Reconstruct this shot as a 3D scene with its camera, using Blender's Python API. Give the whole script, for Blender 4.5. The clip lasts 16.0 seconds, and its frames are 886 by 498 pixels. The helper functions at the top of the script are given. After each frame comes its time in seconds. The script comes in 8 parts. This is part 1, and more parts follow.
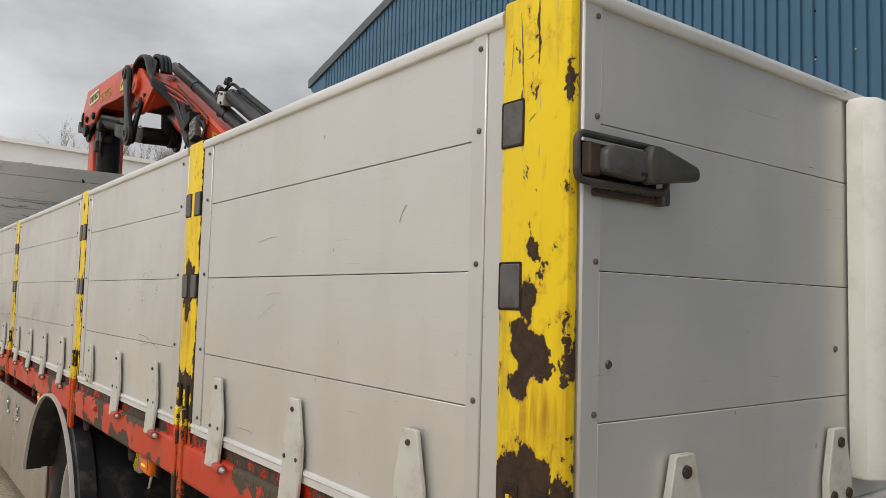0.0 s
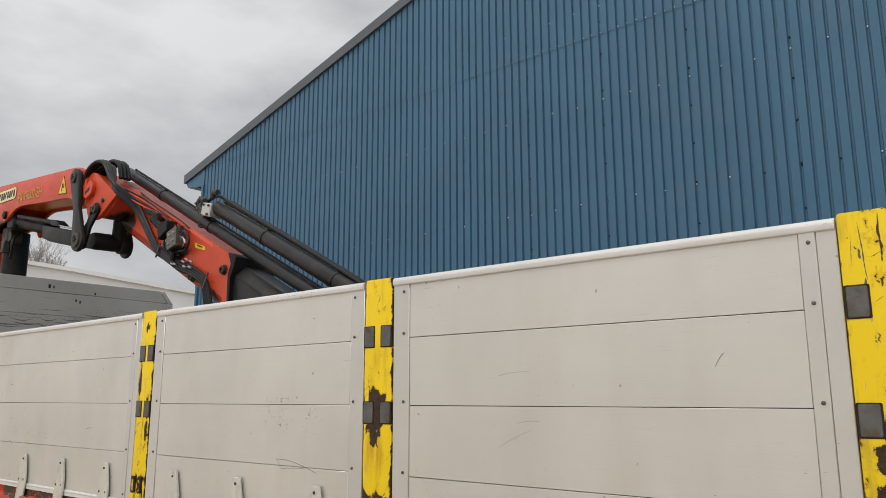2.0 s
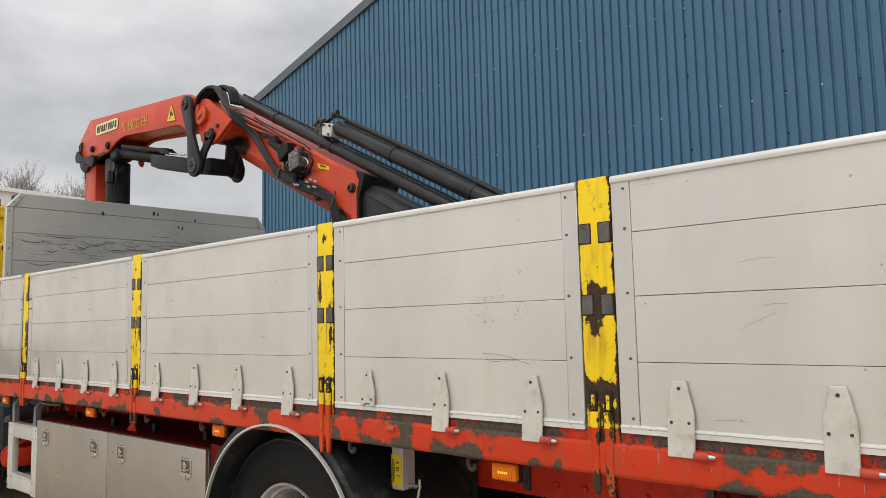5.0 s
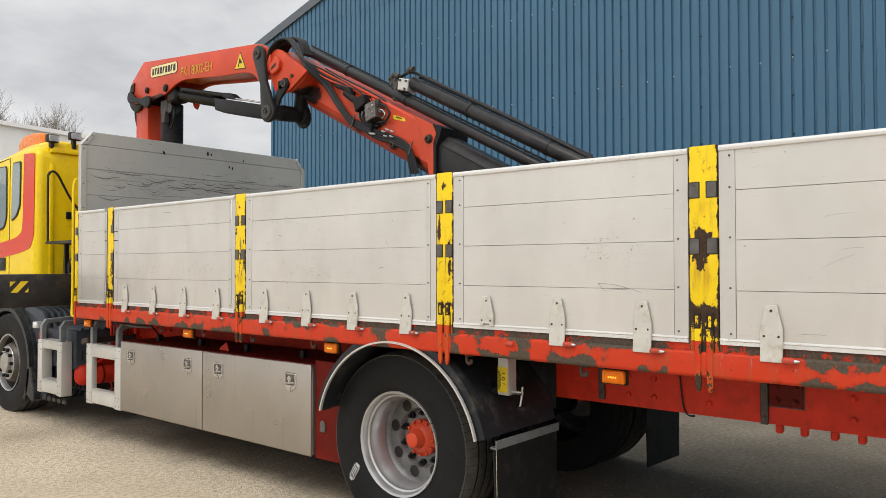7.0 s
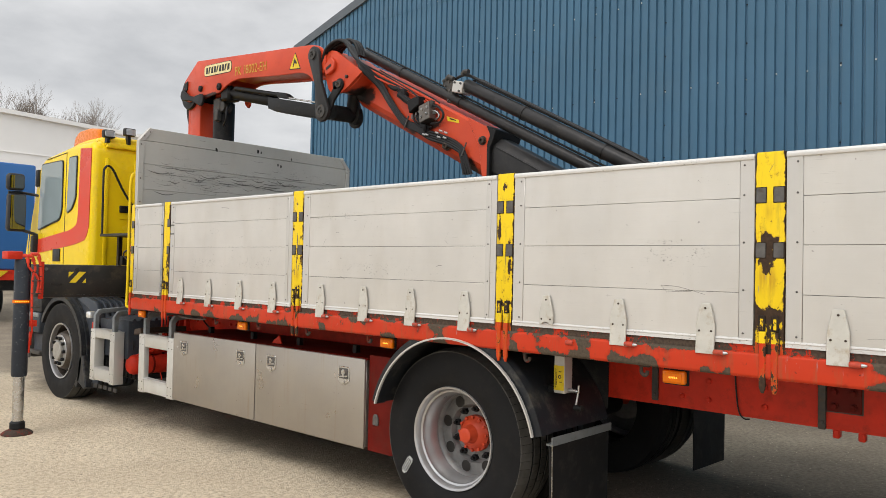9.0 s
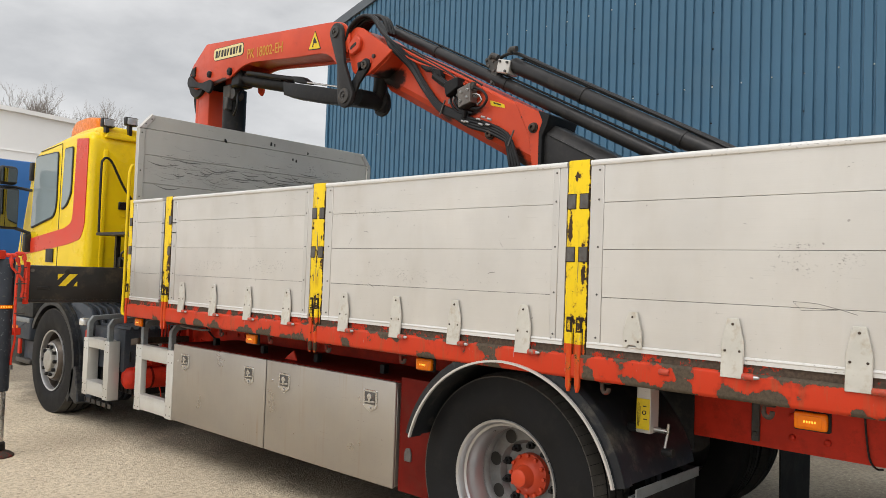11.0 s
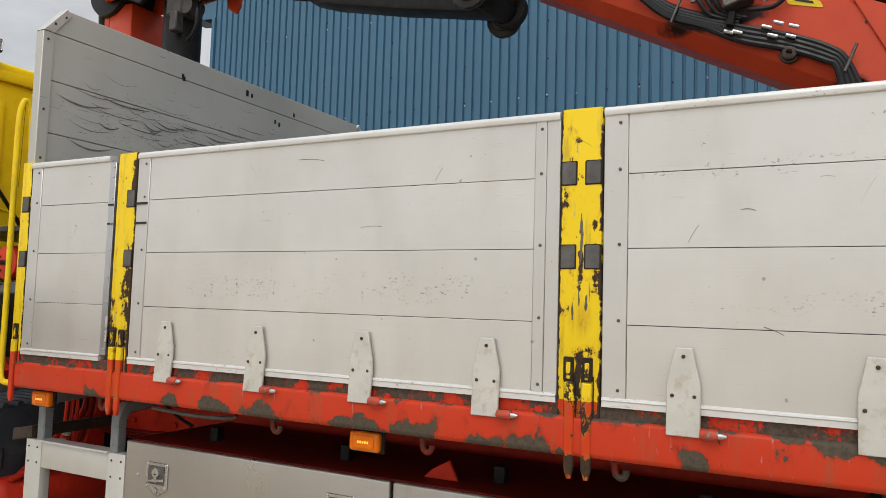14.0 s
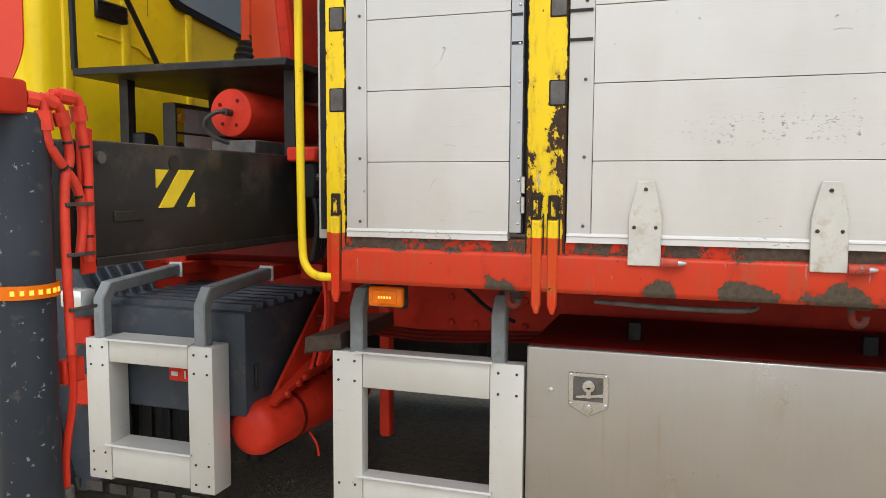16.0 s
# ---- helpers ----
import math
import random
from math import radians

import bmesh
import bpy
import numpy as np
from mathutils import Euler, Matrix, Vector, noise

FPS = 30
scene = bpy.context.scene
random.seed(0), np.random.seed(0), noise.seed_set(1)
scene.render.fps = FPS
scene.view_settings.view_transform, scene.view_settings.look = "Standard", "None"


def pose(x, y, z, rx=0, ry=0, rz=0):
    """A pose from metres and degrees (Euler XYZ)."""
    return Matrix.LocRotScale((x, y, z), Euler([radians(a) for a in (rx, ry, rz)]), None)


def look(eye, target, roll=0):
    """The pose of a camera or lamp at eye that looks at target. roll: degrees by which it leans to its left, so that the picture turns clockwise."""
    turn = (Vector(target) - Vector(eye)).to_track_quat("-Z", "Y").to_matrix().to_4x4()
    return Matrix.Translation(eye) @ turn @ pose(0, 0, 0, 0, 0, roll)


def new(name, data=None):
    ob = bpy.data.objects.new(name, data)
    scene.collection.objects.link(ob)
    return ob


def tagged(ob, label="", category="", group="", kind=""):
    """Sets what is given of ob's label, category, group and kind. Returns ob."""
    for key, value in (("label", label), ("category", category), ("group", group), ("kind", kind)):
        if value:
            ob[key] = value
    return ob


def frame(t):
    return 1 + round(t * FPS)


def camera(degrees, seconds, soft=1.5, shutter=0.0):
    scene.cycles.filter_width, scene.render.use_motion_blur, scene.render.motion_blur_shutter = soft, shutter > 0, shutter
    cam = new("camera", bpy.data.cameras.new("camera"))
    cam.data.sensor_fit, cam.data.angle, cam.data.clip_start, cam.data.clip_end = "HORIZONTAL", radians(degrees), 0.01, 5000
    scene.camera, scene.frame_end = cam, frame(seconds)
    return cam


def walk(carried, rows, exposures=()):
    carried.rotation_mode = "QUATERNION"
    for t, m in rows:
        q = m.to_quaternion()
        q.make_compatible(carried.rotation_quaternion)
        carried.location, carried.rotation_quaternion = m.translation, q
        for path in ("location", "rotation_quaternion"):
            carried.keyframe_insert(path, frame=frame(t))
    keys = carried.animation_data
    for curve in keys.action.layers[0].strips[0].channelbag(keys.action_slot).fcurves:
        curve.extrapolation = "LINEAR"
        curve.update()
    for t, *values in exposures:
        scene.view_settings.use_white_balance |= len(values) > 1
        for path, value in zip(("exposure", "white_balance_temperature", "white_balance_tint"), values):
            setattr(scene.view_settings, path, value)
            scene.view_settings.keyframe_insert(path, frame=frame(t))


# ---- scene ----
cam = camera(60.9, 16.0, 0.5)
PATH = [
    (0, (-0.736, -0.685, 1.6), (0.472, 0.903, 1.739), 1.5),
    (0.5, (-1.069, -0.562, 1.579), (0.295, 0.893, 1.735), 1.5),
    (1, (-1.318, -0.363, 1.633), (0.137, 0.984, 1.894), 0.6),
    (1.5, (-1.542, -0.258, 1.657), (-0.044, 1.02, 2.005), 0.0),
    (2, (-1.703, -0.212, 1.671), (-0.195, 1.043, 2.057), -0.1),
    (2.5, (-1.728, -0.189, 1.687), (-0.236, 1.089, 2.063), -0.4),
    (3, (-1.75, -0.163, 1.678), (-0.294, 1.16, 2.042), -0.3),
    (3.5, (-1.772, -0.129, 1.652), (-0.35, 1.235, 1.997), -0.2),
    (4, (-1.851, -0.086, 1.661), (-0.426, 1.29, 1.942), -1.4),
    (4.5, (-1.971, 0.09, 1.597), (-0.523, 1.448, 1.836), -1.5),
    (7, (-3.089, 0.298, 1.546), (-1.554, 1.579, 1.59), -0.1),
    (7.5, (-3.235, 0.332, 1.533), (-1.712, 1.627, 1.571), 0.4),
    (8, (-3.289, 0.347, 1.531), (-1.777, 1.656, 1.571), 0.6),
    (8.5, (-3.306, 0.358, 1.524), (-1.806, 1.68, 1.569), 0.9),
    (11, (-2.846, 1.062, 1.517), (-1.371, 2.411, 1.584), 2.0),
    (11.5, (-2.678, 1.475, 1.513), (-1.198, 2.815, 1.617), 1.9),
    (12, (-2.49, 1.952, 1.536), (-0.985, 3.258, 1.706), 1.8),
    (12.5, (-2.363, 2.487, 1.579), (-0.814, 3.725, 1.837), 1.6),
    (13, (-2.175, 3.032, 1.57), (-0.571, 4.174, 1.918), 1.6),
    (13.5, (-2.079, 3.544, 1.527), (-0.397, 4.588, 1.808), 1.7),
    (14, (-2.013, 4.057, 1.481), (-0.25, 4.99, 1.629), 1.7),
    (14.5, (-1.969, 4.595, 1.449), (-0.177, 5.481, 1.501), 1.7),
    (15, (-1.969, 5.146, 1.433), (-0.149, 5.976, 1.383), 1.2),
    (15.5, (-1.95, 5.668, 1.388), (-0.101, 6.422, 1.266), 0.7),
    (16, (-2.049, 6.155, 1.375), (-0.155, 6.775, 1.207), 0.3),
]
EXPOSURES = [(0.0, -0.53, 6500, 10), (1.5, -0.51, 6500, 10), (3.0, -0.49, 6450, 10), (4.5, -0.43, 6450, 10), (7.0, -0.16, 6500, 10), (8.5, -0.16, 6500, 10), (11.0, -0.21, 6500, 10), (12.0, -0.25, 6500, 10), (13.0, -0.37, 6450, 10), (14.0, -0.34, 6350, 9), (15.0, -0.26, 6150, 8), (16.0, -0.07, 6150, 9)]
walk(cam, [(t, look(eye, target, roll)) for t, eye, target, roll in PATH], EXPOSURES)

# ---- world, sun and materials ----
world = bpy.data.worlds.new("overcast_sky")
scene.world = world
world.use_nodes = True
wn, wl = world.node_tree.nodes, world.node_tree.links
wn.clear()
SUN_ELEV, SUN_AZ = 56.0, 258.0  # degrees; azimuth clockwise from +y


def node(tree, kind, **values):
    n = tree.nodes.new(kind)
    for key, value in values.items():
        if key.startswith("in_"):
            n.inputs[int(key[3:])].default_value = value
        elif key == "op":
            n.operation = value
        elif key == "clamp":
            n.use_clamp = value
        elif key == "dt":
            n.data_type = value
        elif key == "bt":
            n.blend_type = value
    return n


wt = world.node_tree
sky = node(wt, "ShaderNodeTexSky")
sky.sky_type, sky.sun_disc = "NISHITA", False
sky.sun_elevation, sky.sun_rotation = radians(SUN_ELEV), radians(SUN_AZ)
tc = node(wt, "ShaderNodeTexCoord")
squash = node(wt, "ShaderNodeMapping")
squash.inputs["Scale"].default_value = (1.0, 1.0, 2.2)
clouds = node(wt, "ShaderNodeTexNoise")
clouds.inputs["Scale"].default_value, clouds.inputs["Detail"].default_value = 2.9, 9.0
clouds.inputs["Roughness"].default_value = 0.52
cramp = node(wt, "ShaderNodeValToRGB")
cramp.color_ramp.elements[0].position, cramp.color_ramp.elements[0].color = 0.36, (0.63, 0.64, 0.655, 1)
cramp.color_ramp.elements[1].position, cramp.color_ramp.elements[1].color = 0.63, (1.07, 1.07, 1.07, 1)
# the cloud cover is brighter towards the hidden sun
bright = node(wt, "ShaderNodeVectorMath", op="DOT_PRODUCT")
bright.inputs[1].default_value = (math.sin(radians(SUN_AZ)) * 0.75, math.cos(radians(SUN_AZ)) * 0.75, 0.66)
brange = node(wt, "ShaderNodeMapRange", in_1=-0.2, in_2=1.05, in_3=1.04, in_4=1.95)
cmul = node(wt, "ShaderNodeMix", dt="RGBA", bt="MULTIPLY")
cmul.inputs[0].default_value = 1.0
mixsky = node(wt, "ShaderNodeMix", dt="RGBA")
mixsky.inputs[0].default_value = 0.93
skyscale = node(wt, "ShaderNodeMix", dt="RGBA", bt="MULTIPLY")
skyscale.inputs[0].default_value = 1.0
skyscale.inputs[7].default_value = (0.1, 0.1, 0.1, 1)
back = node(wt, "ShaderNodeBackground")
back.inputs["Strength"].default_value = 1.0
wout = node(wt, "ShaderNodeOutputWorld")
wl.new(tc.outputs["Generated"], squash.inputs[0])
wl.new(squash.outputs[0], clouds.inputs["Vector"])
wl.new(clouds.outputs["Fac"], cramp.inputs[0])
wl.new(tc.outputs["Generated"], bright.inputs[0])
wl.new(bright.outputs["Value"], brange.inputs[0])
wl.new(cramp.outputs[0], cmul.inputs[6])
wl.new(brange.outputs[0], cmul.inputs[7])
wl.new(sky.outputs[0], skyscale.inputs[6])
wl.new(skyscale.outputs[2], mixsky.inputs[6])
wl.new(cmul.outputs[2], mixsky.inputs[7])
wl.new(mixsky.outputs[2], back.inputs[0])
wl.new(back.outputs[0], wout.inputs[0])

sun = new("sun", bpy.data.lights.new("sun", "SUN"))
sun.data.energy, sun.data.angle, sun.data.color = 1.55, radians(30), (1.0, 0.965, 0.92)
sun_dir = Vector((math.sin(radians(SUN_AZ)) * math.cos(radians(SUN_ELEV)), math.cos(radians(SUN_AZ)) * math.cos(radians(SUN_ELEV)), math.sin(radians(SUN_ELEV))))
sun.matrix_world = look(sun_dir * 60, (0, 0, 0))


class Mat:
    """A small builder for node materials that work in world metres."""

    def __init__(self, name, rough=0.5, metal=0.0, spec=0.5):
        self.m = bpy.data.materials.new(name)
        self.m.use_nodes = True
        self.t = self.m.node_tree
        self.bsdf = self.t.nodes["Principled BSDF"]
        self.bsdf.inputs["Roughness"].default_value = rough
        self.bsdf.inputs["Metallic"].default_value = metal
        self.bsdf.inputs["Specular IOR Level"].default_value = spec
        self.geo = self.t.nodes.new("ShaderNodeNewGeometry")
        self.pos = self.geo.outputs["Position"]

    def link(self, a, b):
        self.t.links.new(a, b)

    def put(self, key, value):
        if hasattr(value, "links"):
            self.link(value, self.bsdf.inputs[key])
        else:
            self.bsdf.inputs[key].default_value = value
        return self

    def scaled(self, s):
        n = node(self.t, "ShaderNodeVectorMath", op="MULTIPLY")
        self.link(self.pos, n.inputs[0])
        n.inputs[1].default_value = s if isinstance(s, tuple) else (s, s, s)
        return n.outputs[0]

    def noise(self, s, detail=4.0, rough=0.55):
        n = node(self.t, "ShaderNodeTexNoise")
        self.link(self.scaled(s), n.inputs["Vector"])
        n.inputs["Scale"].default_value, n.inputs["Detail"].default_value, n.inputs["Roughness"].default_value = 1.0, detail, rough
        return n.outputs["Fac"]

    def voronoi(self, s):
        n = node(self.t, "ShaderNodeTexVoronoi")
        self.link(self.scaled(s), n.inputs["Vector"])
        n.inputs["Scale"].default_value = 1.0
        return n

    def ramp(self, fac, lo, hi, a=0.0, b=1.0):
        n = node(self.t, "ShaderNodeMapRange", in_1=lo, in_2=hi, in_3=a, in_4=b)
        self.link(fac, n.inputs[0])
        return n.outputs[0]

    def math(self, op, a, b=0.0, clamp=False):
        n = node(self.t, "ShaderNodeMath", op=op, clamp=clamp)
        for i, v in enumerate((a, b)):
            if hasattr(v, "links"):
                self.link(v, n.inputs[i])
            else:
                n.inputs[i].default_value = v
        return n.outputs[0]

    def mix(self, fac, a, b, blend="MIX"):
        n = node(self.t, "ShaderNodeMix", dt="RGBA", bt=blend)
        for i, v in ((0, fac), (6, a), (7, b)):
            if hasattr(v, "links"):
                self.link(v, n.inputs[i])
            elif i == 0:
                n.inputs[0].default_value = v
            else:
                n.inputs[i].default_value = (*v, 1.0)
        return n.outputs[2]

    def random(self):
        return self.t.nodes.new("ShaderNodeObjectInfo").outputs["Random"]

    def blob(self, c, r):
        """1 in the middle of an ellipsoid at c with radii r, 0 at its rim, negative outside."""
        sub = node(self.t, "ShaderNodeVectorMath", op="SUBTRACT")
        self.link(self.pos, sub.inputs[0])
        sub.inputs[1].default_value = c
        mul = node(self.t, "ShaderNodeVectorMath", op="DIVIDE")
        self.link(sub.outputs[0], mul.inputs[0])
        mul.inputs[1].default_value = r
        ln = node(self.t, "ShaderNodeVectorMath", op="LENGTH")
        self.link(mul.outputs[0], ln.inputs[0])
        return self.math("SUBTRACT", 1.0, ln.outputs["Value"])

    def bump(self, height, strength=0.3, dist=0.002):
        n = node(self.t, "ShaderNodeBump")
        n.inputs["Strength"].default_value, n.inputs["Distance"].default_value = strength, dist
        self.link(height, n.inputs["Height"])
        self.link(n.outputs[0], self.bsdf.inputs["Normal"])
        return self


def plain(name, col, rough=0.5, metal=0.0, vary=0.12, s=9.0, fine=120.0, bump=0.1, dirt=None, spec=0.3):
    k = Mat(name, rough, metal, spec)
    big, small = k.noise(s, 5), k.noise(fine, 3)
    dark = tuple(c * (1 - 1.6 * vary) for c in col)
    light = tuple(min(1, c * (1 + vary)) for c in col)
    c = k.mix(k.ramp(big, 0.3, 0.7), dark, light)
    c = k.mix(k.ramp(small, 0.35, 0.75, 0, vary), c, dark)
    if dirt:
        c = k.mix(k.ramp(k.noise(s * 1.7, 8, 0.7), 0.52, 0.75, 0, 0.75), c, dirt)
    k.put("Base Color", c)
    k.put("Roughness", k.ramp(big, 0.3, 0.7, max(0.03, rough - 0.07), min(1, rough + 0.1)))
    if bump:
        k.bump(small, bump, 0.001)
    return k.m


def chipped(name, col, rust, level=0.66, s=16.0, blobs=(), rough=0.42, fade=0.1, under=None, zsplit=None, streak=None, edge=0.0, scrape=0.0, band=(), grain=0.10, jag=0.70):
    """Paint that has flaked off to rust in ragged patches; blobs are worn places of their own: centre, radii, weight."""
    k = Mat(name, rough, 0.0, 0.2)
    n = k.noise((s, s, s * 0.8), 10, jag)
    big = k.noise(2.1, 3)
    wear = k.math("ADD", n, k.ramp(big, 0.3, 0.75, -0.05, 0.05))
    wear = k.math("ADD", wear, k.ramp(k.noise((105, 105, 80), 5, 0.7), 0.2, 0.8, -grain, grain))
    for c, r, w in blobs:
        b = k.math("MULTIPLY", k.ramp(k.blob(c, r), -0.45, 0.6, 0.0, 1.0), w)
        wear = k.math("ADD", wear, b)
    if edge:
        gen = k.t.nodes.new("ShaderNodeTexCoord").outputs["Generated"]
        gsep = node(k.t, "ShaderNodeSeparateXYZ")
        k.link(gen, gsep.inputs[0])
        rim_d = k.math("ABSOLUTE", k.math("SUBTRACT", gsep.outputs["Y"], 0.5))
        sepw = node(k.t, "ShaderNodeSeparateXYZ")
        k.link(k.pos, sepw.inputs[0])
        # the rear corner post keeps its edges
        wear = k.math("ADD", wear, k.math("MULTIPLY", k.ramp(rim_d, 0.425, 0.488, 0.0, edge), k.ramp(sepw.outputs["Y"], 0.2, 0.4, 0.12, 1.0)))
    for z0, z1, w in band:
        bsep = node(k.t, "ShaderNodeSeparateXYZ")
        k.link(k.pos, bsep.inputs[0])
        wear = k.math("ADD", wear, k.ramp(bsep.outputs["Z"], z0, z1, 0.0, w))
    mask = k.ramp(wear, level, level + 0.012)
    rim = k.ramp(wear, level - 0.03, level)
    soft = k.noise(5.0, 4)
    if zsplit:
        sep = node(k.t, "ShaderNodeSeparateXYZ")
        k.link(k.pos, sep.inputs[0])
        edge = k.math("ADD", sep.outputs["Z"], k.ramp(n, 0.2, 0.8, -0.004, 0.004))
        c = k.mix(k.ramp(edge, zsplit[0] - 0.001, zsplit[0] + 0.001), zsplit[1], col)
    else:
        c = k.mix(0.0, col, col)
    c = k.mix(k.ramp(soft, 0.35, 0.7, 0, fade), c, tuple(v * 0.55 for v in col))
    grime = k.noise((26, 26, 4), 6, 0.65)
    c = k.mix(k.ramp(grime, 0.54, 0.78, 0, 0.6), c, (0.16, 0.10, 0.045))
    if streak:
        for ctr, r, w in streak:
            sm = k.math("MULTIPLY", k.ramp(k.blob(ctr, r), 0.0, 0.8, 0.0, w), k.ramp(k.noise((60, 60, 5), 3), 0.35, 0.65))
            c = k.mix(sm, c, (0.33, 0.12, 0.02))
    if scrape:
        sc = k.math("MULTIPLY", k.ramp(k.noise((70, 85, 9), 4, 0.6), 0.66, 0.69), k.ramp(k.noise(7.0, 2), 0.46, 0.56))
        c = k.mix(k.math("MULTIPLY", sc, scrape), c, (0.27, 0.28, 0.30))
        tick = k.math("MULTIPLY", k.ramp(k.noise((55, 60, 42), 3, 0.6), 0.70, 0.72), k.ramp(k.noise(4.0, 2), 0.44, 0.54))
        c = k.mix(k.math("MULTIPLY", tick, 0.9), c, (0.045, 0.028, 0.018))
    c = k.mix(k.math("MULTIPLY", rim, 0.30), c, tuple(v * 0.4 for v in col))
    halo = k.math("MULTIPLY", k.ramp(wear, level - 0.11, level - 0.01), k.ramp(k.noise((30, 30, 8), 4, 0.6), 0.42, 0.62))
    c = k.mix(k.math("MULTIPLY", halo, 0.55), c, (0.36, 0.15, 0.02) if col[1] > 0.3 else (0.20, 0.022, 0.010))
    rcol = k.mix(k.ramp(k.noise(70, 6, 0.7), 0.35, 0.7), rust, under or tuple(v * 1.9 for v in rust))
    c = k.mix(mask, c, rcol)
    k.put("Base Color", c)
    k.put("Roughness", k.math("ADD", k.math("MULTIPLY", mask, 0.42), k.ramp(soft, 0.3, 0.7, rough - 0.05, rough + 0.12)))
    h = k.math("SUBTRACT", k.math("MULTIPLY", k.noise(180, 3), 0.25), mask)
    k.bump(h, 0.5, 0.0015)
    return k.m


def aluminium(name, col, rough=0.42, metal=0.25, grain=(3, 2.2, 260), scuff=(), scratch=0.72, runs=0.0):
    k = Mat(name, rough, metal)
    streak = k.noise(grain, 3)
    cloud = k.noise(2.3, 5)
    wash = k.noise((7, 5, 1.2), 5)
    c = k.mix(k.ramp(cloud, 0.3, 0.7), tuple(v * 0.89 for v in col), tuple(min(1, v * 1.03) for v in col))
    c = k.mix(k.ramp(streak, 0.35, 0.7, 0, 0.12), c, tuple(v * 0.8 for v in col))
    c = k.mix(k.ramp(wash, 0.5, 0.8, 0, 0.28), c, (0.42, 0.37, 0.30))
    c = k.mix(k.ramp(k.random(), 0, 1, 0, 0.22), c, (col[0] * 0.80, col[1] * 0.79, col[2] * 0.75))
    if runs:
        c = k.mix(k.math("MULTIPLY", k.ramp(k.noise((3, 24, 0.9), 3, 0.6), 0.58, 0.72, 0, runs), k.ramp(k.noise((2, 3, 2.5), 3), 0.42, 0.6)), c, (0.30, 0.20, 0.09))
    scr = k.math("MULTIPLY", k.ramp(k.noise((9, 55, 210), 2), scratch, scratch + 0.02), k.ramp(k.noise(3.7, 2), 0.5, 0.6))
    for ctr, r in scuff:
        spot = k.math("MULTIPLY", k.ramp(k.blob(ctr, r), 0.0, 0.5), k.math("MULTIPLY", k.ramp(k.noise((40, 60, 110), 6, 0.75), 0.57, 0.61), k.ramp(k.noise((9, 9, 14), 3), 0.47, 0.53)))
        scr = k.math("MAXIMUM", scr, spot)
    c = k.mix(k.math("MULTIPLY", scr, 0.7), c, (0.07, 0.065, 0.06))
    fine = k.math("MULTIPLY", k.ramp(k.noise((5, 6, 420), 2), 0.69, 0.72), k.ramp(k.noise(2.9, 3), 0.48, 0.6))
    c = k.mix(k.math("MULTIPLY", fine, 0.35), c, (0.16, 0.15, 0.14))
    tick = k.math("MULTIPLY", k.ramp(k.noise((60, 95, 48), 4, 0.65), 0.735, 0.75), k.ramp(k.noise(3.1, 2), 0.42, 0.5))
    c = k.mix(k.math("MULTIPLY", tick, 0.75), c, (0.10, 0.085, 0.07))
    pits = k.ramp(k.noise((38, 38, 38), 1, 0.3), 0.80, 0.82)
    c = k.mix(k.math("MULTIPLY", pits, 0.5), c, (0.12, 0.10, 0.09))
    k.put("Base Color", c)
    k.put("Roughness", k.ramp(k.noise(4.5, 5), 0.3, 0.7, rough - 0.08, rough + 0.12))
    k.bump(k.math("ADD", k.math("MULTIPLY", streak, 0.35), k.noise(6, 2)), 0.12, 0.004)
    return k.m


ALU = aluminium("panel_aluminium", (0.62, 0.597, 0.56), 0.36, 0.45, scuff=(((0, 5.3, 1.53), (0.2, 0.5, 0.06)), ((0, 5.9, 1.52), (0.2, 0.35, 0.05)), ((0, 3.9, 1.50), (0.2, 0.4, 0.05)), ((0, 4.2, 1.85), (0.2, 0.5, 0.03)), ((0, 1.9, 1.62), (0.2, 0.2, 0.08))))
ALU_TRIM = aluminium("trim_aluminium", (0.57, 0.55, 0.52), 0.38, 0.35, (2, 3, 8))
ALU_CAP = aluminium("cap_aluminium", (0.68, 0.67, 0.65), 0.42, 0.2, (200, 3, 200), scratch=0.64)
HEAD_ALU = aluminium("headboard_aluminium", (0.50, 0.492, 0.455), 0.5, 0.2, (2, 160, 160), scuff=(((1.1, 7.2, 2.42), (1.0, 0.3, 0.09)), ((0.7, 7.2, 2.3), (0.6, 0.3, 0.12)), ((1.9, 7.2, 2.5), (0.35, 0.3, 0.1)), ((2.2, 7.2, 2.45), (0.3, 0.3, 0.1))), scratch=0.71)
STEP_ALU = aluminium("step_aluminium", (0.62, 0.61, 0.57), 0.42, 0.3, (200, 20, 4))
STAINLESS = aluminium("brushed_stainless", (0.425, 0.395, 0.36), 0.34, 0.8, (3, 120, 2.0), scratch=0.8, runs=0.35)
STRAP = plain("painted_strap", (0.54, 0.522, 0.470), 0.45, 0.1, 0.06, 14, 150, 0.15, (0.33, 0.24, 0.14))
YELLOW = (0.80, 0.56, 0.012)
RED = (0.53, 0.032, 0.008)
RUST = (0.036, 0.022, 0.014)
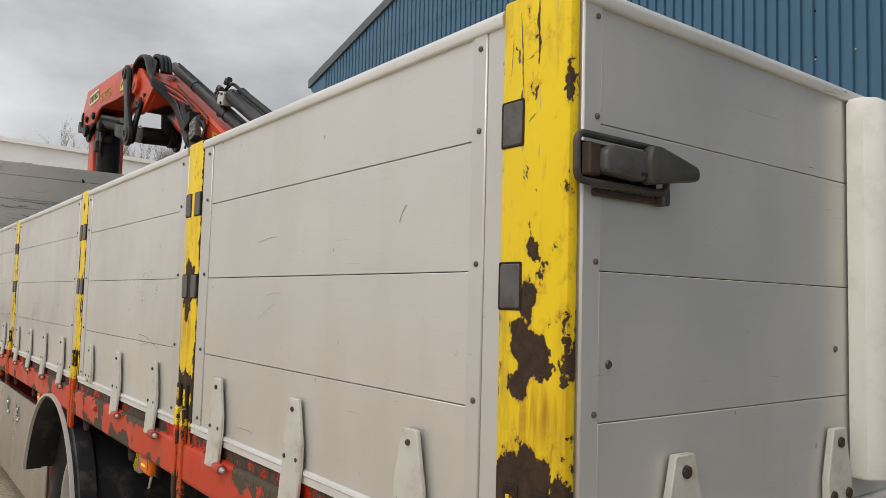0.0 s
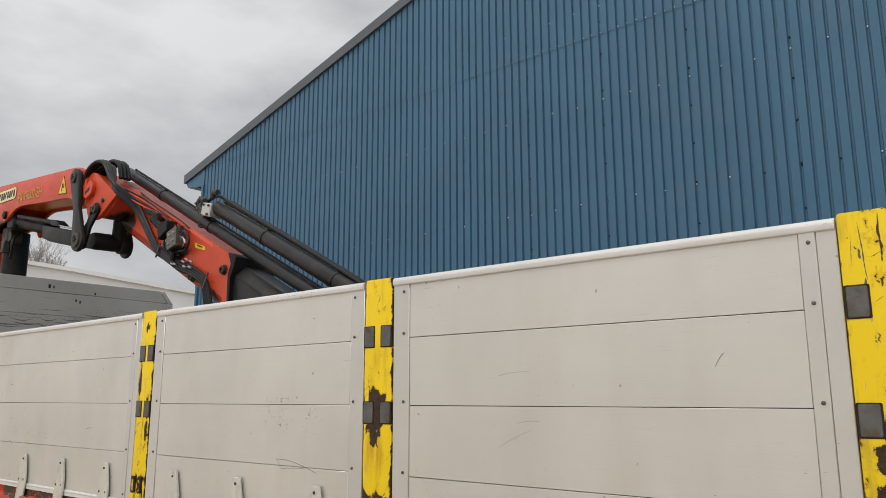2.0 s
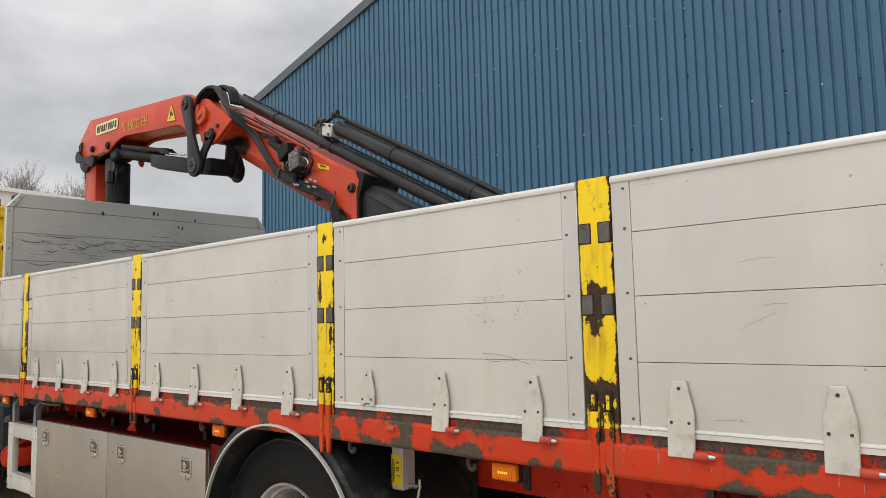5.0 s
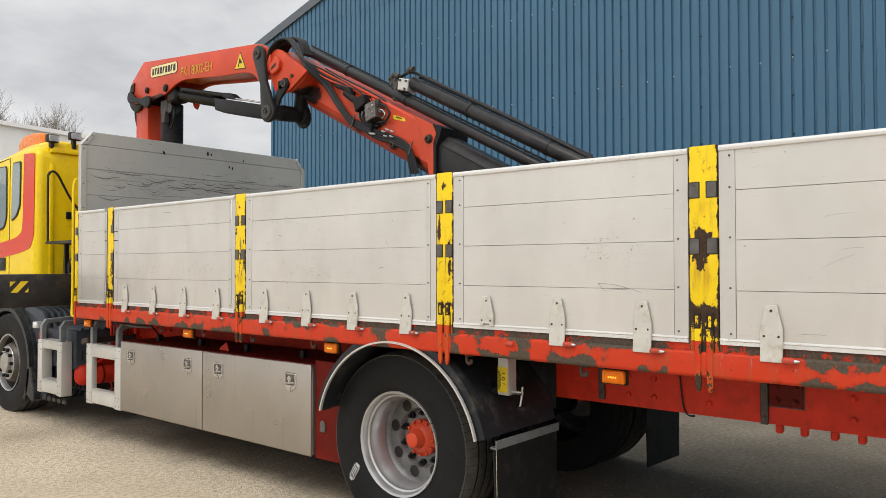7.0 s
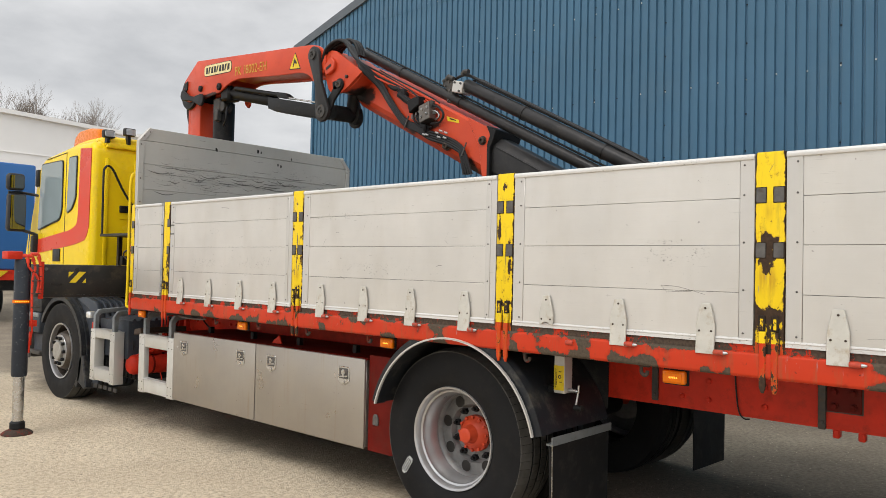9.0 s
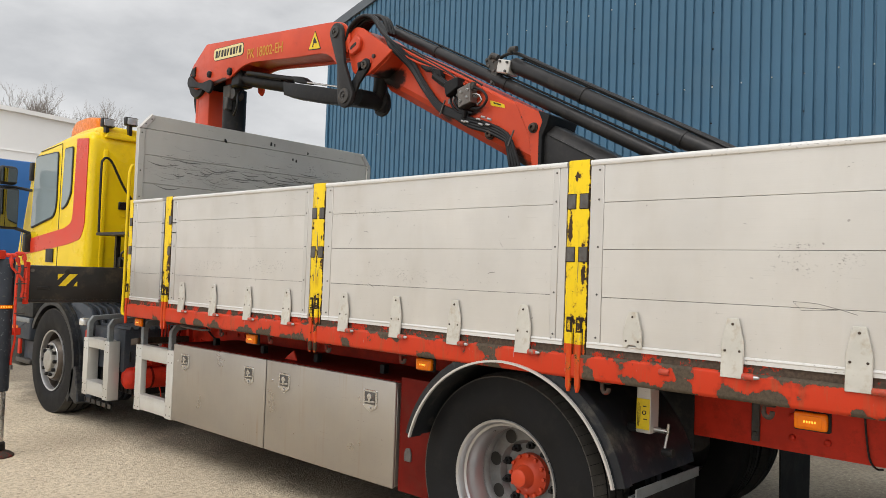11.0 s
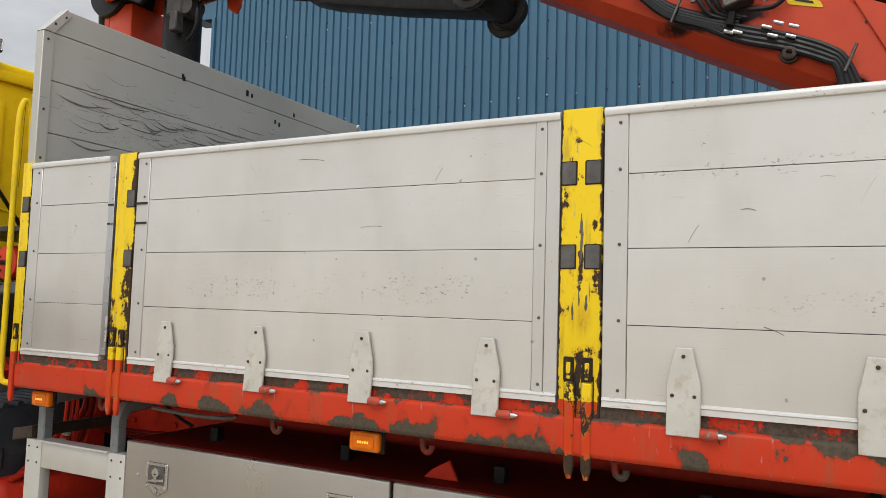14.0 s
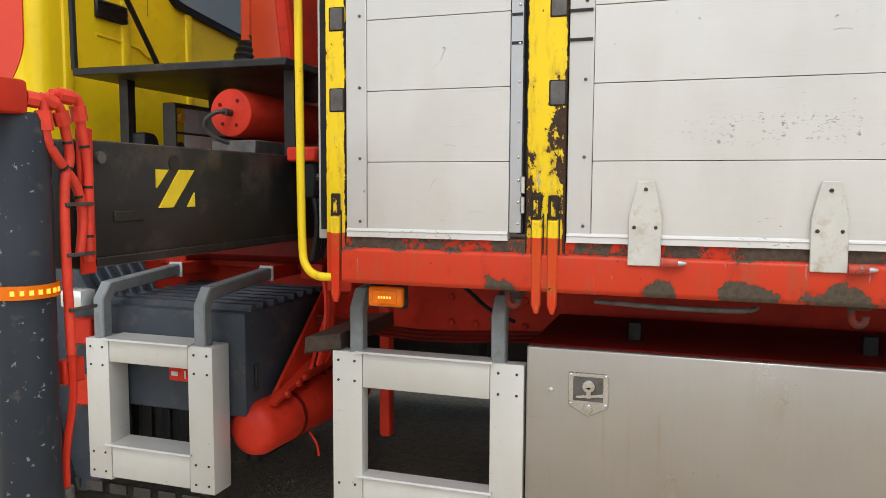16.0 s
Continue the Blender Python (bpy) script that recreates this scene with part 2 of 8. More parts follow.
POST_PAINT = chipped("yellow_post_paint", YELLOW, RUST, 0.660, 26, zsplit=(1.233, RED), edge=0.24, scrape=0.9, jag=0.62, blobs=(
    ((0, 0.066, 1.673), (0.2, 0.014, 0.016), 0.30), ((0, 0.077, 1.610), (0.2, 0.014, 0.022), 0.32), ((0, 0.092, 1.560), (0.2, 0.024, 0.030), 0.34), ((0, 0.062, 1.525), (0.2, 0.034, 0.028), 0.36), ((0, 0.090, 1.488), (0.2, 0.022, 0.020), 0.32),
    ((0, 0.078, 1.350), (0.2, 0.066, 0.048), 0.42), ((0, 0.085, 1.28), (0.2, 0.075, 0.035), 0.40), ((-0.01, 0.006, 1.54), (0.2, 0.010, 0.045), 0.20), ((0, 0.07, 2.052), (0.3, 0.08, 0.014), 0.20), ((0, 0.004, 1.90), (0.2, 0.010, 0.05), 0.12), ((0, 0.006, 1.34), (0.2, 0.012, 0.08), 0.16),
    ((0, 1.49, 1.668), (0.2, 0.028, 0.030), 0.34), ((0, 1.478, 1.60), (0.2, 0.030, 0.065), 0.42), ((0, 1.445, 1.66), (0.2, 0.018, 0.025), 0.30), ((0, 1.47, 1.35), (0.2, 0.070, 0.035), 0.27), ((0, 1.468, 1.24), (0.2, 0.018, 0.13), 0.25),
    ((0, 1.425, 1.27), (0.2, 0.018, 0.12), 0.18), ((0, 1.52, 1.27), (0.2, 0.014, 0.12), 0.20), ((0, 1.48, 1.06), (0.2, 0.06, 0.05), 0.25),
    ((0, 6.487, 1.50), (0.2, 0.014, 0.22), 0.15), ((0, 6.505, 1.50), (0.2, 0.03, 0.09), 0.15), ((0, 6.575, 1.35), (0.2, 0.016, 0.16), 0.18), ((0, 6.492, 1.95), (0.2, 0.014, 0.08), 0.26), ((0, 6.53, 1.33), (0.2, 0.05, 0.07), 0.14),
    ((0, 4.69, 1.360), (0.2, 0.050, 0.022), 0.15), ((0, 4.692, 1.31), (0.2, 0.012, 0.06), 0.24), ((0, 4.65, 1.70), (0.2, 0.012, 0.05), 0.12), ((0, 4.735, 1.78), (0.2, 0.012, 0.06), 0.12), ((0, 4.69, 1.60), (0.2, 0.008, 0.10), 0.22), ((0, 4.70, 1.95), (0.2, 0.02, 0.012), 0.24), ((0, 4.645, 1.56), (0.2, 0.018, 0.04), 0.22), ((0, 2.83, 1.55), (0.2, 0.012, 0.12), 0.22), ((0, 2.90, 1.75), (0.2, 0.012, 0.10), 0.22), ((0, 2.86, 1.97), (0.2, 0.03, 0.02), 0.2), ((0, 4.69, 1.17), (0.2, 0.06, 0.10), 0.14), ((0, 4.69, 1.06), (0.2, 0.06, 0.03), 0.26),
    ((0, 2.86, 1.345), (0.2, 0.050, 0.025), 0.16), ((0, 2.86, 1.15), (0.2, 0.05, 0.1), 0.05)),
    streak=(((0, 0.055, 1.455), (0.2, 0.045, 0.055), 1.0), ((0, 0.085, 1.43), (0.2, 0.04, 0.07), 0.7), ((0, 1.48, 1.50), (0.2, 0.05, 0.09), 0.8), ((0, 0.01, 1.48), (0.2, 0.02, 0.15), 0.7), ((0, 1.47, 1.79), (0.2, 0.03, 0.05), 0.5), ((0, 4.69, 1.45), (0.2, 0.04, 0.06), 0.5)))
BAR_PAINT = chipped("yellow_bar_paint", YELLOW, RUST, 0.52, 42)
GRAB_PAINT = chipped("yellow_tube_paint", YELLOW, RUST, 0.70, 30)
RAIL_PAINT = chipped("red_rail_paint", (0.51, 0.040, 0.012), (0.060, 0.046, 0.033), 0.683, 13, scrape=0.7, grain=0.045, jag=0.56, band=((1.172, 1.190, 0.17),), rough=0.36, under=(0.105, 0.082, 0.058), blobs=tuple(((0, y, 1.088), (0.3, w, 0.040), 0.27) for y, w in (
    (0.35, 0.2), (0.75, 0.13), (1.0, 0.16), (1.71, 0.08), (2.03, 0.07), (2.13, 0.08), (2.39, 0.10), (2.56, 0.07), (2.78, 0.06), (3.3, 0.06), (3.75, 0.07), (4.35, 0.09), (4.81, 0.08), (4.93, 0.10), (5.17, 0.08), (5.36, 0.10), (5.49, 0.07), (5.79, 0.11), (6.00, 0.08), (6.23, 0.05), (6.66, 0.05)))
    + (((0, 1.9, 1.150), (0.4, 3.2, 0.060), 0.022), ((0, 2.63, 1.18), (0.3, 0.06, 0.03), 0.25), ((0, 2.36, 1.165), (0.3, 0.07, 0.03), 0.25), ((0, 1.93, 1.185), (0.3, 0.10, 0.025), 0.22), ((0, 0.95, 1.17), (0.3, 0.14, 0.03), 0.25), ((0, 3.35, 1.175), (0.3, 0.10, 0.03), 0.22), ((0, 4.05, 1.18), (0.3, 0.12, 0.03), 0.22)))
HOOK_PAINT = chipped("worn_hook_paint", (0.13, 0.020, 0.012), (0.045, 0.032, 0.025), 0.48, 26, rough=0.75, under=(0.07, 0.052, 0.042))
PIN_PAINT = chipped("worn_pin_paint", (0.46, 0.065, 0.038), (0.16, 0.10, 0.075), 0.57, 30, rough=0.4, under=(0.34, 0.22, 0.18))
RAIL_TOP = chipped("worn_rail_top", RED, (0.055, 0.040, 0.030), 0.45, 9, rough=0.55, under=(0.11, 0.08, 0.06))
# red of the chassis parts, darkened in colour for the shade under the deck
RED_SHADED = plain("red_chassis_paint", (0.135, 0.008, 0.0045), 0.5, 0, 0.2, 5, 90, 0.1, (0.09, 0.02, 0.012), 0.12)
RED_CLEAN = plain("red_part_paint", (0.57, 0.034, 0.015), 0.42, 0, 0.12, 8, 100, 0.08, (0.24, 0.025, 0.012), 0.16)
HOSE_RED = plain("red_hose_paint", (0.66, 0.052, 0.026), 0.4, 0, 0.12, 14, 120, 0.1, (0.36, 0.03, 0.018), 0.25)
CRANE_RED = Mat("crane_orange_red", 0.38, 0.0, 0.3)
cr_big, cr_small = CRANE_RED.noise(3.5, 5), CRANE_RED.noise(12, 8, 0.7)
cr = CRANE_RED.mix(CRANE_RED.ramp(cr_big, 0.3, 0.7), (0.49, 0.050, 0.017), (0.60, 0.068, 0.023))
cr = CRANE_RED.mix(CRANE_RED.ramp(cr_small, 0.56, 0.78, 0, 0.6), cr, (0.33, 0.05, 0.025))
# old grease round the joints; the bracket's shade at the jib root painted in too
for gc, gr in (((1.04, 5.16, 2.97), (0.13, 0.13, 0.09)), ((1.0, 5.24, 2.99), (0.12, 0.10, 0.08)), ((0.99, 7.55, 3.29), (0.3, 0.22, 0.035)), ((1.03, 4.02, 2.28), (0.3, 0.09, 0.09)), ((1.03, 4.50, 2.64), (0.3, 0.25, 0.05))):
    cr = CRANE_RED.mix(CRANE_RED.math("MULTIPLY", CRANE_RED.ramp(CRANE_RED.math("ADD", CRANE_RED.blob(gc, gr), CRANE_RED.ramp(cr_small, 0.3, 0.7, -0.22, 0.22)), 0.05, 0.32), 0.97), cr, (0.008, 0.007, 0.006))
CRANE_RED.put("Base Color", cr)
CRANE_RED.put("Roughness", CRANE_RED.ramp(cr_small, 0.3, 0.7, 0.30, 0.46))
CRANE_RED.bump(CRANE_RED.noise(90, 3), 0.06, 0.001)
CRANE_RED = CRANE_RED.m
CRANE_GREY = plain("crane_dark_steel", (0.026, 0.025, 0.025), 0.36, 0.1, 0.22, 6, 90, 0.12, (0.055, 0.048, 0.042), 0.25)
CRANE_BLACK = plain("crane_black", (0.012, 0.012, 0.0125), 0.45, 0, 0.25, 9, 120, 0.1, (0.035, 0.029, 0.024), 0.18)
BLACK_BEAM = plain("black_beam_paint", (0.0172, 0.0156, 0.0142), 0.42, 0, 0.3, 4, 60, 0.15, (0.075, 0.055, 0.035))
HOSE = plain("black_hose", (0.011, 0.011, 0.012), 0.42, 0, 0.2, 20, 200, 0.1)
RUB = plain("rub_smear", (0.175, 0.168, 0.155), 0.6, 0, 0.3, 40, 200, 0.1)
lg = Mat("outrigger_grey_paint", 0.45, 0.0, 0.3)
lc_ = lg.mix(lg.ramp(lg.noise(6, 5), 0.3, 0.7), (0.014, 0.019, 0.027), (0.024, 0.029, 0.038))
lc_ = lg.mix(lg.ramp(lg.noise(52, 3, 0.6), 0.66, 0.70, 0, 0.8), lc_, (0.24, 0.24, 0.24))
lc_ = lg.mix(lg.ramp(lg.noise(19, 5, 0.6), 0.62, 0.70, 0, 0.5), lc_, (0.10, 0.085, 0.07))
lg.put("Base Color", lc_)
LEG_GREY = lg.m
RUBBER = plain("tyre_rubber", (0.0105, 0.0105, 0.0112), 0.62, 0, 0.2, 7, 120, 0.2, (0.017, 0.016, 0.0145), 0.16)
RIM_DULL = plain("dull_rim", (0.20, 0.198, 0.195), 0.45, 0.45, 0.18, 14, 100, 0.1, (0.16, 0.14, 0.12))
RIM = plain("silver_rim", (0.45, 0.45, 0.455), 0.34, 0.75, 0.06, 8, 100, 0.08, (0.40, 0.385, 0.37))
TREAD = plain("dusty_tread", (0.080, 0.075, 0.067), 0.8, 0, 0.2, 12, 140, 0.2, (0.065, 0.058, 0.048), 0.15)
RIM_FRONT = plain("front_rim", (0.085, 0.070, 0.057), 0.42, 0.5, 0.25, 16, 100, 0.1, (0.09, 0.065, 0.045))
HUB_BEIGE = plain("hub_cap_paint", (0.34, 0.325, 0.29), 0.45, 0.2, 0.12, 12, 100, 0.1, (0.22, 0.19, 0.15))
VALVE_STEEL = plain("valve_steel", (0.17, 0.155, 0.14), 0.42, 0.5, 0.2, 25, 160, 0.15, (0.08, 0.06, 0.05))
CAST = plain("cast_dark_metal", (0.075, 0.072, 0.068), 0.5, 0.4, 0.25, 14, 150, 0.2, (0.12, 0.07, 0.035))
PLATE = plain("galvanised_plate", (0.125, 0.118, 0.112), 0.45, 0.45, 0.25, 18, 150, 0.15, (0.075, 0.042, 0.024))
BOLT = plain("rusty_bolt", (0.070, 0.050, 0.038), 0.55, 0.35, 0.25, 40, 200, 0.1)
RUST_STEEL = plain("rusted_steel", (0.030, 0.019, 0.012), 0.75, 0.1, 0.4, 30, 200, 0.3, (0.06, 0.035, 0.02))
STEEL = plain("bright_steel", (0.55, 0.54, 0.52), 0.25, 0.9, 0.08, 12, 150, 0.05)
GREY_TUBE = plain("grey_tube_paint", (0.20, 0.215, 0.22), 0.4, 0.1, 0.1, 12, 120, 0.1, (0.12, 0.10, 0.08))
BOX_GREY = plain("slate_plastic", (0.038, 0.046, 0.059), 0.5, 0, 0.15, 6, 100, 0.15, (0.10, 0.09, 0.08))
BLACK_PLASTIC = plain("black_plastic", (0.0144, 0.0144, 0.0151), 0.45, 0, 0.15, 8, 120, 0.15, (0.06, 0.055, 0.045))
FENDER = plain("fender_plastic", (0.0150, 0.0168, 0.0200), 0.42, 0, 0.15, 6, 120, 0.15, (0.10, 0.09, 0.075))
FLAP = plain("rubber_flap", (0.0140, 0.0137, 0.0135), 0.65, 0, 0.2, 5, 80, 0.15, (0.045, 0.040, 0.035), 0.2)
WHITE_PLASTIC = plain("white_plastic", (0.80, 0.78, 0.72), 0.45, 0, 0.05, 6, 60, 0.12, (0.60, 0.55, 0.46))
CAB_YELLOW = plain("cab_yellow_paint", (0.84, 0.60, 0.008), 0.24, 0, 0.03, 2, 60, 0.02, (0.62, 0.42, 0.02))
CAB_RED = plain("cab_red_stripe", (0.62, 0.048, 0.020), 0.3, 0, 0.04, 3, 60, 0.02)
DECAL_YELLOW = plain("decal_yellow", (0.72, 0.52, 0.02), 0.4, 0, 0.08, 20, 120, 0.05)
DECAL_FADED = plain("faded_yellow_decal", (0.62, 0.34, 0.04), 0.4, 0, 0.12, 30, 150, 0.05, (0.45, 0.12, 0.03))
DECAL_CREAM = plain("decal_cream", (0.74, 0.64, 0.32), 0.4, 0, 0.05, 20, 120, 0.03)
INK = plain("decal_dark_ink", (0.02, 0.018, 0.016), 0.45, 0, 0.1, 20, 120, 0.03)
BEACON = plain("beacon_orange", (0.72, 0.185, 0.003), 0.25, 0, 0.06, 30, 200, 0.05)
AMBER = plain("amber_lens", (0.68, 0.150, 0.002), 0.2, 0, 0.06, 30, 200, 0.1)
CLAD = plain("blue_cladding", (0.056, 0.138, 0.220), 0.42, 0.0, 0.06, 0.7, 30, 0.04, (0.070, 0.142, 0.208), 0.30)
FLASHING = plain("grey_flashing", (0.10, 0.115, 0.13), 0.45, 0.1, 0.08, 1, 30, 0.05)
SHED_WHITE = plain("white_shed_sheet", (0.90, 0.885, 0.86), 0.5, 0, 0.04, 0.3, 6, 0.05)
BLUE_BODY = plain("blue_lorry_body", (0.045, 0.16, 0.42), 0.35, 0, 0.05, 1, 20, 0.03)
DECK = plain("bed_deck_board", (0.12, 0.085, 0.06), 0.65, 0, 0.25, 5, 70, 0.25)
BARK = plain("bare_bark", (0.25, 0.215, 0.185), 0.8, 0, 0.2, 3, 40, 0.2)
PANEL_GREY = plain("control_panel", (0.55, 0.56, 0.56), 0.4, 0, 0.05, 20, 150, 0.05)
LED = Mat("lit_amber_led", 0.3)
LED.put("Base Color", (0.9, 0.4, 0.03, 1)).put("Emission Color", (1.0, 0.42, 0.04, 1)).put("Emission Strength", 1.3)
LED = LED.m
# reflected sky is partly put into the pale base colour; the cab is solid
glass = Mat("dark_cab_glass", 0.04)
glass.put("Base Color", (0.33, 0.41, 0.44, 1)).put("Transmission Weight", 0.3).put("Specular IOR Level", 0.8)
GLASS = glass.m
mirror_m = Mat("mirror_glass", 0.03, 1.0)
mirror_m.put("Base Color", (0.14, 0.15, 0.15, 1))
MIRROR = mirror_m.m
lamp_glass = Mat("lamp_lens", 0.08)
lamp_glass.put("Base Color", (0.75, 0.77, 0.78, 1)).put("Metallic", 0.6)
LAMP_LENS = lamp_glass.m

yard = Mat("yard_surface", 0.9, 0.0, 0.2)
fine, grit, patch = yard.noise(140, 4, 0.7), yard.noise(27, 7, 0.72), yard.noise(0.55, 6, 0.62)
stones = yard.voronoi(20)
pebble = yard.voronoi(44)
yc = yard.mix(yard.ramp(patch, 0.35, 0.65), (0.555, 0.460, 0.335), (0.74, 0.635, 0.475))
yc = yard.mix(yard.ramp(grit, 0.45, 0.58, 0, 0.64), yc, (0.335, 0.265, 0.185))
yc = yard.mix(yard.ramp(fine, 0.52, 0.66, 0, 0.32), yc, (0.78, 0.70, 0.57))
yc = yard.mix(yard.math("MULTIPLY", yard.ramp(stones.outputs["Distance"], 0.10, 0.26, 0.8, 0.0), yard.ramp(yard.noise(9, 3), 0.54, 0.62)), yc, (0.16, 0.135, 0.105))
yc = yard.mix(yard.math("MULTIPLY", yard.ramp(pebble.outputs["Distance"], 0.12, 0.24, 0.6, 0.0), yard.ramp(yard.noise(5, 3), 0.45, 0.6)), yc, (0.25, 0.21, 0.16))
# dark tarmac towards the warehouse, shade under the lorry painted in, with a ragged border
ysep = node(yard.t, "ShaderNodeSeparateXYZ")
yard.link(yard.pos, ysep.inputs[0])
tar_shade = yard.ramp(yard.math("ADD", ysep.outputs["X"], yard.ramp(yard.noise(1.1, 6, 0.65), 0.25, 0.75, -0.4, 0.4)), 0.10, 0.60, 0.0, 1.0)
tar_shade_col = yard.mix(yard.ramp(grit, 0.40, 0.62), (0.205, 0.172, 0.130), (0.14, 0.116, 0.088))
yc = yard.mix(yard.math("MULTIPLY", tar_shade, yard.ramp(patch, 0.3, 0.7, 1.0, 0.7)), yc, tar_shade_col)
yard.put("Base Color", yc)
lump = yard.math("MULTIPLY", yard.ramp(pebble.outputs["Distance"], 0.05, 0.4, 1.0, 0.0), 0.45)
yard.bump(yard.math("ADD", yard.math("ADD", yard.math("MULTIPLY", grit, 1.0), lump), yard.math("MULTIPLY", fine, 0.6)), 0.9, 0.013)
YARD = yard.m

# ---- builders ----
def box(bm, x0, x1, y0, y1, z0, z1, bevel=0.0, seg=1):
    r = bmesh.ops.create_cube(bm, size=1.0, matrix=Matrix.LocRotScale(((x0 + x1) / 2, (y0 + y1) / 2, (z0 + z1) / 2), None, (x1 - x0, y1 - y0, z1 - z0)))
    if bevel:
        edges = list({e for v in r["verts"] for e in v.link_edges})
        bmesh.ops.bevel(bm, geom=edges, offset=bevel, segments=seg, affect="EDGES", profile=0.5)
    return bm


def axis_point(axis, u, v, w):
    """u, v in the plane across the axis, w along it."""
    return (w, u, v) if axis == "x" else ((u, w, v) if axis == "y" else (u, v, w))


def prism(bm, pts, axis, lo, hi, bevel=0.0, seg=1):
    """A polygon (y,z for x; x,z for y; x,y for z) pushed along an axis."""
    a = [bm.verts.new(axis_point(axis, u, v, lo)) for u, v in pts]
    b = [bm.verts.new(axis_point(axis, u, v, hi)) for u, v in pts]
    fs = [bm.faces.new(a), bm.faces.new(b)]
    for i in range(len(a)):
        j = (i + 1) % len(a)
        fs.append(bm.faces.new((a[i], a[j], b[j], b[i])))
    bmesh.ops.recalc_face_normals(bm, faces=fs)
    if bevel:
        edges = list({e for f in fs[:2] for e in f.edges})
        bmesh.ops.bevel(bm, geom=edges, offset=bevel, segments=seg, affect="EDGES", profile=0.5)
    return bm


def tube(bm, pts, r, seg=8, caps=True):
    """A round tube along points; r is one radius or one for each point."""
    pts = [Vector(p) for p in pts]
    rs = r if isinstance(r, (list, tuple)) else [r] * len(pts)
    rings, up = [], None
    for i, p in enumerate(pts):
        d = (pts[min(i + 1, len(pts) - 1)] - pts[max(i - 1, 0)]).normalized()
        if up is None:
            up = Vector((0, 0, 1)) if abs(d.z) < 0.9 else Vector((1, 0, 0))
        side = d.cross(up).normalized()
        up = side.cross(d).normalized()
        rings.append([bm.verts.new(p + rs[i] * (math.cos(2 * math.pi * k / seg) * side + math.sin(2 * math.pi * k / seg) * up)) for k in range(seg)])
    for a, b in zip(rings, rings[1:]):
        for k in range(seg):
            bm.faces.new((a[k], a[(k + 1) % seg], b[(k + 1) % seg], b[k]))
    if caps:
        bm.faces.new(rings[0][::-1])
        bm.faces.new(rings[-1])
    return bm


def smooth_path(pts, n=6):
    """Catmull-Rom points through pts."""
    pts = [Vector(p) for p in pts]
    out = []
    for i in range(len(pts) - 1):
        p0, p1, p2, p3 = pts[max(i - 1, 0)], pts[i], pts[i + 1], pts[min(i + 2, len(pts) - 1)]
        for k in range(n):
            t = k / n
            out.append(0.5 * ((2 * p1) + (p2 - p0) * t + (2 * p0 - 5 * p1 + 4 * p2 - p3) * t * t + (3 * p1 - p0 - 3 * p2 + p3) * t ** 3))
    out.append(pts[-1])
    return out


def cyl(bm, p, q, r, seg=16):
    return tube(bm, (p, q), r, seg)


def lathe(bm, profile, c, axis="x", seg=32, closed=False):
    """profile: (along the axis, radius) pairs turned round an axis through c."""
    rings = []
    for w, r in profile:
        ring = []
        for k in range(seg):
            a = 2 * math.pi * k / seg
            u, v = r * math.cos(a), r * math.sin(a)
            ring.append(bm.verts.new(Vector(c) + Vector(axis_point(axis, u, v, w))))
        rings.append(ring)
    pairs = list(zip(rings, rings[1:])) + ([(rings[-1], rings[0])] if closed else [])
    for a, b in pairs:
        for k in range(seg):
            bm.faces.new((a[k], a[(k + 1) % seg], b[(k + 1) % seg], b[k]))
    if not closed:
        for ring in (rings[0], rings[-1]):
            bm.faces.new(ring)
    bmesh.ops.recalc_face_normals(bm, faces=bm.faces[:])
    return bm


def fillet(pts, r, n=4):
    """Rounds the corners of a closed polygon; r may be one radius or one for each corner."""
    out = []
    rs = r if isinstance(r, (list, tuple)) else [r] * len(pts)
    for i, p in enumerate(pts):
        p, a, b = Vector(p), Vector(pts[i - 1]), Vector(pts[(i + 1) % len(pts)])
        k = min(rs[i], (a - p).length * 0.45, (b - p).length * 0.45)
        if k < 1e-4:
            out.append(tuple(p))
            continue
        s, e = p + (a - p).normalized() * k, p + (b - p).normalized() * k
        for j in range(n + 1):
            t = j / n
            out.append(tuple((1 - t) ** 2 * s + 2 * t * (1 - t) * p + t * t * e))
    return out


def mesh_of(bm, name, mat, angle=38):
    me = bpy.data.meshes.new(name)
    bmesh.ops.recalc_face_normals(bm, faces=bm.faces[:])
    bm.to_mesh(me)
    bm.free()
    for p in me.polygons:
        p.use_smooth = True
    me.set_sharp_from_angle(angle=radians(angle))
    me.materials.append(mat)
    return me


def under(ob, parent):
    if parent is not None:
        ob.parent = parent
        ob.matrix_parent_inverse = parent.matrix_basis.inverted()
    return ob


SPLIT = {"latch_slot", "latch_bar", "panel_knob", "panel_sticker", "panel_print", "tape_mark", "dent_mark", "hinge_knuckle", "knock_mark", "red_reflector", "spare_bracket", "step_tread", "beam_rib",
         "lap_joint", "corner_strip", "sidewall_mark", "mudguard_badge", "label_print", "diode", "brake_pipe", "door_gap", "far_dropside", "wheel", "red_pipe", "plate_shape", "model_letter"}


def pieces(bm):
    """The separate pieces of a bmesh, each as a bmesh of its own."""
    seen, out = set(), []
    for v0 in bm.verts:
        if v0 in seen:
            continue
        group, todo = [], [v0]
        seen.add(v0)
        while todo:
            v = todo.pop()
            group.append(v)
            for e in v.link_edges:
                o = e.other_vert(v)
                if o not in seen:
                    seen.add(o)
                    todo.append(o)
        nb = bmesh.new()
        twin = {v: nb.verts.new(v.co) for v in group}
        for f in {f for v in group for f in v.link_faces}:
            nb.faces.new([twin[v] for v in f.verts])
        out.append(nb)
    bm.free()
    return out


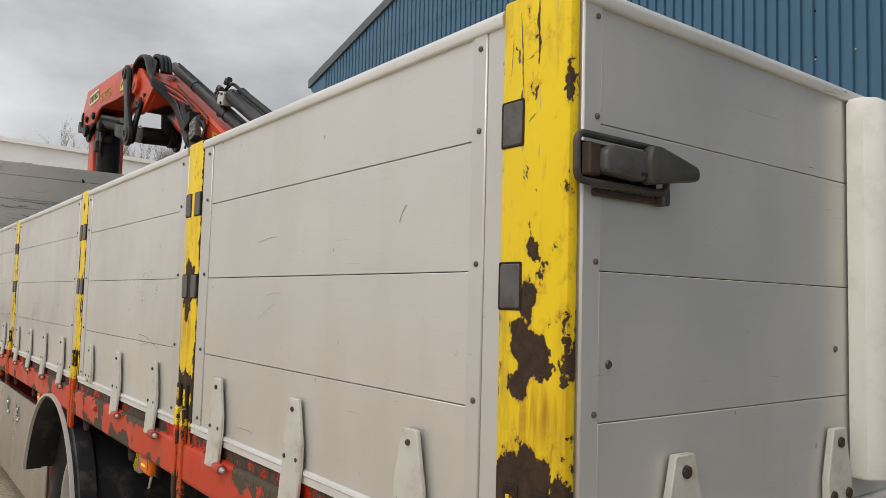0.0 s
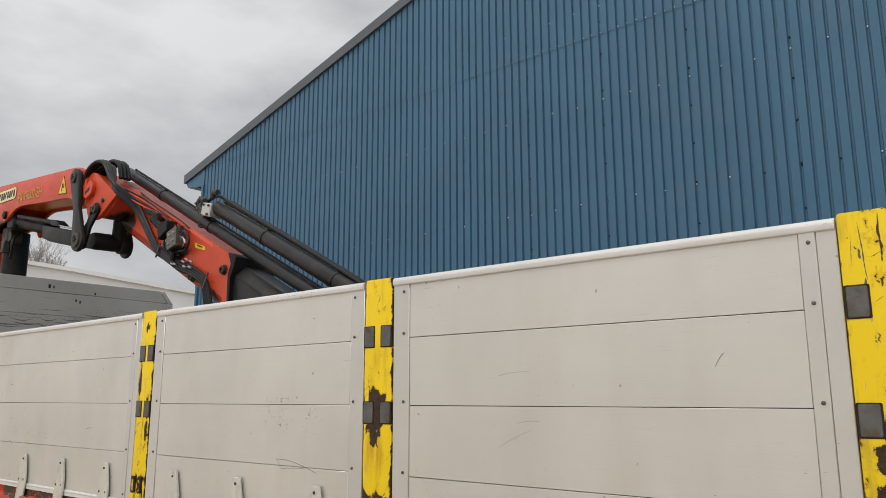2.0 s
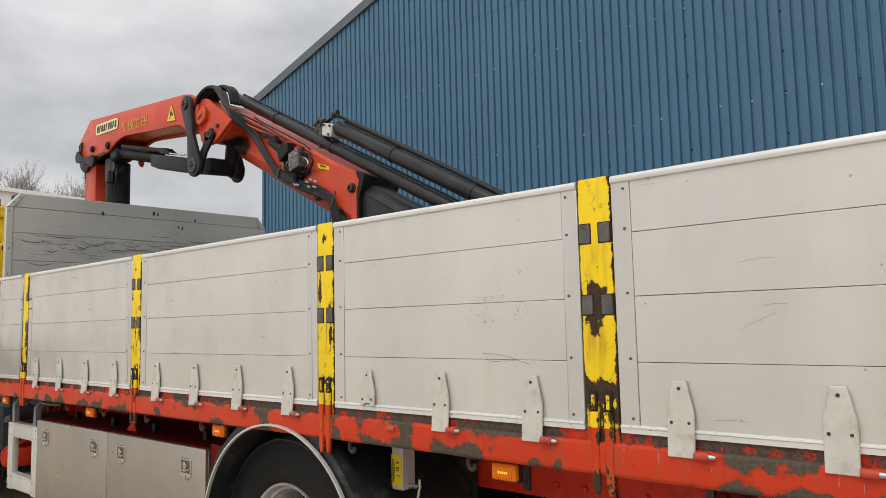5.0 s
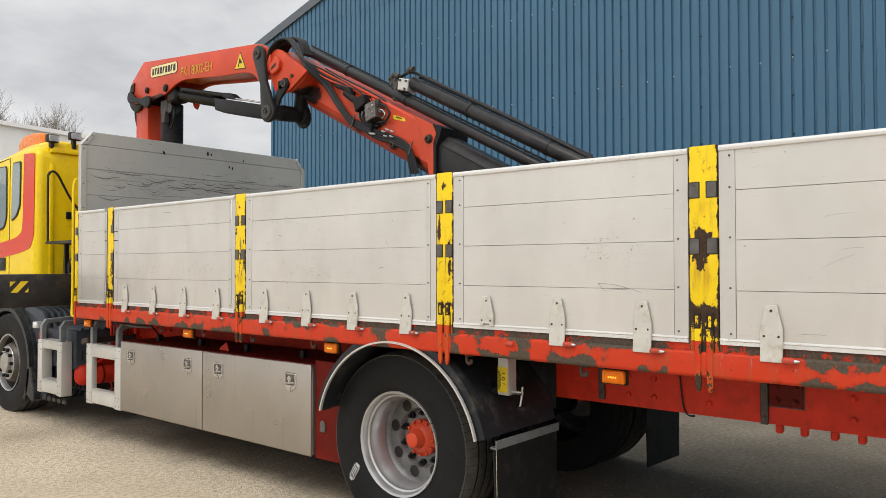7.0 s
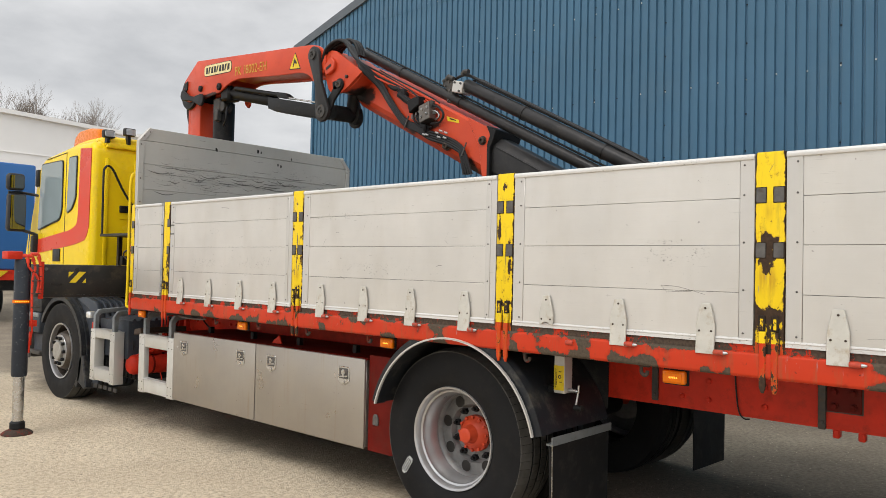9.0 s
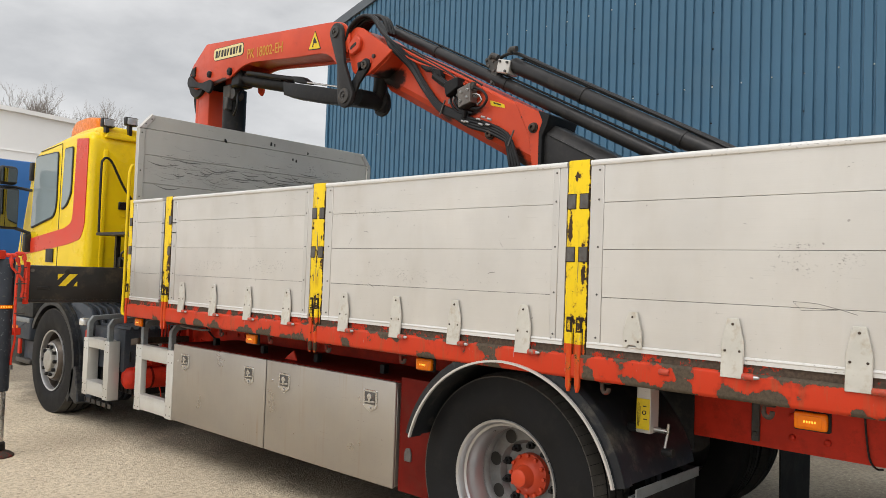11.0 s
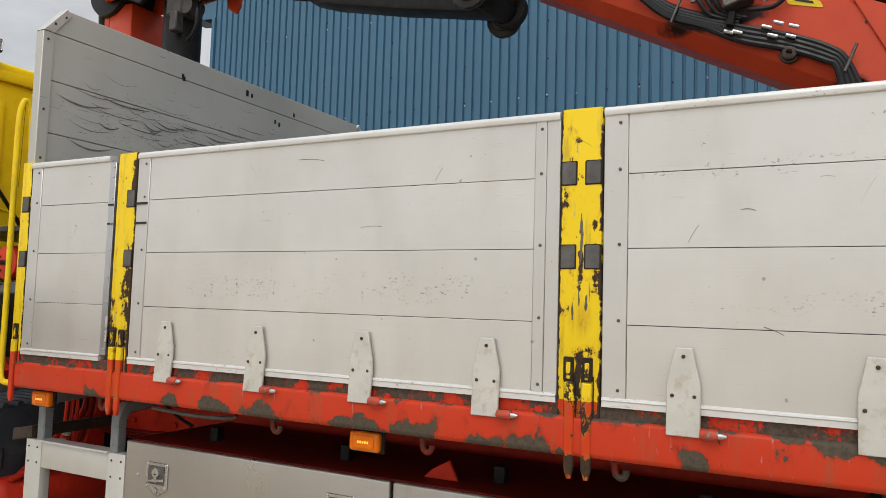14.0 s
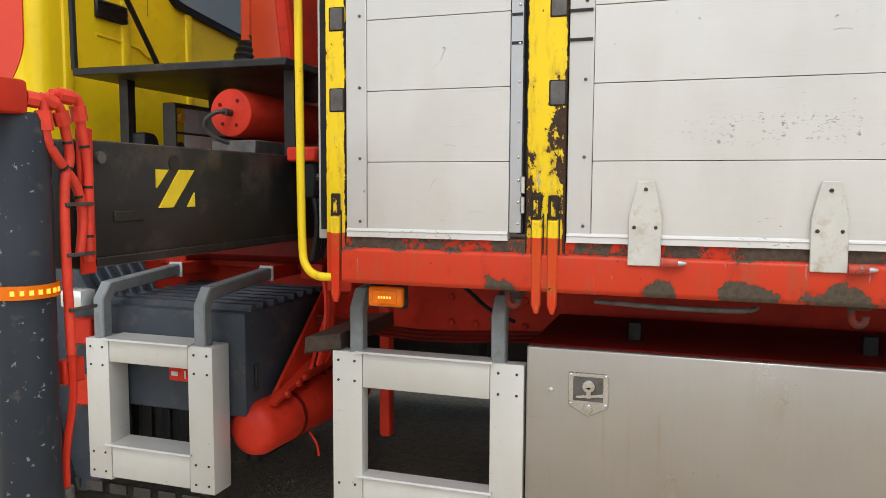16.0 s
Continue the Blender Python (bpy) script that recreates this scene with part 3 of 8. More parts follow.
def part(name, bm, mat, parent, label="", angle=38):
    if name in SPLIT:
        made = []
        for nb in pieces(bm):
            o = under(new(name, mesh_of(nb, name, mat, angle)), parent)
            if label:
                o["label"] = label
            made.append(o)
        return made[0]
    ob = under(new(name, mesh_of(bm, name, mat, angle)), parent)
    if label:
        ob["label"] = label
    return ob


def again(ob, parent, loc):
    """The same mesh once more as an object of its own, shifted to loc."""
    o = under(new(ob.name.split(".")[0], ob.data), parent)
    o.location = loc
    if "label" in ob:
        o["label"] = ob["label"]
    return o


def thing(name, at, label, category, group="", kind=""):
    ob = new(name)
    ob.empty_display_size = 0.2
    ob.location = at
    return tagged(ob, label, category, group, kind)


def B():
    return bmesh.new()


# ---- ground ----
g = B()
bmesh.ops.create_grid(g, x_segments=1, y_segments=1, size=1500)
tagged(part("ground", g, YARD, None), "worn pale concrete and grit yard surface, shade painted in under the lorry", "ground", kind="structure")

# loose grit and small stones on the yard
rg = random.Random(4)
g = B()
for k in range(13000):
    x, y = (rg.uniform(-3.2, 1.5), rg.uniform(2.0, 11)) if k < 9000 else (rg.uniform(0.8, 5.5), rg.uniform(-0.5, 4.5))
    s = 0.002 + 0.008 * rg.random() ** 3
    vs = [g.verts.new((x + s * rg.uniform(0.5, 1.1) * math.cos(a), y + s * rg.uniform(0.5, 1.1) * math.sin(a), 0.001)) for a in (0, 1.6, 3.1, 4.7)]
    top = g.verts.new((x, y, s * 0.8))
    for i in range(4):
        g.faces.new((vs[i], vs[(i + 1) % 4], top))
STONE = plain("grit_stone", (0.42, 0.365, 0.28), 0.85, 0, 0.3, 30, 100, 0.2)
tagged(part("grit", g, STONE, None), "small pale stones scattered on the yard", "gravel", kind="stuff")

# ---- blue warehouse ----
WX, WY = 6.24, 12.46
RIDGE_Y, EAVE_Y, EAVE_Z, PITCH = -6.0, 13.13, 6.03, 0.293


def rake(y):
    return EAVE_Z + PITCH * (EAVE_Y - y) if y > RIDGE_Y else EAVE_Z + PITCH * (EAVE_Y - RIDGE_Y) - PITCH * (RIDGE_Y - y)


hall = thing("warehouse", (WX, 0, 0), "tall blue box-profile steel warehouse with a grey verge trim", "building")
core = B()
far_y = 2 * RIDGE_Y - WY
prism(core, [(WY - 0.02, 0), (WY - 0.02, rake(WY) - 0.1), (RIDGE_Y, rake(RIDGE_Y) - 0.1), (far_y, rake(WY) - 0.1), (far_y, 0)], "x", WX + 0.06, WX + 34)
part("wall", core, CLAD, hall)


SHEET_W, EDGE_Y, GROOVE = 1.085, 11.447, 0.028


def cladding(y1, z0, z1, proud, width=SHEET_W):
    """One sheet with its left edge at y1: nine crowns between narrow grooves; z1 None: up to the verge."""
    prof, p = [], width / 9
    for k in range(9):
        a = y1 - p * k
        prof += [(a, GROOVE), (a - 0.010, GROOVE), (a - 0.019, 0.0), (a - p + 0.019, 0.0), (a - p + 0.010, GROOVE)]
    prof.append((y1 - width, GROOVE))
    b = B()
    lo = [b.verts.new((WX + d - proud, y, z0)) for y, d in prof]
    hi = [b.verts.new((WX + d - proud, y, z1 if z1 else rake(y) - 0.02)) for y, d in prof]
    for i in range(len(lo) - 1):
        b.faces.new((lo[i], lo[i + 1], hi[i + 1], hi[i]))
    return b


LAP = 6.10
first = WY - EDGE_Y
part("cladding_sheet", cladding(WY, 0.05, LAP, 0.0, first), CLAD, hall, angle=20)
part("cladding_sheet", cladding(WY, LAP, None, 0.006, first), CLAD, hall, angle=20)
sheet = part("cladding_sheet", cladding(EDGE_Y, 0.05, LAP, 0.0), CLAD, hall, angle=20)
for i in range(20):
    if i:
        again(sheet, hall, (0, -i * SHEET_W, 0))
    part("cladding_sheet", cladding(EDGE_Y - i * SHEET_W, LAP, None, 0.006), CLAD, hall, angle=20)
trim = B()
prism(trim, [(EAVE_Y, EAVE_Z - 0.14), (EAVE_Y, EAVE_Z + 0.03), (RIDGE_Y, rake(RIDGE_Y) + 0.03), (RIDGE_Y, rake(RIDGE_Y) - 0.14)], "x", WX - 0.05, WX + 0.05)
part("verge_trim", trim, FLASHING, hall, "dark grey folded verge flashing")
trim = B()
prism(trim, [(RIDGE_Y, rake(RIDGE_Y) - 0.14), (RIDGE_Y, rake(RIDGE_Y) + 0.03), (far_y - 0.5, EAVE_Z + 0.03), (far_y - 0.5, EAVE_Z - 0.14)], "x", WX - 0.05, WX + 0.05)
part("verge_trim", trim, FLASHING, hall, "dark grey folded verge flashing")
roof = B()
for ya, yb in ((EAVE_Y, RIDGE_Y), (RIDGE_Y, far_y - 0.5)):
    za, zb = (EAVE_Z if ya == EAVE_Y else rake(RIDGE_Y)), (rake(RIDGE_Y) if yb == RIDGE_Y else EAVE_Z)
    prism(roof, [(ya, za - 0.06), (ya, za), (yb, zb), (yb, zb - 0.06)], "x", WX + 0.05, WX + 35)
part("roof", roof, FLASHING, hall)
eb = B()
prism(eb, [(EAVE_Y - 0.03, EAVE_Z - 0.13), (WY, rake(WY) - 0.15), (WY, EAVE_Z - 0.30), (EAVE_Y - 0.10, EAVE_Z - 0.24)], "x", WX - 0.01, WX + 0.35)
part("boxed_eave", eb, CLAD, hall, "small blue boxed eave end")
gut = B()
prism(gut, fillet([(WY + 0.04, 5.50), (WY + 0.02, 5.74), (WY + 0.34, 5.78), (WY + 0.10, 5.68)], 0.03), "x", WX + 0.03, WX + 12)
part("gutter", gut, CRANE_BLACK, hall, "black gutter bracket under the eave")
co = B()
box(co, WX - 0.035, WX + 0.05, WY - 0.005, WY + 0.05, 0.0, 5.75)
part("corner_trim", co, CLAD, hall)
rs = random.Random(8)
sc, scd = B(), B()


def screw(b, y, z, s):
    box(b, WX + GROOVE - 0.012, WX + GROOVE, y - s, y + s, z - s, z + s, 0.002)


# a row of fixings along the lap
for k in range(-8, 150):
    y = EDGE_Y - k * SHEET_W / 9
    if LAP < rake(y) - 0.3:
        screw(sc, y, LAP + 0.045 + rs.uniform(-0.008, 0.008), 0.006)
for k in range(-2, 42):
    y = EDGE_Y - k * SHEET_W / 3
    for z in (1.44, 2.71, 3.98, 5.25, 6.52, 7.79, 9.06):
        if -9 < y < WY - 0.05 and z < rake(y) - 0.2:
            screw(sc if rs.random() < 0.85 else scd, y + rs.uniform(-0.004, 0.004), z + rs.uniform(-0.015, 0.015), 0.0075)
    if k % 3 == 0:
        z = 1.67
        while z < rake(y) - 0.25:
            screw(scd, y, z + rs.uniform(-0.02, 0.02), 0.0085)
            z += 0.4625
tagged(part("fixing_screw", sc, WHITE_PLASTIC, hall, "pale screw caps in rows"), kind="stuff")
tagged(part("fixing_screw", scd, CRANE_BLACK, hall, "dark screw heads"), kind="stuff")

# ---- white shed, blue lorry and bare trees in the distance ----
shed = thing("industrial_shed", (15, 42, 0), "long white sheet-clad shed beyond the yard", "building")
b = B()
prism(b, [(-14, 0), (-14, 7.0), (2, 8.7), (9.5, 8.5), (16, 8.25), (24, 7.75), (34, 7.2), (34, 0)], "y", 40, 62)
part("wall", b, SHED_WHITE, shed)
b = B()
prism(b, [(-14.2, 7.0), (-14.2, 7.15), (2, 8.85), (9.5, 8.65), (16, 8.4), (24, 7.9), (34.2, 7.35), (34.2, 7.2), (24, 7.7), (16, 8.2), (9.5, 8.45), (2, 8.65)], "y", 39.8, 62)
part("roof", b, SHED_WHITE, shed)
b = B()
box(b, -13.9, 33.9, 39.96, 40.02, 6.62, 6.65)
part("lap_joint", b, SHED_WHITE, shed)

lorry = thing("blue_box_lorry", (0.6, 20, 0), "blue box-bodied lorry parked ahead in the yard", "lorry")
b = B()
box(b, -1.4, 3.75, 20.0, 28.0, 1.25, 3.8, 0.05, 2)
part("box_body", b, BLUE_BODY, lorry)
b = B()
box(b, -1.3, 3.65, 19.97, 20.0, 1.0, 1.25, 0.01)
part("rear_bar", b, RED_CLEAN, lorry, "red rear bar")
for k in range(5):
    b = B()
    prism(b, [(-1.2 + k * 0.95, 1.02), (-0.85 + k * 0.95, 1.02), (-0.60 + k * 0.95, 1.23), (-0.95 + k * 0.95, 1.23)], "y", 19.955, 19.969)
    part("warning_stripe", b, DECAL_YELLOW, lorry)
b = B()
box(b, -1.1, 3.45, 20.2, 27.8, 0.75, 1.25, 0.02)
part("chassis", b, BLACK_PLASTIC, lorry)
for yy in (21.5, 22.8, 27.0):
    b = B()
    lathe(b, [(-0.15, 0.30), (-0.15, 0.46), (-0.11, 0.5), (0.11, 0.5), (0.15, 0.46), (0.15, 0.30)], (-1.05, yy, 0.5), seg=24)
    lathe(b, [(-0.15, 0.30), (-0.15, 0.46), (-0.11, 0.5), (0.11, 0.5), (0.15, 0.46), (0.15, 0.30)], (3.3, yy, 0.5), seg=24)
    part("wheel", b, RUBBER, lorry)


def bare_tree(x, y, h, seed, spread):
    r = random.Random(seed)
    t = thing("bare_tree", (x, y, 0), "leafless grey-brown tree with fine upswept twigs", "tree", "bare trees behind the shed")
    trunk, twigs = B(), B()

    def grow(p, d, length, rad, depth):
        mid = p + d * length * 0.5 + Vector((r.uniform(-1, 1), r.uniform(-1, 1), r.uniform(-0.3, 0.5))) * length * 0.06
        end = p + d * length + Vector((r.uniform(-1, 1), r.uniform(-1, 1), 0)) * length * 0.06
        tube(trunk if depth < 2 else twigs, (p, mid, end), [rad, rad * 0.8, rad * 0.6], 6 if depth < 2 else 3, caps=depth < 2)
        if depth >= 5:
            return
        n = (6, 6, 5, 4, 4)[depth]
        for i in range(n):
            a = r.uniform(0, 2 * math.pi)
            tilt = r.uniform(0.22, 0.62) * spread
            nd = (d + Vector((math.cos(a) * tilt, math.sin(a) * tilt, r.uniform(0.05, 0.40)))).normalized()
            start = p + (end - p) * r.uniform(0.25, 1.0) if depth else p + (end - p) * r.uniform(0.45, 1.0)
            grow(start, nd, length * r.uniform(0.48, 0.70), max(0.0062, rad * 0.44), depth + 1)

    grow(Vector((x, y, -0.1)), Vector((0, 0, 1)), h * 0.395, h * 0.013, 0)
    part("trunk", trunk, BARK, t)
    part("crown", twigs, BARK, t)


TREES = ((7.5, 68, 18, 1.1), (11.0, 70, 17.5, 1.1), (14.8, 66, 18.5, 1.15), (16.4, 69, 20, 1.1), (18.2, 66, 19, 1.2), (19.8, 68, 20, 1.15), (21.3, 66, 18.5, 1.1), (23.6, 67, 19.5, 1.0), (-1.0, 64, 17.0, 1.0), (29, 70, 17, 1.0))
for i, (x, y, h, sp) in enumerate(TREES):
    bare_tree(x, y, h, 20 + i, sp)

# ---- lorry: empty, bed and sides ----
truck = thing("flatbed_lorry", (1.3, 4.0, 0), "yellow and red flatbed crane lorry with closed aluminium dropsides", "lorry")
POSTS = {"A": (0.030, 0.137), "B": (1.408, 1.531), "C": (2.807, 2.921), "D": (4.632, 4.752), "E": (6.477, 6.587), "F": (7.132, 7.196)}
TOP = 2.043


def rivet(b, p, r=0.0047, axis="x"):
    """A low domed head that faces -x or -y."""
    lathe(b, [(0.0, r), (-0.002, r * 0.95), (-0.0035, r * 0.55), (-0.004, r * 0.1)], p, axis, 10)


def post(y0, y1, plates, corner=False):
    b = B()
    box(b, -0.004, 0.085, y0, y1, 1.085, TOP, 0.008, 2)
    if corner:
        box(b, -0.008, 0.012, 0.001, y1, 1.06, TOP + 0.002, 0.006, 2)
    # black strip added behind, so that the gaps beside the post stay dark
    sb = B()
    box(sb, 0.024, 0.034, max(y0 - 0.03, 0.03), y1 + 0.03, 1.24, 2.012)
    # tongues below the rail
    w = (y1 - y0)
    for c in ((0.28, 0.68) if w > 0.09 else (0.45,)):
        yc = y0 + w * c
        prism(b, [(yc - 0.014, 1.281), (yc + 0.014, 1.281), (yc + 0.013, 1.05), (yc + 0.004, 1.024), (yc - 0.006, 1.024), (yc - 0.013, 1.05)], "x", -0.0185, -0.003, 0.003)
    p = part("stake_post", b, POST_PAINT, truck, "chipped yellow steel post, red at its foot")
    part("post_seal", sb, CRANE_BLACK, p)
    for c in ((0.28, 0.68) if w > 0.09 else (0.45,)):
        for e in (-0.0165, 0.0165):
            q = B()
            yc = y0 + w * c + e
            box(q, -0.0055, -0.003, yc - 0.0018, yc + 0.0018, 1.088, 1.30)
            part("slit", q, INK, p)
    sl = B()
    slots = (0.045, 0.102) if corner else (y0 + w * 0.28, y0 + w * 0.72) if w > 0.09 else (y0 + w * 0.45,)
    for yc in slots:
        prism(sl, fillet([(yc - 0.0145, 1.284), (yc + 0.0145, 1.284), (yc + 0.0145, 1.350), (yc - 0.0145, 1.350)], 0.005, 3), "x", -0.0118, -0.003, 0.002)
    part("latch_slot", sl, RUST_STEEL, p, "dark rusty slot")
    rd = B()
    for yc in slots:
        box(rd, -0.0138, -0.0115, yc - 0.0065, yc + 0.0060, 1.291, 1.336, 0.001)
    part("latch_bar", rd, BAR_PAINT, p, "chipped yellow bar end in the slot")
    for z in (1.592, 1.826):
        for side in plates:
            q = B()
            e = y1 - 0.047 if side == "f" else y0 + 0.003
            prism(q, fillet([(e + 0.002, z + 0.001), (e + 0.042, z + 0.001), (e + 0.042, z + 0.064), (e + 0.002, z + 0.064)], 0.005), "x", -0.0105 if corner else -0.0075, 0.0, 0.0015)
            gp = B()
            prism(gp, fillet([(e - 0.002, z - 0.002), (e + 0.046, z - 0.002), (e + 0.046, z + 0.067), (e - 0.002, z + 0.067)], 0.004), "x", -0.0088 if corner else -0.0048, 0.0)
            part("plate_gap", gp, RUST_STEEL, p)
            part("latch_plate", q, PLATE, p, "dark galvanised latch plate")
    return p


post(*POSTS["A"], "f", True)
for k in "BCD":
    post(*POSTS[k], "fb")
post(*POSTS["E"], "b")
post(*POSTS["F"], "b")

PLANK_Z = (1.246, 1.442, 1.647, 1.850, 2.016)


def dropside(y0, y1, wide_rear=True, rear_strip=True, x=0.0):
    """A closed aluminium side between y0 (rear) and y1: four planks, end strips, cap and foot rail."""
    back = B()
    box(back, x + 0.009, x + 0.022, y0 + 0.004, y1 - 0.004, 1.235, 2.02)
    d = part("dropside", back, CRANE_BLACK, truck, "closed aluminium dropside of four planks")
    a, c = y0 + (0.0 if not rear_strip else 0.075 if wide_rear else 0.063), y1 - 0.066
    for lo, hi in zip(PLANK_Z, PLANK_Z[1:]):
        b = B()
        box(b, x + 0.0015, x + 0.026, a + 0.001, c - 0.001, lo + 0.0008, hi - 0.0008, 0.0009)
        part("plank", b, ALU, d)
    for e0, e1, f in ((y0, a, 1), (c, y1, -1))[0 if rear_strip else 1:]:
        b = B()
        if f == 1 and wide_rear:
            # stepped profile with a groove
            box(b, x - 0.0005, x + 0.02, e0, e0 + 0.040, 1.240, 2.016, 0.0015)
            box(b, x - 0.0025, x + 0.02, e0 + 0.0405, e1, 1.240, 2.016, 0.002)
            b2 = e0 + 0.055
        else:
            box(b, x - 0.0015, x + 0.02, e0, e1 - 0.0005, 1.240, 2.016, 0.002)
            b2 = (e0 + e1) / 2 + f * 0.012
        s = part("end_strip", b, ALU_TRIM, d)
        for z in (1.268, 1.453, 1.658, 1.863, 1.992):
            rv = B()
            rivet(rv, (x - 0.0025, b2, z))
            part("rivet", rv, PLATE, s)
    b = B()
    prism(b, fillet([(x + 0.030, 2.013), (x - 0.006, 2.013), (x - 0.008, 2.028), (x - 0.002, 2.038), (x + 0.030, 2.040)], 0.004, 3), "y", y0 + 0.001, y1 - 0.001)
    part("cap_rail", b, ALU_CAP, d, "rounded pale cap rail")
    b = B()
    prism(b, [(x + 0.026, 1.222), (x - 0.004, 1.222), (x - 0.004, 1.237), (x - 0.007, 1.240), (x - 0.006, 1.245), (x - 0.001, 1.248), (x + 0.026, 1.248)], "y", y0 + 0.002, y1 - 0.002)
    part("foot_rail", b, ALU_CAP, d, "pale foot rail")
    return d


dropside(0.140, 1.405, True)
dropside(1.534, 2.804, False)
dropside(2.924, 4.629, True)
dropside(4.755, 6.474, True)
dropside(6.634, 7.129, False, False)
# fine scratches and rubs on the planks
rsx = random.Random(21)


def scratch(pts, t=0.0007, x=0.0):
    b = B()
    up = [b.verts.new((x + 0.0006, y, z + t)) for y, z in pts]
    dn = [b.verts.new((x + 0.0006, y, z - t)) for y, z in pts]
    for i in range(len(pts) - 1):
        b.faces.new((up[i], up[i + 1], dn[i + 1], dn[i]))
    part("scratch", b, RUB, truck)


for y0, y1, n in ((0.23, 1.33, 10), (1.61, 2.73, 12), (3.01, 4.55, 20), (4.84, 6.40, 16), (6.71, 7.05, 9)):
    for _ in range(n):
        y, z = rsx.uniform(y0, y1 - 0.12), rsx.uniform(1.27, 1.99)
        if min(abs(z - j) for j in PLANK_Z) < 0.03:
            continue
        ln = 0.008 + 0.11 * rsx.random() ** 3
        sl = rsx.choice((rsx.uniform(-0.1, 0.1), rsx.uniform(-2.5, 2.5)))
        ln /= math.hypot(1, sl)
        scratch([(y + ln * u, z + sl * ln * u + 0.004 * math.sin(3 * u)) for u in (0, 0.35, 0.7, 1.0)], rsx.choice((0.0004, 0.0006, 0.0011)))
scratch([(1.931, 1.437), (1.957, 1.463), (1.91, 1.462), (1.87, 1.458), (1.80, 1.442), (1.748, 1.427)], 0.0009)
scratch([(1.93, 1.4325), (1.87, 1.437), (1.81, 1.4395)], 0.0007)
scratch([(4.225, 1.450), (4.20, 1.442), (4.179, 1.431)], 0.0012)
scratch([(3.365, 1.529), (3.345, 1.534), (3.322, 1.536)], 0.0012)
scratch([(3.296, 1.678), (3.288, 1.668), (3.281, 1.658)], 0.0014)
# far side of the bed, seen only from its back
for y0, y1 in ((0.140, 1.405), (1.534, 2.804), (2.924, 4.629), (4.755, 6.474), (6.60, 7.129)):
    b = B()
    for lo, hi in zip(PLANK_Z, PLANK_Z[1:]):
        box(b, 2.585, 2.61, y0, y1, lo + 0.001, hi - 0.001, 0.002)
    part("far_dropside", b, ALU, truck, "aluminium dropside on the far edge")
for y0, y1 in list(POSTS.values()):
    b = B()
    box(b, 2.53, 2.615, y0, y1, 1.06, TOP, 0.008)
    part("far_stake_post", b, POST_PAINT, truck)

# folded steel strip and small hinge beside the short front side
b = B()
box(b, -0.004, 0.02, 6.598, 6.632, 1.245, 2.01, 0.0015)
strip = part("hinge_strip", b, RIM, truck, "narrow bare steel strip with rivets")
for z in (1.27, 1.33, 1.39, 1.453, 1.55, 1.658, 1.76, 1.863, 1.95, 1.99):
    rv = B()
    rivet(rv, (-0.0045, 6.607, z), 0.004)
    part("rivet", rv, STEEL, strip)
b = B()
for z in (1.30, 1.355):
    cyl(b, (-0.008, 6.594, z), (-0.008, 6.594, z + 0.045), 0.007, 10)
part("hinge_knuckle", b, STEEL, strip)
b = B()
for ya, yb in ((6.600, 6.630), (6.412, 6.474)):
    for z in (1.838, 1.762):
        box(b, -0.0062, 0.0, ya, yb, z - 0.004, z + 0.004)
part("tape_mark", b, INK, truck, "short black tape marks")

# strap hinges at the foot of the sides
HINGE_Y = (0.345, 0.768, 1.201, 1.738, 2.166, 3.136, 3.562, 3.983, 4.413, 4.964, 5.396, 5.830, 6.266)


def strap_meshes():
    b = B()
    prism(b, fillet([(-0.021, 1.390), (0.021, 1.390), (0.042, 1.298), (0.042, 1.262), (0.042, 1.168), (-0.042, 1.168), (-0.042, 1.262), (-0.042, 1.298)], [0.003, 0.003, 0.003, 0, 0.003, 0.003, 0, 0.003], 2), "x", -0.014, -0.005, 0.0018)
    # the lower leaf leans out over the rail
    for v in b.verts:
        v.co.x -= max(0.0, 1.264 - v.co.z) * 0.08
    strap = mesh_of(b, "strap_hinge", STRAP)
    bolts = []
    for y, z in ((0.0, 1.368), (-0.0275, 1.268), (0.0275, 1.268)):
        b = B()
        lathe(b, [(-0.0130, 0.0054), (-0.0172, 0.0050), (-0.0184, 0.0035)], (0, y, z), "x", 8)
        bolts.append(mesh_of(b, "bolt", BOLT))
    b = B()
    tube(b, ((-0.025, -0.043, 1.178), (-0.025, -0.046, 1.178), (-0.025, -0.082, 1.178), (-0.025, -0.086, 1.178)), [0.011, 0.0125, 0.0125, 0.011], 14)
    pin = mesh_of(b, "hinge_pin", PIN_PAINT)
    b = B()
    tube(b, ((-0.025, -0.086, 1.178), (-0.025, -0.096, 1.178), (-0.025, -0.106, 1.178)), [0.008, 0.007, 0.0035], 12)
    tip = mesh_of(b, "pin_tip", RIM)
    return strap, bolts, pin, tip


STRAP_M, BOLT_M, PIN_M, TIP_M = strap_meshes()
for i, y in enumerate(HINGE_Y):
    h = under(new("strap_hinge", STRAP_M), truck)
    h.location = (0, y, 0)
    h["label"] = "cream-painted strap hinge with three bolts"
    for me in BOLT_M:
        o = under(new("bolt", me), h)
        o.location = (0, y, 0)
    for me, nm in ((PIN_M, "hinge_pin"), (TIP_M, "pin_tip")):
        o = under(new(nm, me), h)
        o.location = (0, y, 0)
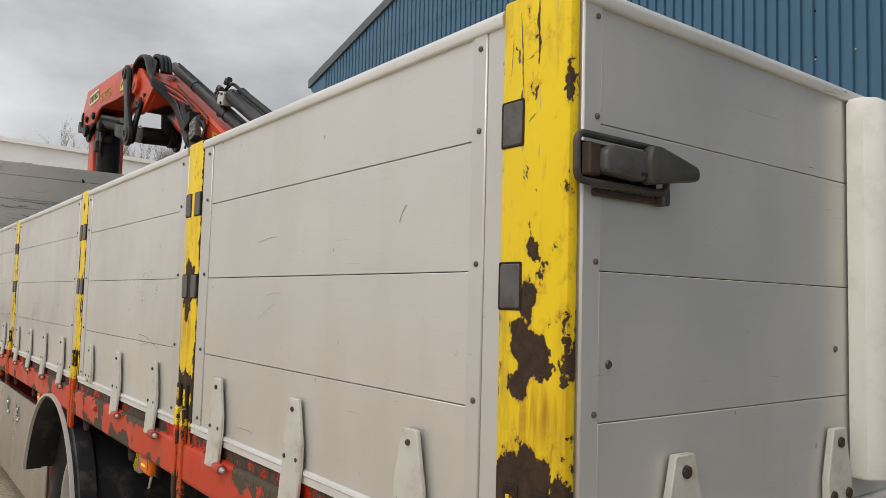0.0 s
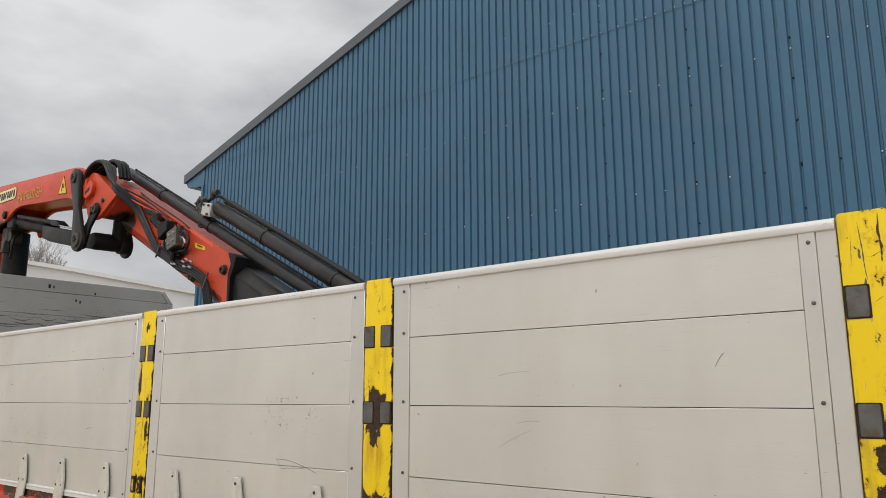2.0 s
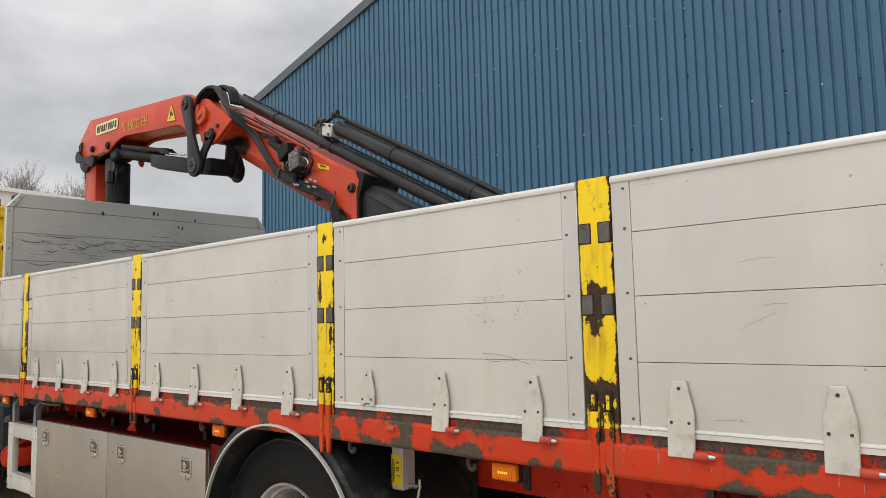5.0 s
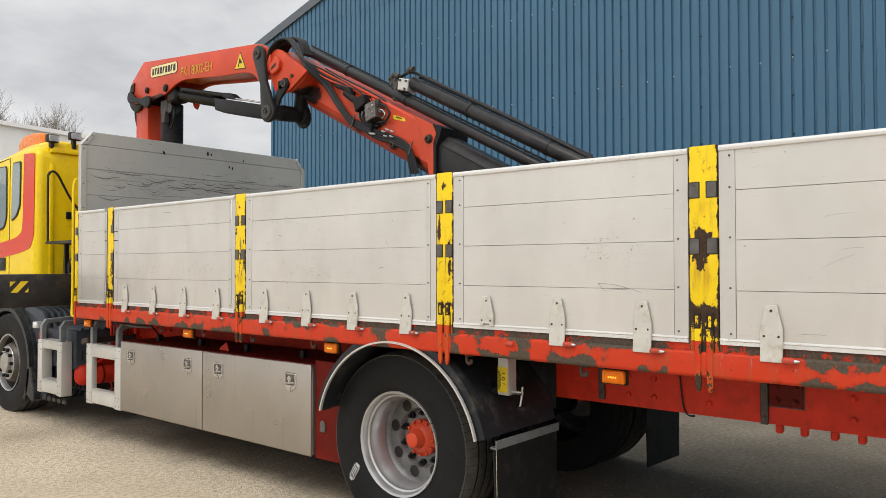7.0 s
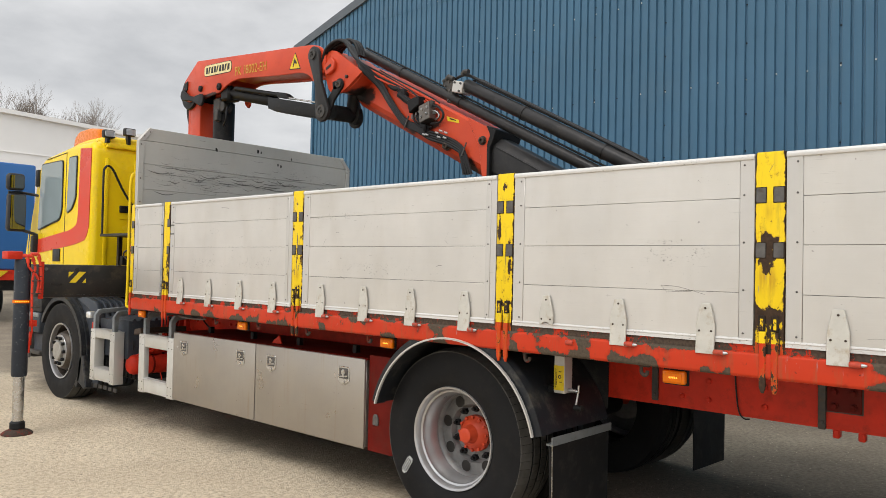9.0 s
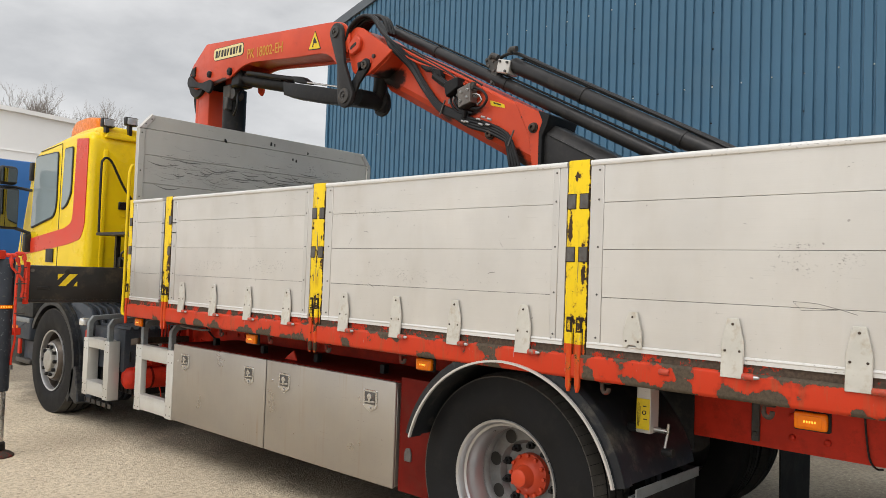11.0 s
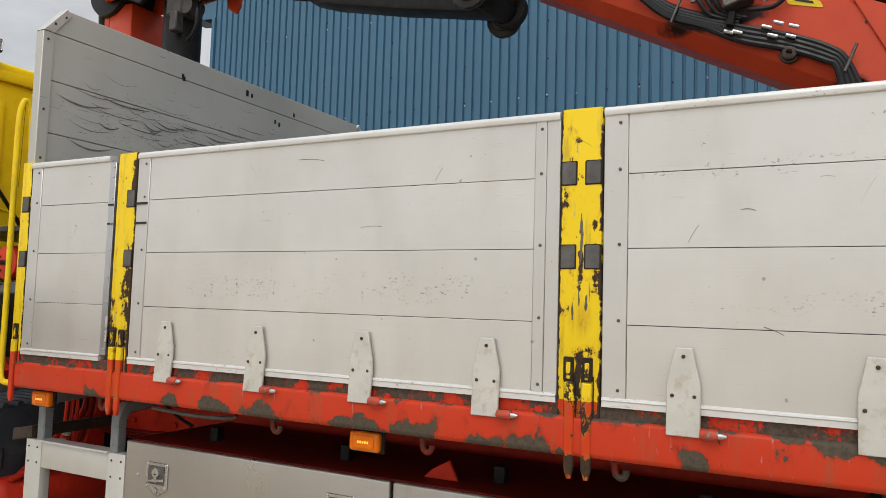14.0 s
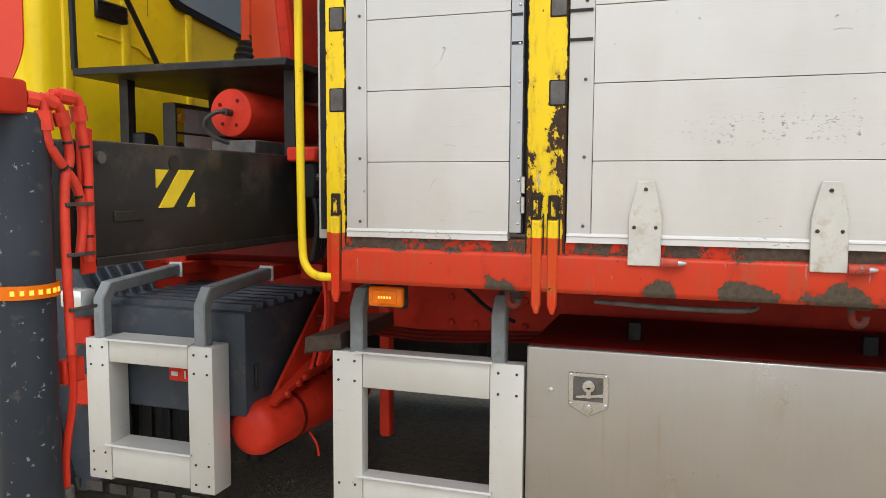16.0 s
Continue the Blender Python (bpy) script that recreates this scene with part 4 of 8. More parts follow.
# one strap has lost its lower leaf
b = B()
prism(b, fillet([(2.562, 1.390), (2.600, 1.390), (2.622, 1.300), (2.622, 1.240), (2.606, 1.240), (2.596, 1.252), (2.566, 1.252), (2.556, 1.240), (2.538, 1.240), (2.538, 1.300)], 0.003, 2), "x", -0.016, -0.004, 0.002)
h = part("broken_strap_hinge", b, STRAP, truck, "cream strap hinge broken off at its foot")
for y, z in ((2.58, 1.368), (2.553, 1.268), (2.607, 1.268)):
    o = under(new("bolt", BOLT_M[0]), h)
    o.location = (0, y, z - 1.368)
o = under(new("hinge_pin", PIN_M), h)
o.location = (0.012, 2.50, -0.02)

# red side rail with its worn top edge
b = B()
prism(b, fillet([(0.10, 1.190), (-0.004, 1.190), (-0.013, 1.182), (-0.014, 1.094), (-0.006, 1.083), (0.10, 1.083)], [0, 0.006, 0.006, 0.006, 0.004, 0], 3), "y", 0.03, 7.14)
part("side_rail", b, RAIL_PAINT, truck, "red side rail with flaked grey-brown patches")
b = B()
box(b, 0.004, 0.10, 0.02, 7.15, 1.188, 1.226, 0.002)
part("rail_top_edge", b, RAIL_TOP, truck, "dirty rusted upper edge of the rail")
b = B()
box(b, 2.50, 2.62, 0.02, 7.15, 1.083, 1.226, 0.004)
part("far_side_rail", b, RAIL_PAINT, truck)
b = B()
box(b, 0.03, 2.58, 0.02, 0.10, 1.083, 1.226, 0.004)
part("rear_rail", b, RAIL_PAINT, truck)
# clamp on post B foot and rope hooks under the rail
HOOK_Y = (2.041, 2.715, 3.947, 4.577, 5.165, 5.749, 6.62)


def hook_mesh():
    b = B()
    # a flat bar bent into an open loop
    path = [(0.018, 1.090), (0.018, 1.058), (0.015, 1.044), (0.005, 1.036), (-0.006, 1.038), (-0.012, 1.047), (-0.013, 1.058)]
    tube(b, smooth_path([(0.022, y, z) for y, z in path], 4), 0.0095, 8)
    box(b, 0.012, 0.030, -0.024, 0.030, 1.074, 1.088, 0.003)
    return mesh_of(b, "rope_hook", HOOK_PAINT)


HOOK_M = hook_mesh()
for y in HOOK_Y:
    o = under(new("rope_hook", HOOK_M), truck)
    o.location = (0, y, 0)
    o["label"] = "small rusty red rope hook"

# amber side marker lamps
def marker(y, lit):
    b = B()
    box(b, 0.022, 0.050, y - 0.056, y + 0.056, 1.010, 1.072, 0.010, 3)
    m = part("side_marker_lamp", b, AMBER, truck, "amber side marker lamp, lit")
    b = B()
    prism(b, fillet([(y - 0.040, 1.020), (y + 0.040, 1.020), (y + 0.040, 1.062), (y - 0.040, 1.062)], 0.008), "x", 0.0195, 0.0225, 0.002)
    part("lamp_lens", b, AMBER, m)
    b = B()
    for k in (-0.018, -0.009, 0.0, 0.009, 0.018):
        box(b, 0.0182, 0.0200, y + k - 0.0027, y + k + 0.0027, 1.036, 1.044, 0.0007)
    part("diode", b, LED, m, "small lit diodes")
    b = B()
    box(b, 0.046, 0.062, y - 0.062, y + 0.060, 1.004, 1.090, 0.004)
    part("lamp_bracket", b, CRANE_BLACK, m)


for y in (1.90, 3.80, 5.40, 7.016):
    marker(y, True)

# deck and cross members
for k in range(17):
    b = B()
    box(b, 0.03 + k * 0.15, 0.03 + k * 0.15 + 0.1497, 0.05, 7.17, 1.18, 1.205, 0.002)
    part("deck_board", b, DECK, truck)
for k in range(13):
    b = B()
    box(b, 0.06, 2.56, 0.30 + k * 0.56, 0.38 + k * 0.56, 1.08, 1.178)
    part("cross_member", b, RED_SHADED, truck)

# headboard
HB0, HB1, HBT = 0.045, 2.645, 2.785
b = B()
box(b, HB0 + 0.02, HB1 - 0.02, 7.216, 7.232, 1.22, 2.65)
head = part("headboard", b, HEAD_ALU, truck, "scuffed grey aluminium headboard with clipped corners")
prev = 1.21
for z in (1.45, 1.70, 1.95, 2.20, 2.44, 2.66, HBT):
    b = B()
    lo, hi = prev + 0.0015, z - 0.0015
    x0, x1 = HB0 + 0.055, HB1 - 0.055
    if z == HBT:
        pts = [(x0, lo), (x1, lo), (x1 - 0.055, hi), (x0 + 0.055, hi)]
    else:
        pts = [(x0, lo), (x1, lo), (x1, hi), (x0, hi)]
    prism(b, pts, "y", 7.205, 7.24, 0.003)
    part("plank", b, HEAD_ALU, head)
    prev = z
b = B()
box(b, HB0, HB0 + 0.054, 7.195, 7.245, 1.21, 2.655, 0.003)
part("end_strip", b, HEAD_ALU, head)
b = B()
box(b, HB1 - 0.054, HB1, 7.195, 7.245, 1.21, 2.655, 0.003)
part("end_strip", b, HEAD_ALU, head)
b = B()
prism(b, [(HB0, 2.657), (HB0 + 0.054, 2.657), (HB0 + 0.135, HBT - 0.024), (HB0 + 0.11, HBT + 0.003)], "y", 7.194, 7.246, 0.002)
prism(b, [(HB1, 2.657), (HB1 - 0.11, HBT + 0.003), (HB1 - 0.135, HBT - 0.024), (HB1 - 0.054, 2.657)], "y", 7.194, 7.246, 0.002)
part("corner_strip", b, ALU_TRIM, head)
for x, z in ((0.07, 2.62), (0.07, 2.30), (0.07, 2.08), (0.10, 2.70), (0.15, 2.745), (2.6, 2.62)):
    rv = B()
    rivet(rv, (x, 7.195, z), 0.006, "y")
    part("rivet", rv, BOLT, head)
b = B()
rh = random.Random(3)
for x, z, s in ((0.86, 2.675, 0.014), (0.87, 2.665, 0.012), (1.36, 2.715, 0.018), (1.40, 2.71, 0.012), (1.80, 2.685, 0.012), (1.62, 2.60, 0.012), (1.66, 2.59, 0.014)):
    box(b, x - s / 2, x + s / 2, 7.2015, 7.206, z - s, z + s)
part("knock_mark", b, INK, head, "small black knocks")
# curved rub marks left by loads
for k in range(100):
    b = B()
    x, z = rh.uniform(0.12, 2.3), rh.gauss(2.36, 0.10 if k < 50 else 0.06)
    w, sag = rh.uniform(0.08, 0.34), rh.uniform(0.005, 0.035)
    t = rh.choice((0.0008, 0.001, 0.0015, 0.0025, 0.0045))
    pts = []
    for j in range(9):
        u = j / 8
        pts.append((x + w * u, z - sag * math.sin(math.pi * u) - t * math.sin(math.pi * u)))
    for j in range(9):
        u = 1 - j / 8
        pts.append((x + w * u, z - sag * math.sin(math.pi * u) + t * math.sin(math.pi * u) + 0.0003))
    f = b.faces.new([b.verts.new((px, 7.2035 - 0.0001 * k % 0.001, pz)) for px, pz in pts])
    part("rub_mark", b, RUB, head)

# tailgate
b = B()
box(b, 0.03, 2.58, 0.009, 0.022, 1.236, 2.02)
gate = part("tailgate", b, CRANE_BLACK, truck, "closed aluminium tailgate of four planks")
for lo, hi in zip(PLANK_Z, PLANK_Z[1:]):
    b = B()
    box(b, 0.054, 2.55, 0.0015, 0.024, lo + 0.0008, hi - 0.0008, 0.0009)
    part("plank", b, ALU, gate)
for x0, x1 in ((0.014, 0.053), (2.551, 2.59)):
    b = B()
    box(b, x0, x1, -0.002, 0.024, 1.23, 2.016, 0.003)
    s = part("end_strip", b, ALU_TRIM, gate)
    for z in (1.268, 1.455, 1.659, 1.858, 1.998):
        rv = B()
        rivet(rv, ((x0 + x1) / 2 + 0.008, -0.0025, z), 0.0042, "y")
        part("rivet", rv, PLATE, s)
b = B()
prism(b, fillet([(0.030, 2.013), (-0.006, 2.013), (-0.008, 2.028), (-0.002, 2.038), (0.030, 2.040)], 0.004, 3), "x", 0.016, 2.588)
part("cap_rail", b, ALU_CAP, gate, "rounded pale cap rail")
b = B()
box(b, 0.014, 2.59, -0.010, 0.024, 1.222, 1.245, 0.003)
part("foot_rail", b, ALU_CAP, gate)
for x in (0.228, 0.70, 1.3, 1.9, 2.37):
    b = B()
    prism(b, fillet([(x - 0.023, 1.387), (x + 0.023, 1.387), (x + 0.045, 1.30), (x + 0.045, 1.17), (x - 0.045, 1.17), (x - 0.045, 1.30)], 0.003, 2), "y", -0.016, -0.003, 0.002)
    h = part("strap_hinge", b, STRAP, gate, "cream-painted strap hinge")
    for dx, z in ((0.0, 1.362), (-0.028, 1.268), (0.028, 1.268)):
        q = B()
        lathe(q, [(-0.0155, 0.010), (-0.0205, 0.0095), (-0.0215, 0.007)], (x + dx, 0, z), "y", 8)
        part("bolt", q, BOLT, h)
for x in (0.765, 1.735):
    b = B()
    prism(b, [(x, -0.003), (x, -0.034), (x + 0.028, -0.055), (x + 0.082, -0.055), (x + 0.11, -0.034), (x + 0.11, -0.003)], "z", 1.285, 2.018, 0.012, 2)
    part("buffer_strip", b, WHITE_PLASTIC, gate, "worn white plastic buffer strip")
b = B()
for x, z in ((0.075, 1.52), (0.72, 1.53)):
    lathe(b, [(0.002, 0.007), (-0.0012, 0.005), (-0.0004, 0.001)], (x, 0, z), "y", 10)
part("dent_mark", b, PLATE, gate)
# over-centre latch between tailgate and corner post
b = B()
box(b, 0.002, 0.168, -0.007, -0.0025, 1.768, 1.820, 0.002)
latch = part("tailgate_latch", b, CRANE_BLACK, truck, "dark worn steel over-centre latch with a lever")
b = B()
loop = fillet([(-0.013, 1.763), (0.176, 1.763), (0.176, 1.826), (-0.013, 1.826)], 0.014, 4)
loop3 = [(x, -0.017, z) for x, z in loop]
tube(b, loop3 + loop3[:1], 0.0052, 8)
part("latch_loop", b, CAST, latch, "bent steel loop")
b = B()
prism(b, fillet([(0.006, 1.772), (0.006, 1.816), (0.030, 1.816), (0.030, 1.772)], 0.004), "y", -0.022, -0.006, 0.003)
part("pivot", b, BOLT, latch, "rusty pivot block")
b = B()
prism(b, fillet([(0.026, 1.776), (0.026, 1.806), (0.044, 1.816), (0.112, 1.816), (0.118, 1.800), (0.118, 1.782), (0.108, 1.772)], 0.010), "y", -0.034, -0.010, 0.006, 2)
body_ = part("latch_body", b, PLATE, latch, "worn grey clasp")
b = B()
box(b, 0.096, 0.1195, -0.0348, -0.030, 1.779, 1.785, 0.001)
part("clasp_notch", b, INK, body_)
b = B()
prism(b, fillet([(0.112, 1.768), (0.108, 1.800), (0.116, 1.824), (0.150, 1.822), (0.222, 1.806), (0.227, 1.796), (0.224, 1.785), (0.160, 1.776)], 0.008), "y", -0.042, -0.020, 0.006, 2)
part("lever", b, CAST, latch, "dark tapered lever")
b = B()
prism(b, fillet([(0.166, 1.746), (0.166, 1.772), (0.183, 1.772), (0.183, 1.746)], 0.005), "y", -0.020, -0.003, 0.002)
part("latch_lug", b, CAST, latch)
b = B()
box(b, 0.03, 0.166, -0.009, -0.0025, 1.748, 1.758, 0.002)
part("lower_flange", b, BOLT, latch)
# gouges in the paint of two posts
SCAR = {"g": PLATE, "r": RUB, "b": BOLT}
for mat, x, w_, pts in (
        ("g", -0.0086, 0.0010, ((0.098, 2.02), (0.094, 1.97), (0.0925, 1.93), (0.090, 1.90))), ("r", -0.0086, 0.0006, ((0.113, 2.0), (0.1145, 1.96), (0.117, 1.93))),
        ("b", -0.0086, 0.0020, ((0.060, 2.035), (0.0625, 2.0), (0.059, 1.965), (0.061, 1.935))), ("b", -0.0086, 0.0012, ((0.092, 1.948), (0.078, 1.947), (0.062, 1.956))),
        ("g", -0.0086, 0.0030, ((0.0935, 1.905), (0.0965, 1.875), (0.0975, 1.845))), ("r", -0.0086, 0.0010, ((0.080, 1.856), (0.066, 1.866))), ("g", -0.0086, 0.0016, ((0.083, 1.795), (0.079, 1.789), (0.083, 1.781), (0.079, 1.775))),
        ("b", -0.0086, 0.0014, ((0.064, 1.905), (0.0655, 1.885))), ("b", -0.0086, 0.0016, ((0.108, 1.972), (0.105, 1.965))), ("g", -0.0086, 0.0022, ((0.101, 1.966), (0.1005, 1.945))),
        ("g", -0.0046, 0.0036, ((4.690, 1.745), (4.688, 1.68), (4.692, 1.60))), ("g", -0.0046, 0.0028, ((4.712, 1.50), (4.711, 1.45))), ("g", -0.0046, 0.0030, ((4.672, 1.52), (4.673, 1.475))), ("r", -0.0046, 0.0010, ((4.66, 1.93), (4.70, 1.955), (4.715, 1.94))),
        ("g", -0.0046, 0.0022, ((4.695, 1.57), (4.694, 1.49))), ("r", -0.0046, 0.0012, ((4.665, 1.56), (4.664, 1.50))), ("r", -0.0046, 0.0008, ((1.455, 1.99), (1.475, 1.955))), ("g", -0.0046, 0.0020, ((2.855, 1.60), (2.857, 1.50)))):
    b = B()
    path = [p.lerp(q, u / 5) for p, q in zip([Vector(p) for p in pts], [Vector(p) for p in pts[1:]]) for u in range(5)] + [Vector(pts[-1])]
    rows = []
    for i, p in enumerate(path):
        wl2 = w_ * (0.25 + math.sin(math.pi * (i + 0.3) / len(path))) * rsx.uniform(0.45, 1.35)
        dy = rsx.uniform(-0.4, 0.4) * w_
        rows.append((b.verts.new((x, p.x + dy + wl2, p.y)), b.verts.new((x, p.x + dy - wl2, p.y))))
    for (p0, p1), (q0, q1) in zip(rows, rows[1:]):
        b.faces.new((p0, q0, q1, p1))
    part("paint_gouge", b, SCAR[mat], truck)

# small pale print at the foot of the front post
for z0, z1, y0_, y1_ in ((1.198, 1.208, 7.150, 7.168), (1.186, 1.190, 7.150, 7.166), (1.178, 1.181, 7.152, 7.166)):
    b = B()
    box(b, -0.0052, -0.003, y0_, y1_, z0, z1)
    part("print_bar", b, WHITE_PLASTIC, truck, "small pale print")

# ---- chassis, wheels, boxes and steps ----
for x in (0.80, 1.74):
    b = B()
    prism(b, [(x, 0.765), (x + 0.09, 0.765), (x + 0.09, 0.775), (x + 0.009, 0.775), (x + 0.009, 1.02), (x + 0.09, 1.02), (x + 0.09, 1.03), (x, 1.03)] if x < 1 else [(x + 0.09, 0.765), (x + 0.09, 1.03), (x, 1.03), (x, 1.02), (x + 0.081, 1.02), (x + 0.081, 0.775), (x, 0.775), (x, 0.765)], "y", 0.25, 9.9)
    rail = part("chassis_rail", b, RED_CLEAN, truck, "dark red chassis rail")
    if x < 1:
        for y in (0.7, 1.08, 1.75, 2.05, 2.2, 6.65, 6.75, 6.95, 7.05, 7.35, 7.5):
            for z in (0.83, 0.93):
                q = B()
                lathe(q, [(0.0, 0.016), (-0.012, 0.015), (-0.016, 0.008)], (x, y, z), "x", 8)
                part("bolt", q, RED_CLEAN, rail)
        q = B()
        box(q, x - 0.004, x + 0.001, 1.289, 1.456, 0.850, 0.992)
        part("gusset_seal", q, CAST, rail)
        q = B()
        box(q, x - 0.014, x + 0.001, 1.295, 1.450, 0.856, 0.986, 0.003)
        gu = part("gusset_plate", q, RED_SHADED, rail)
        for y in (1.33, 1.415):
            for z in (0.885, 0.955):
                q = B()
                lathe(q, [(0.0, 0.020), (-0.006, 0.020), (-0.007, 0.015), (-0.020, 0.014), (-0.022, 0.008)], (x - 0.014, y, z), "x", 8)
                part("bolt", q, RED_SHADED, gu)
        for y in (0.60, 0.82, 0.935, 1.05, 1.165, 1.298, 1.412):
            q = B()
            box(q, x + 0.005, x + 0.05, y - 0.016, y + 0.016, 0.722, 0.766, 0.006)
            part("lug", q, RED_CLEAN, rail)
        q = B()
        tube(q, smooth_path([(x - 0.008, 1.905, 1.03), (x - 0.010, 1.90, 0.93), (x - 0.008, 1.885, 0.80), (x - 0.004, 1.86, 0.757), (x + 0.03, 1.84, 0.750)], 4), 0.0045, 6)
        part("cable", q, HOSE, rail)
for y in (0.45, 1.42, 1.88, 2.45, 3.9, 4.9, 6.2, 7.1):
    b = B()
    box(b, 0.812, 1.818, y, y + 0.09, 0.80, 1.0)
    part("chassis_crossbar", b, RED_SHADED, truck)
for y, z0, z1 in ((1.472, 0.762, 1.03), (2.36, 0.788, 1.03)):
    b = B()
    box(b, 0.780, 0.799, y - 0.018, y + 0.018, z0, z1, 0.003)
    lathe(b, [(0.0, 0.012), (-0.010, 0.011), (-0.012, 0.005)], (0.780, y, z0 + 0.035), "x", 8)
    part("hanger_strap", b, CAST, truck, "short rusty steel strap")

TYRE_R = 0.534


def tyre(b, c, w=0.15):
    r = TYRE_R
    half = [(0.84, 0.300), (0.97, 0.345), (1.0, 0.41), (0.985, 0.482), (0.965, r - 0.024), (0.93, r - 0.019), (0.45, r - 0.009), (0.43, r - 0.018), (0.38, r - 0.018), (0.36, r - 0.008), (0.05, r - 0.008), (0.03, r - 0.018)]
    prof = [(-w * u, rad) for u, rad in half] + [(w * u, rad) for u, rad in half[::-1]]
    lathe(b, prof, c, "x", 96, closed=True)


def tread_blocks(c, parent, w=0.15, n=72):
    """Four rings of blocks that stand proud of the carcass."""
    b = B()
    rows = ((-0.955, -0.47, TYRE_R - 0.014, TYRE_R + 0.003), (-0.355, -0.035, TYRE_R + 0.004, TYRE_R + 0.004), (0.075, 0.355, TYRE_R + 0.004, TYRE_R + 0.004), (0.47, 0.955, TYRE_R + 0.003, TYRE_R - 0.014))
    for i, (u0, u1, ra, rb) in enumerate(rows):
        for k in range(n):
            a0 = 2 * math.pi * (k + 0.5 * (i % 2)) / n
            a1 = a0 + 2 * math.pi / n * 0.94
            vs = [b.verts.new((c[0] + u * w, c[1] + (rr - dr) * math.cos(a), c[2] + (rr - dr) * math.sin(a))) for dr in (0.008, 0.003) for u, rr, a in ((u0, ra, a0), (u1, rb, a0), (u1, rb, a1), (u0, ra, a1))]
            for f in ((4, 5, 6, 7), (0, 1, 5, 4), (1, 2, 6, 5), (2, 3, 7, 6), (3, 0, 4, 7)):
                b.faces.new([vs[j] for j in f])
    bmesh.ops.recalc_face_normals(b, faces=b.faces[:])
    part("tread", b, TREAD, parent, "dusty tread blocks")


def rear_wheel(x, y, z, s):
    """A twin wheel; s: +1 where the outer face looks to -x."""
    b = B()
    tyre(b, (x + s * 0.150, y, z), 0.166)
    w = part("rear_wheel", b, RUBBER, truck, "dusty black tyre on a deep silver rim, red hub")
    tread_blocks((x + s * 0.150, y, z), w, 0.166)
    b = B()
    tyre(b, (x + s * 0.500, y, z))
    part("inner_tyre", b, RUBBER, w)
    b = B()
    lathe(b, [(s * 0.000, 0.292), (s * -0.004, 0.304), (s * 0.006, 0.306), (s * 0.016, 0.292), (s * 0.24, 0.284), (s * 0.262, 0.30), (s * 0.27, 0.295), (s * 0.262, 0.276), (s * 0.175, 0.268), (s * 0.155, 0.250), (s * 0.078, 0.259), (s * 0.070, 0.266), (s * 0.040, 0.270), (s * 0.033, 0.281), (s * 0.010, 0.286)], (x, y, z), "x", 64, closed=True)
    rim = part("rim", b, RIM, w, "silver steel rim")
    b = B()
    lathe(b, [(s * 0.172, 0.264), (s * 0.182, 0.252), (s * 0.205, 0.245), (s * 0.205, 0.178), (s * 0.225, 0.166), (s * 0.240, 0.160), (s * 0.240, 0.05), (s * 0.257, 0.05), (s * 0.257, 0.165), (s * 0.225, 0.20), (s * 0.217, 0.264)], (x, y, z), "x", 48, closed=True)
    part("wheel_disc", b, RIM_DULL, rim)
    for k in range(8):
        a = 2 * math.pi * (k + 0.3) / 8
        q = B()
        cx = x + s * 0.205
        hy, hz = y + 0.211 * math.cos(a), z + 0.211 * math.sin(a)
        lathe(q, [(0.004, 0.0385), (s * -0.003, 0.0385), (s * -0.003, 0.036), (0.004, 0.036)], (cx, hy, hz), "x", 20, closed=True)
        part("hand_hole_rim", q, RIM_DULL, rim)
        q = B()
        lathe(q, [(s * 0.002, 0.036), (s * -0.0015, 0.036), (s * -0.0015, 0.002)], (cx, hy, hz), "x", 20)
        part("hand_hole", q, INK, rim)
    for k in range(10):
        a = 2 * math.pi * (k + 0.5) / 10
        q = B()
        n = (x + s * 0.240, y + 0.150 * math.cos(a), z + 0.150 * math.sin(a))
        lathe(q, [(0.0, 0.021), (s * -0.024, 0.020), (s * -0.026, 0.012), (s * -0.046, 0.011)], n, "x", 6)
        part("wheel_nut", q, CRANE_BLACK, w)
    b = B()
    lathe(b, [(s * 0.250, 0.112), (s * 0.212, 0.110), (s * 0.204, 0.094), (s * 0.190, 0.086), (s * 0.176, 0.060), (s * 0.148, 0.050), (s * 0.140, 0.047), (s * 0.124, 0.044), (s * 0.118, 0.036), (s * 0.117, 0.01)], (x, y, z), "x", 32)
    hub = part("hub", b, CRANE_RED, w, "bright red hub")
    for k in range(12):
        a = 2 * math.pi * k / 12
        q = B()
        lathe(q, [(0, 0.011), (s * -0.014, 0.010), (s * -0.016, 0.004)], (x + s * 0.206, y + 0.101 * math.cos(a), z + 0.101 * math.sin(a)), "x", 6)
        part("hub_bolt", q, CRANE_RED, hub)
    return w


RWY, RWZ = 3.328, 0.508
w = rear_wheel(0.125, RWY, RWZ, 1)
rear_wheel(2.495, RWY, RWZ, -1)
b = B()
MY, MZ = RWY + 0.345, RWZ - 0.215
for y0, y1, z0, z1 in ((-0.045, 0.045, 0.019, 0.022), (-0.045, 0.045, -0.022, -0.019), (-0.045, -0.042, -0.019, 0.019), (0.042, 0.045, -0.019, 0.019), (-0.034, 0.030, 0.005, 0.011), (-0.034, 0.034, -0.009, -0.003), (0.050, 0.060, -0.012, 0.012), (-0.058, -0.050, -0.016, 0.016)):
    box(b, 0.1075, 0.1145, MY + y0, MY + y1, MZ + z0, MZ + z1)
bmesh.ops.rotate(b, verts=b.verts[:], cent=(0.11, MY, MZ), matrix=Matrix.Rotation(radians(-58), 3, "X"))
part("sidewall_mark", b, PANEL_GREY, w, "pale worn bars on the sidewall")
b = B()
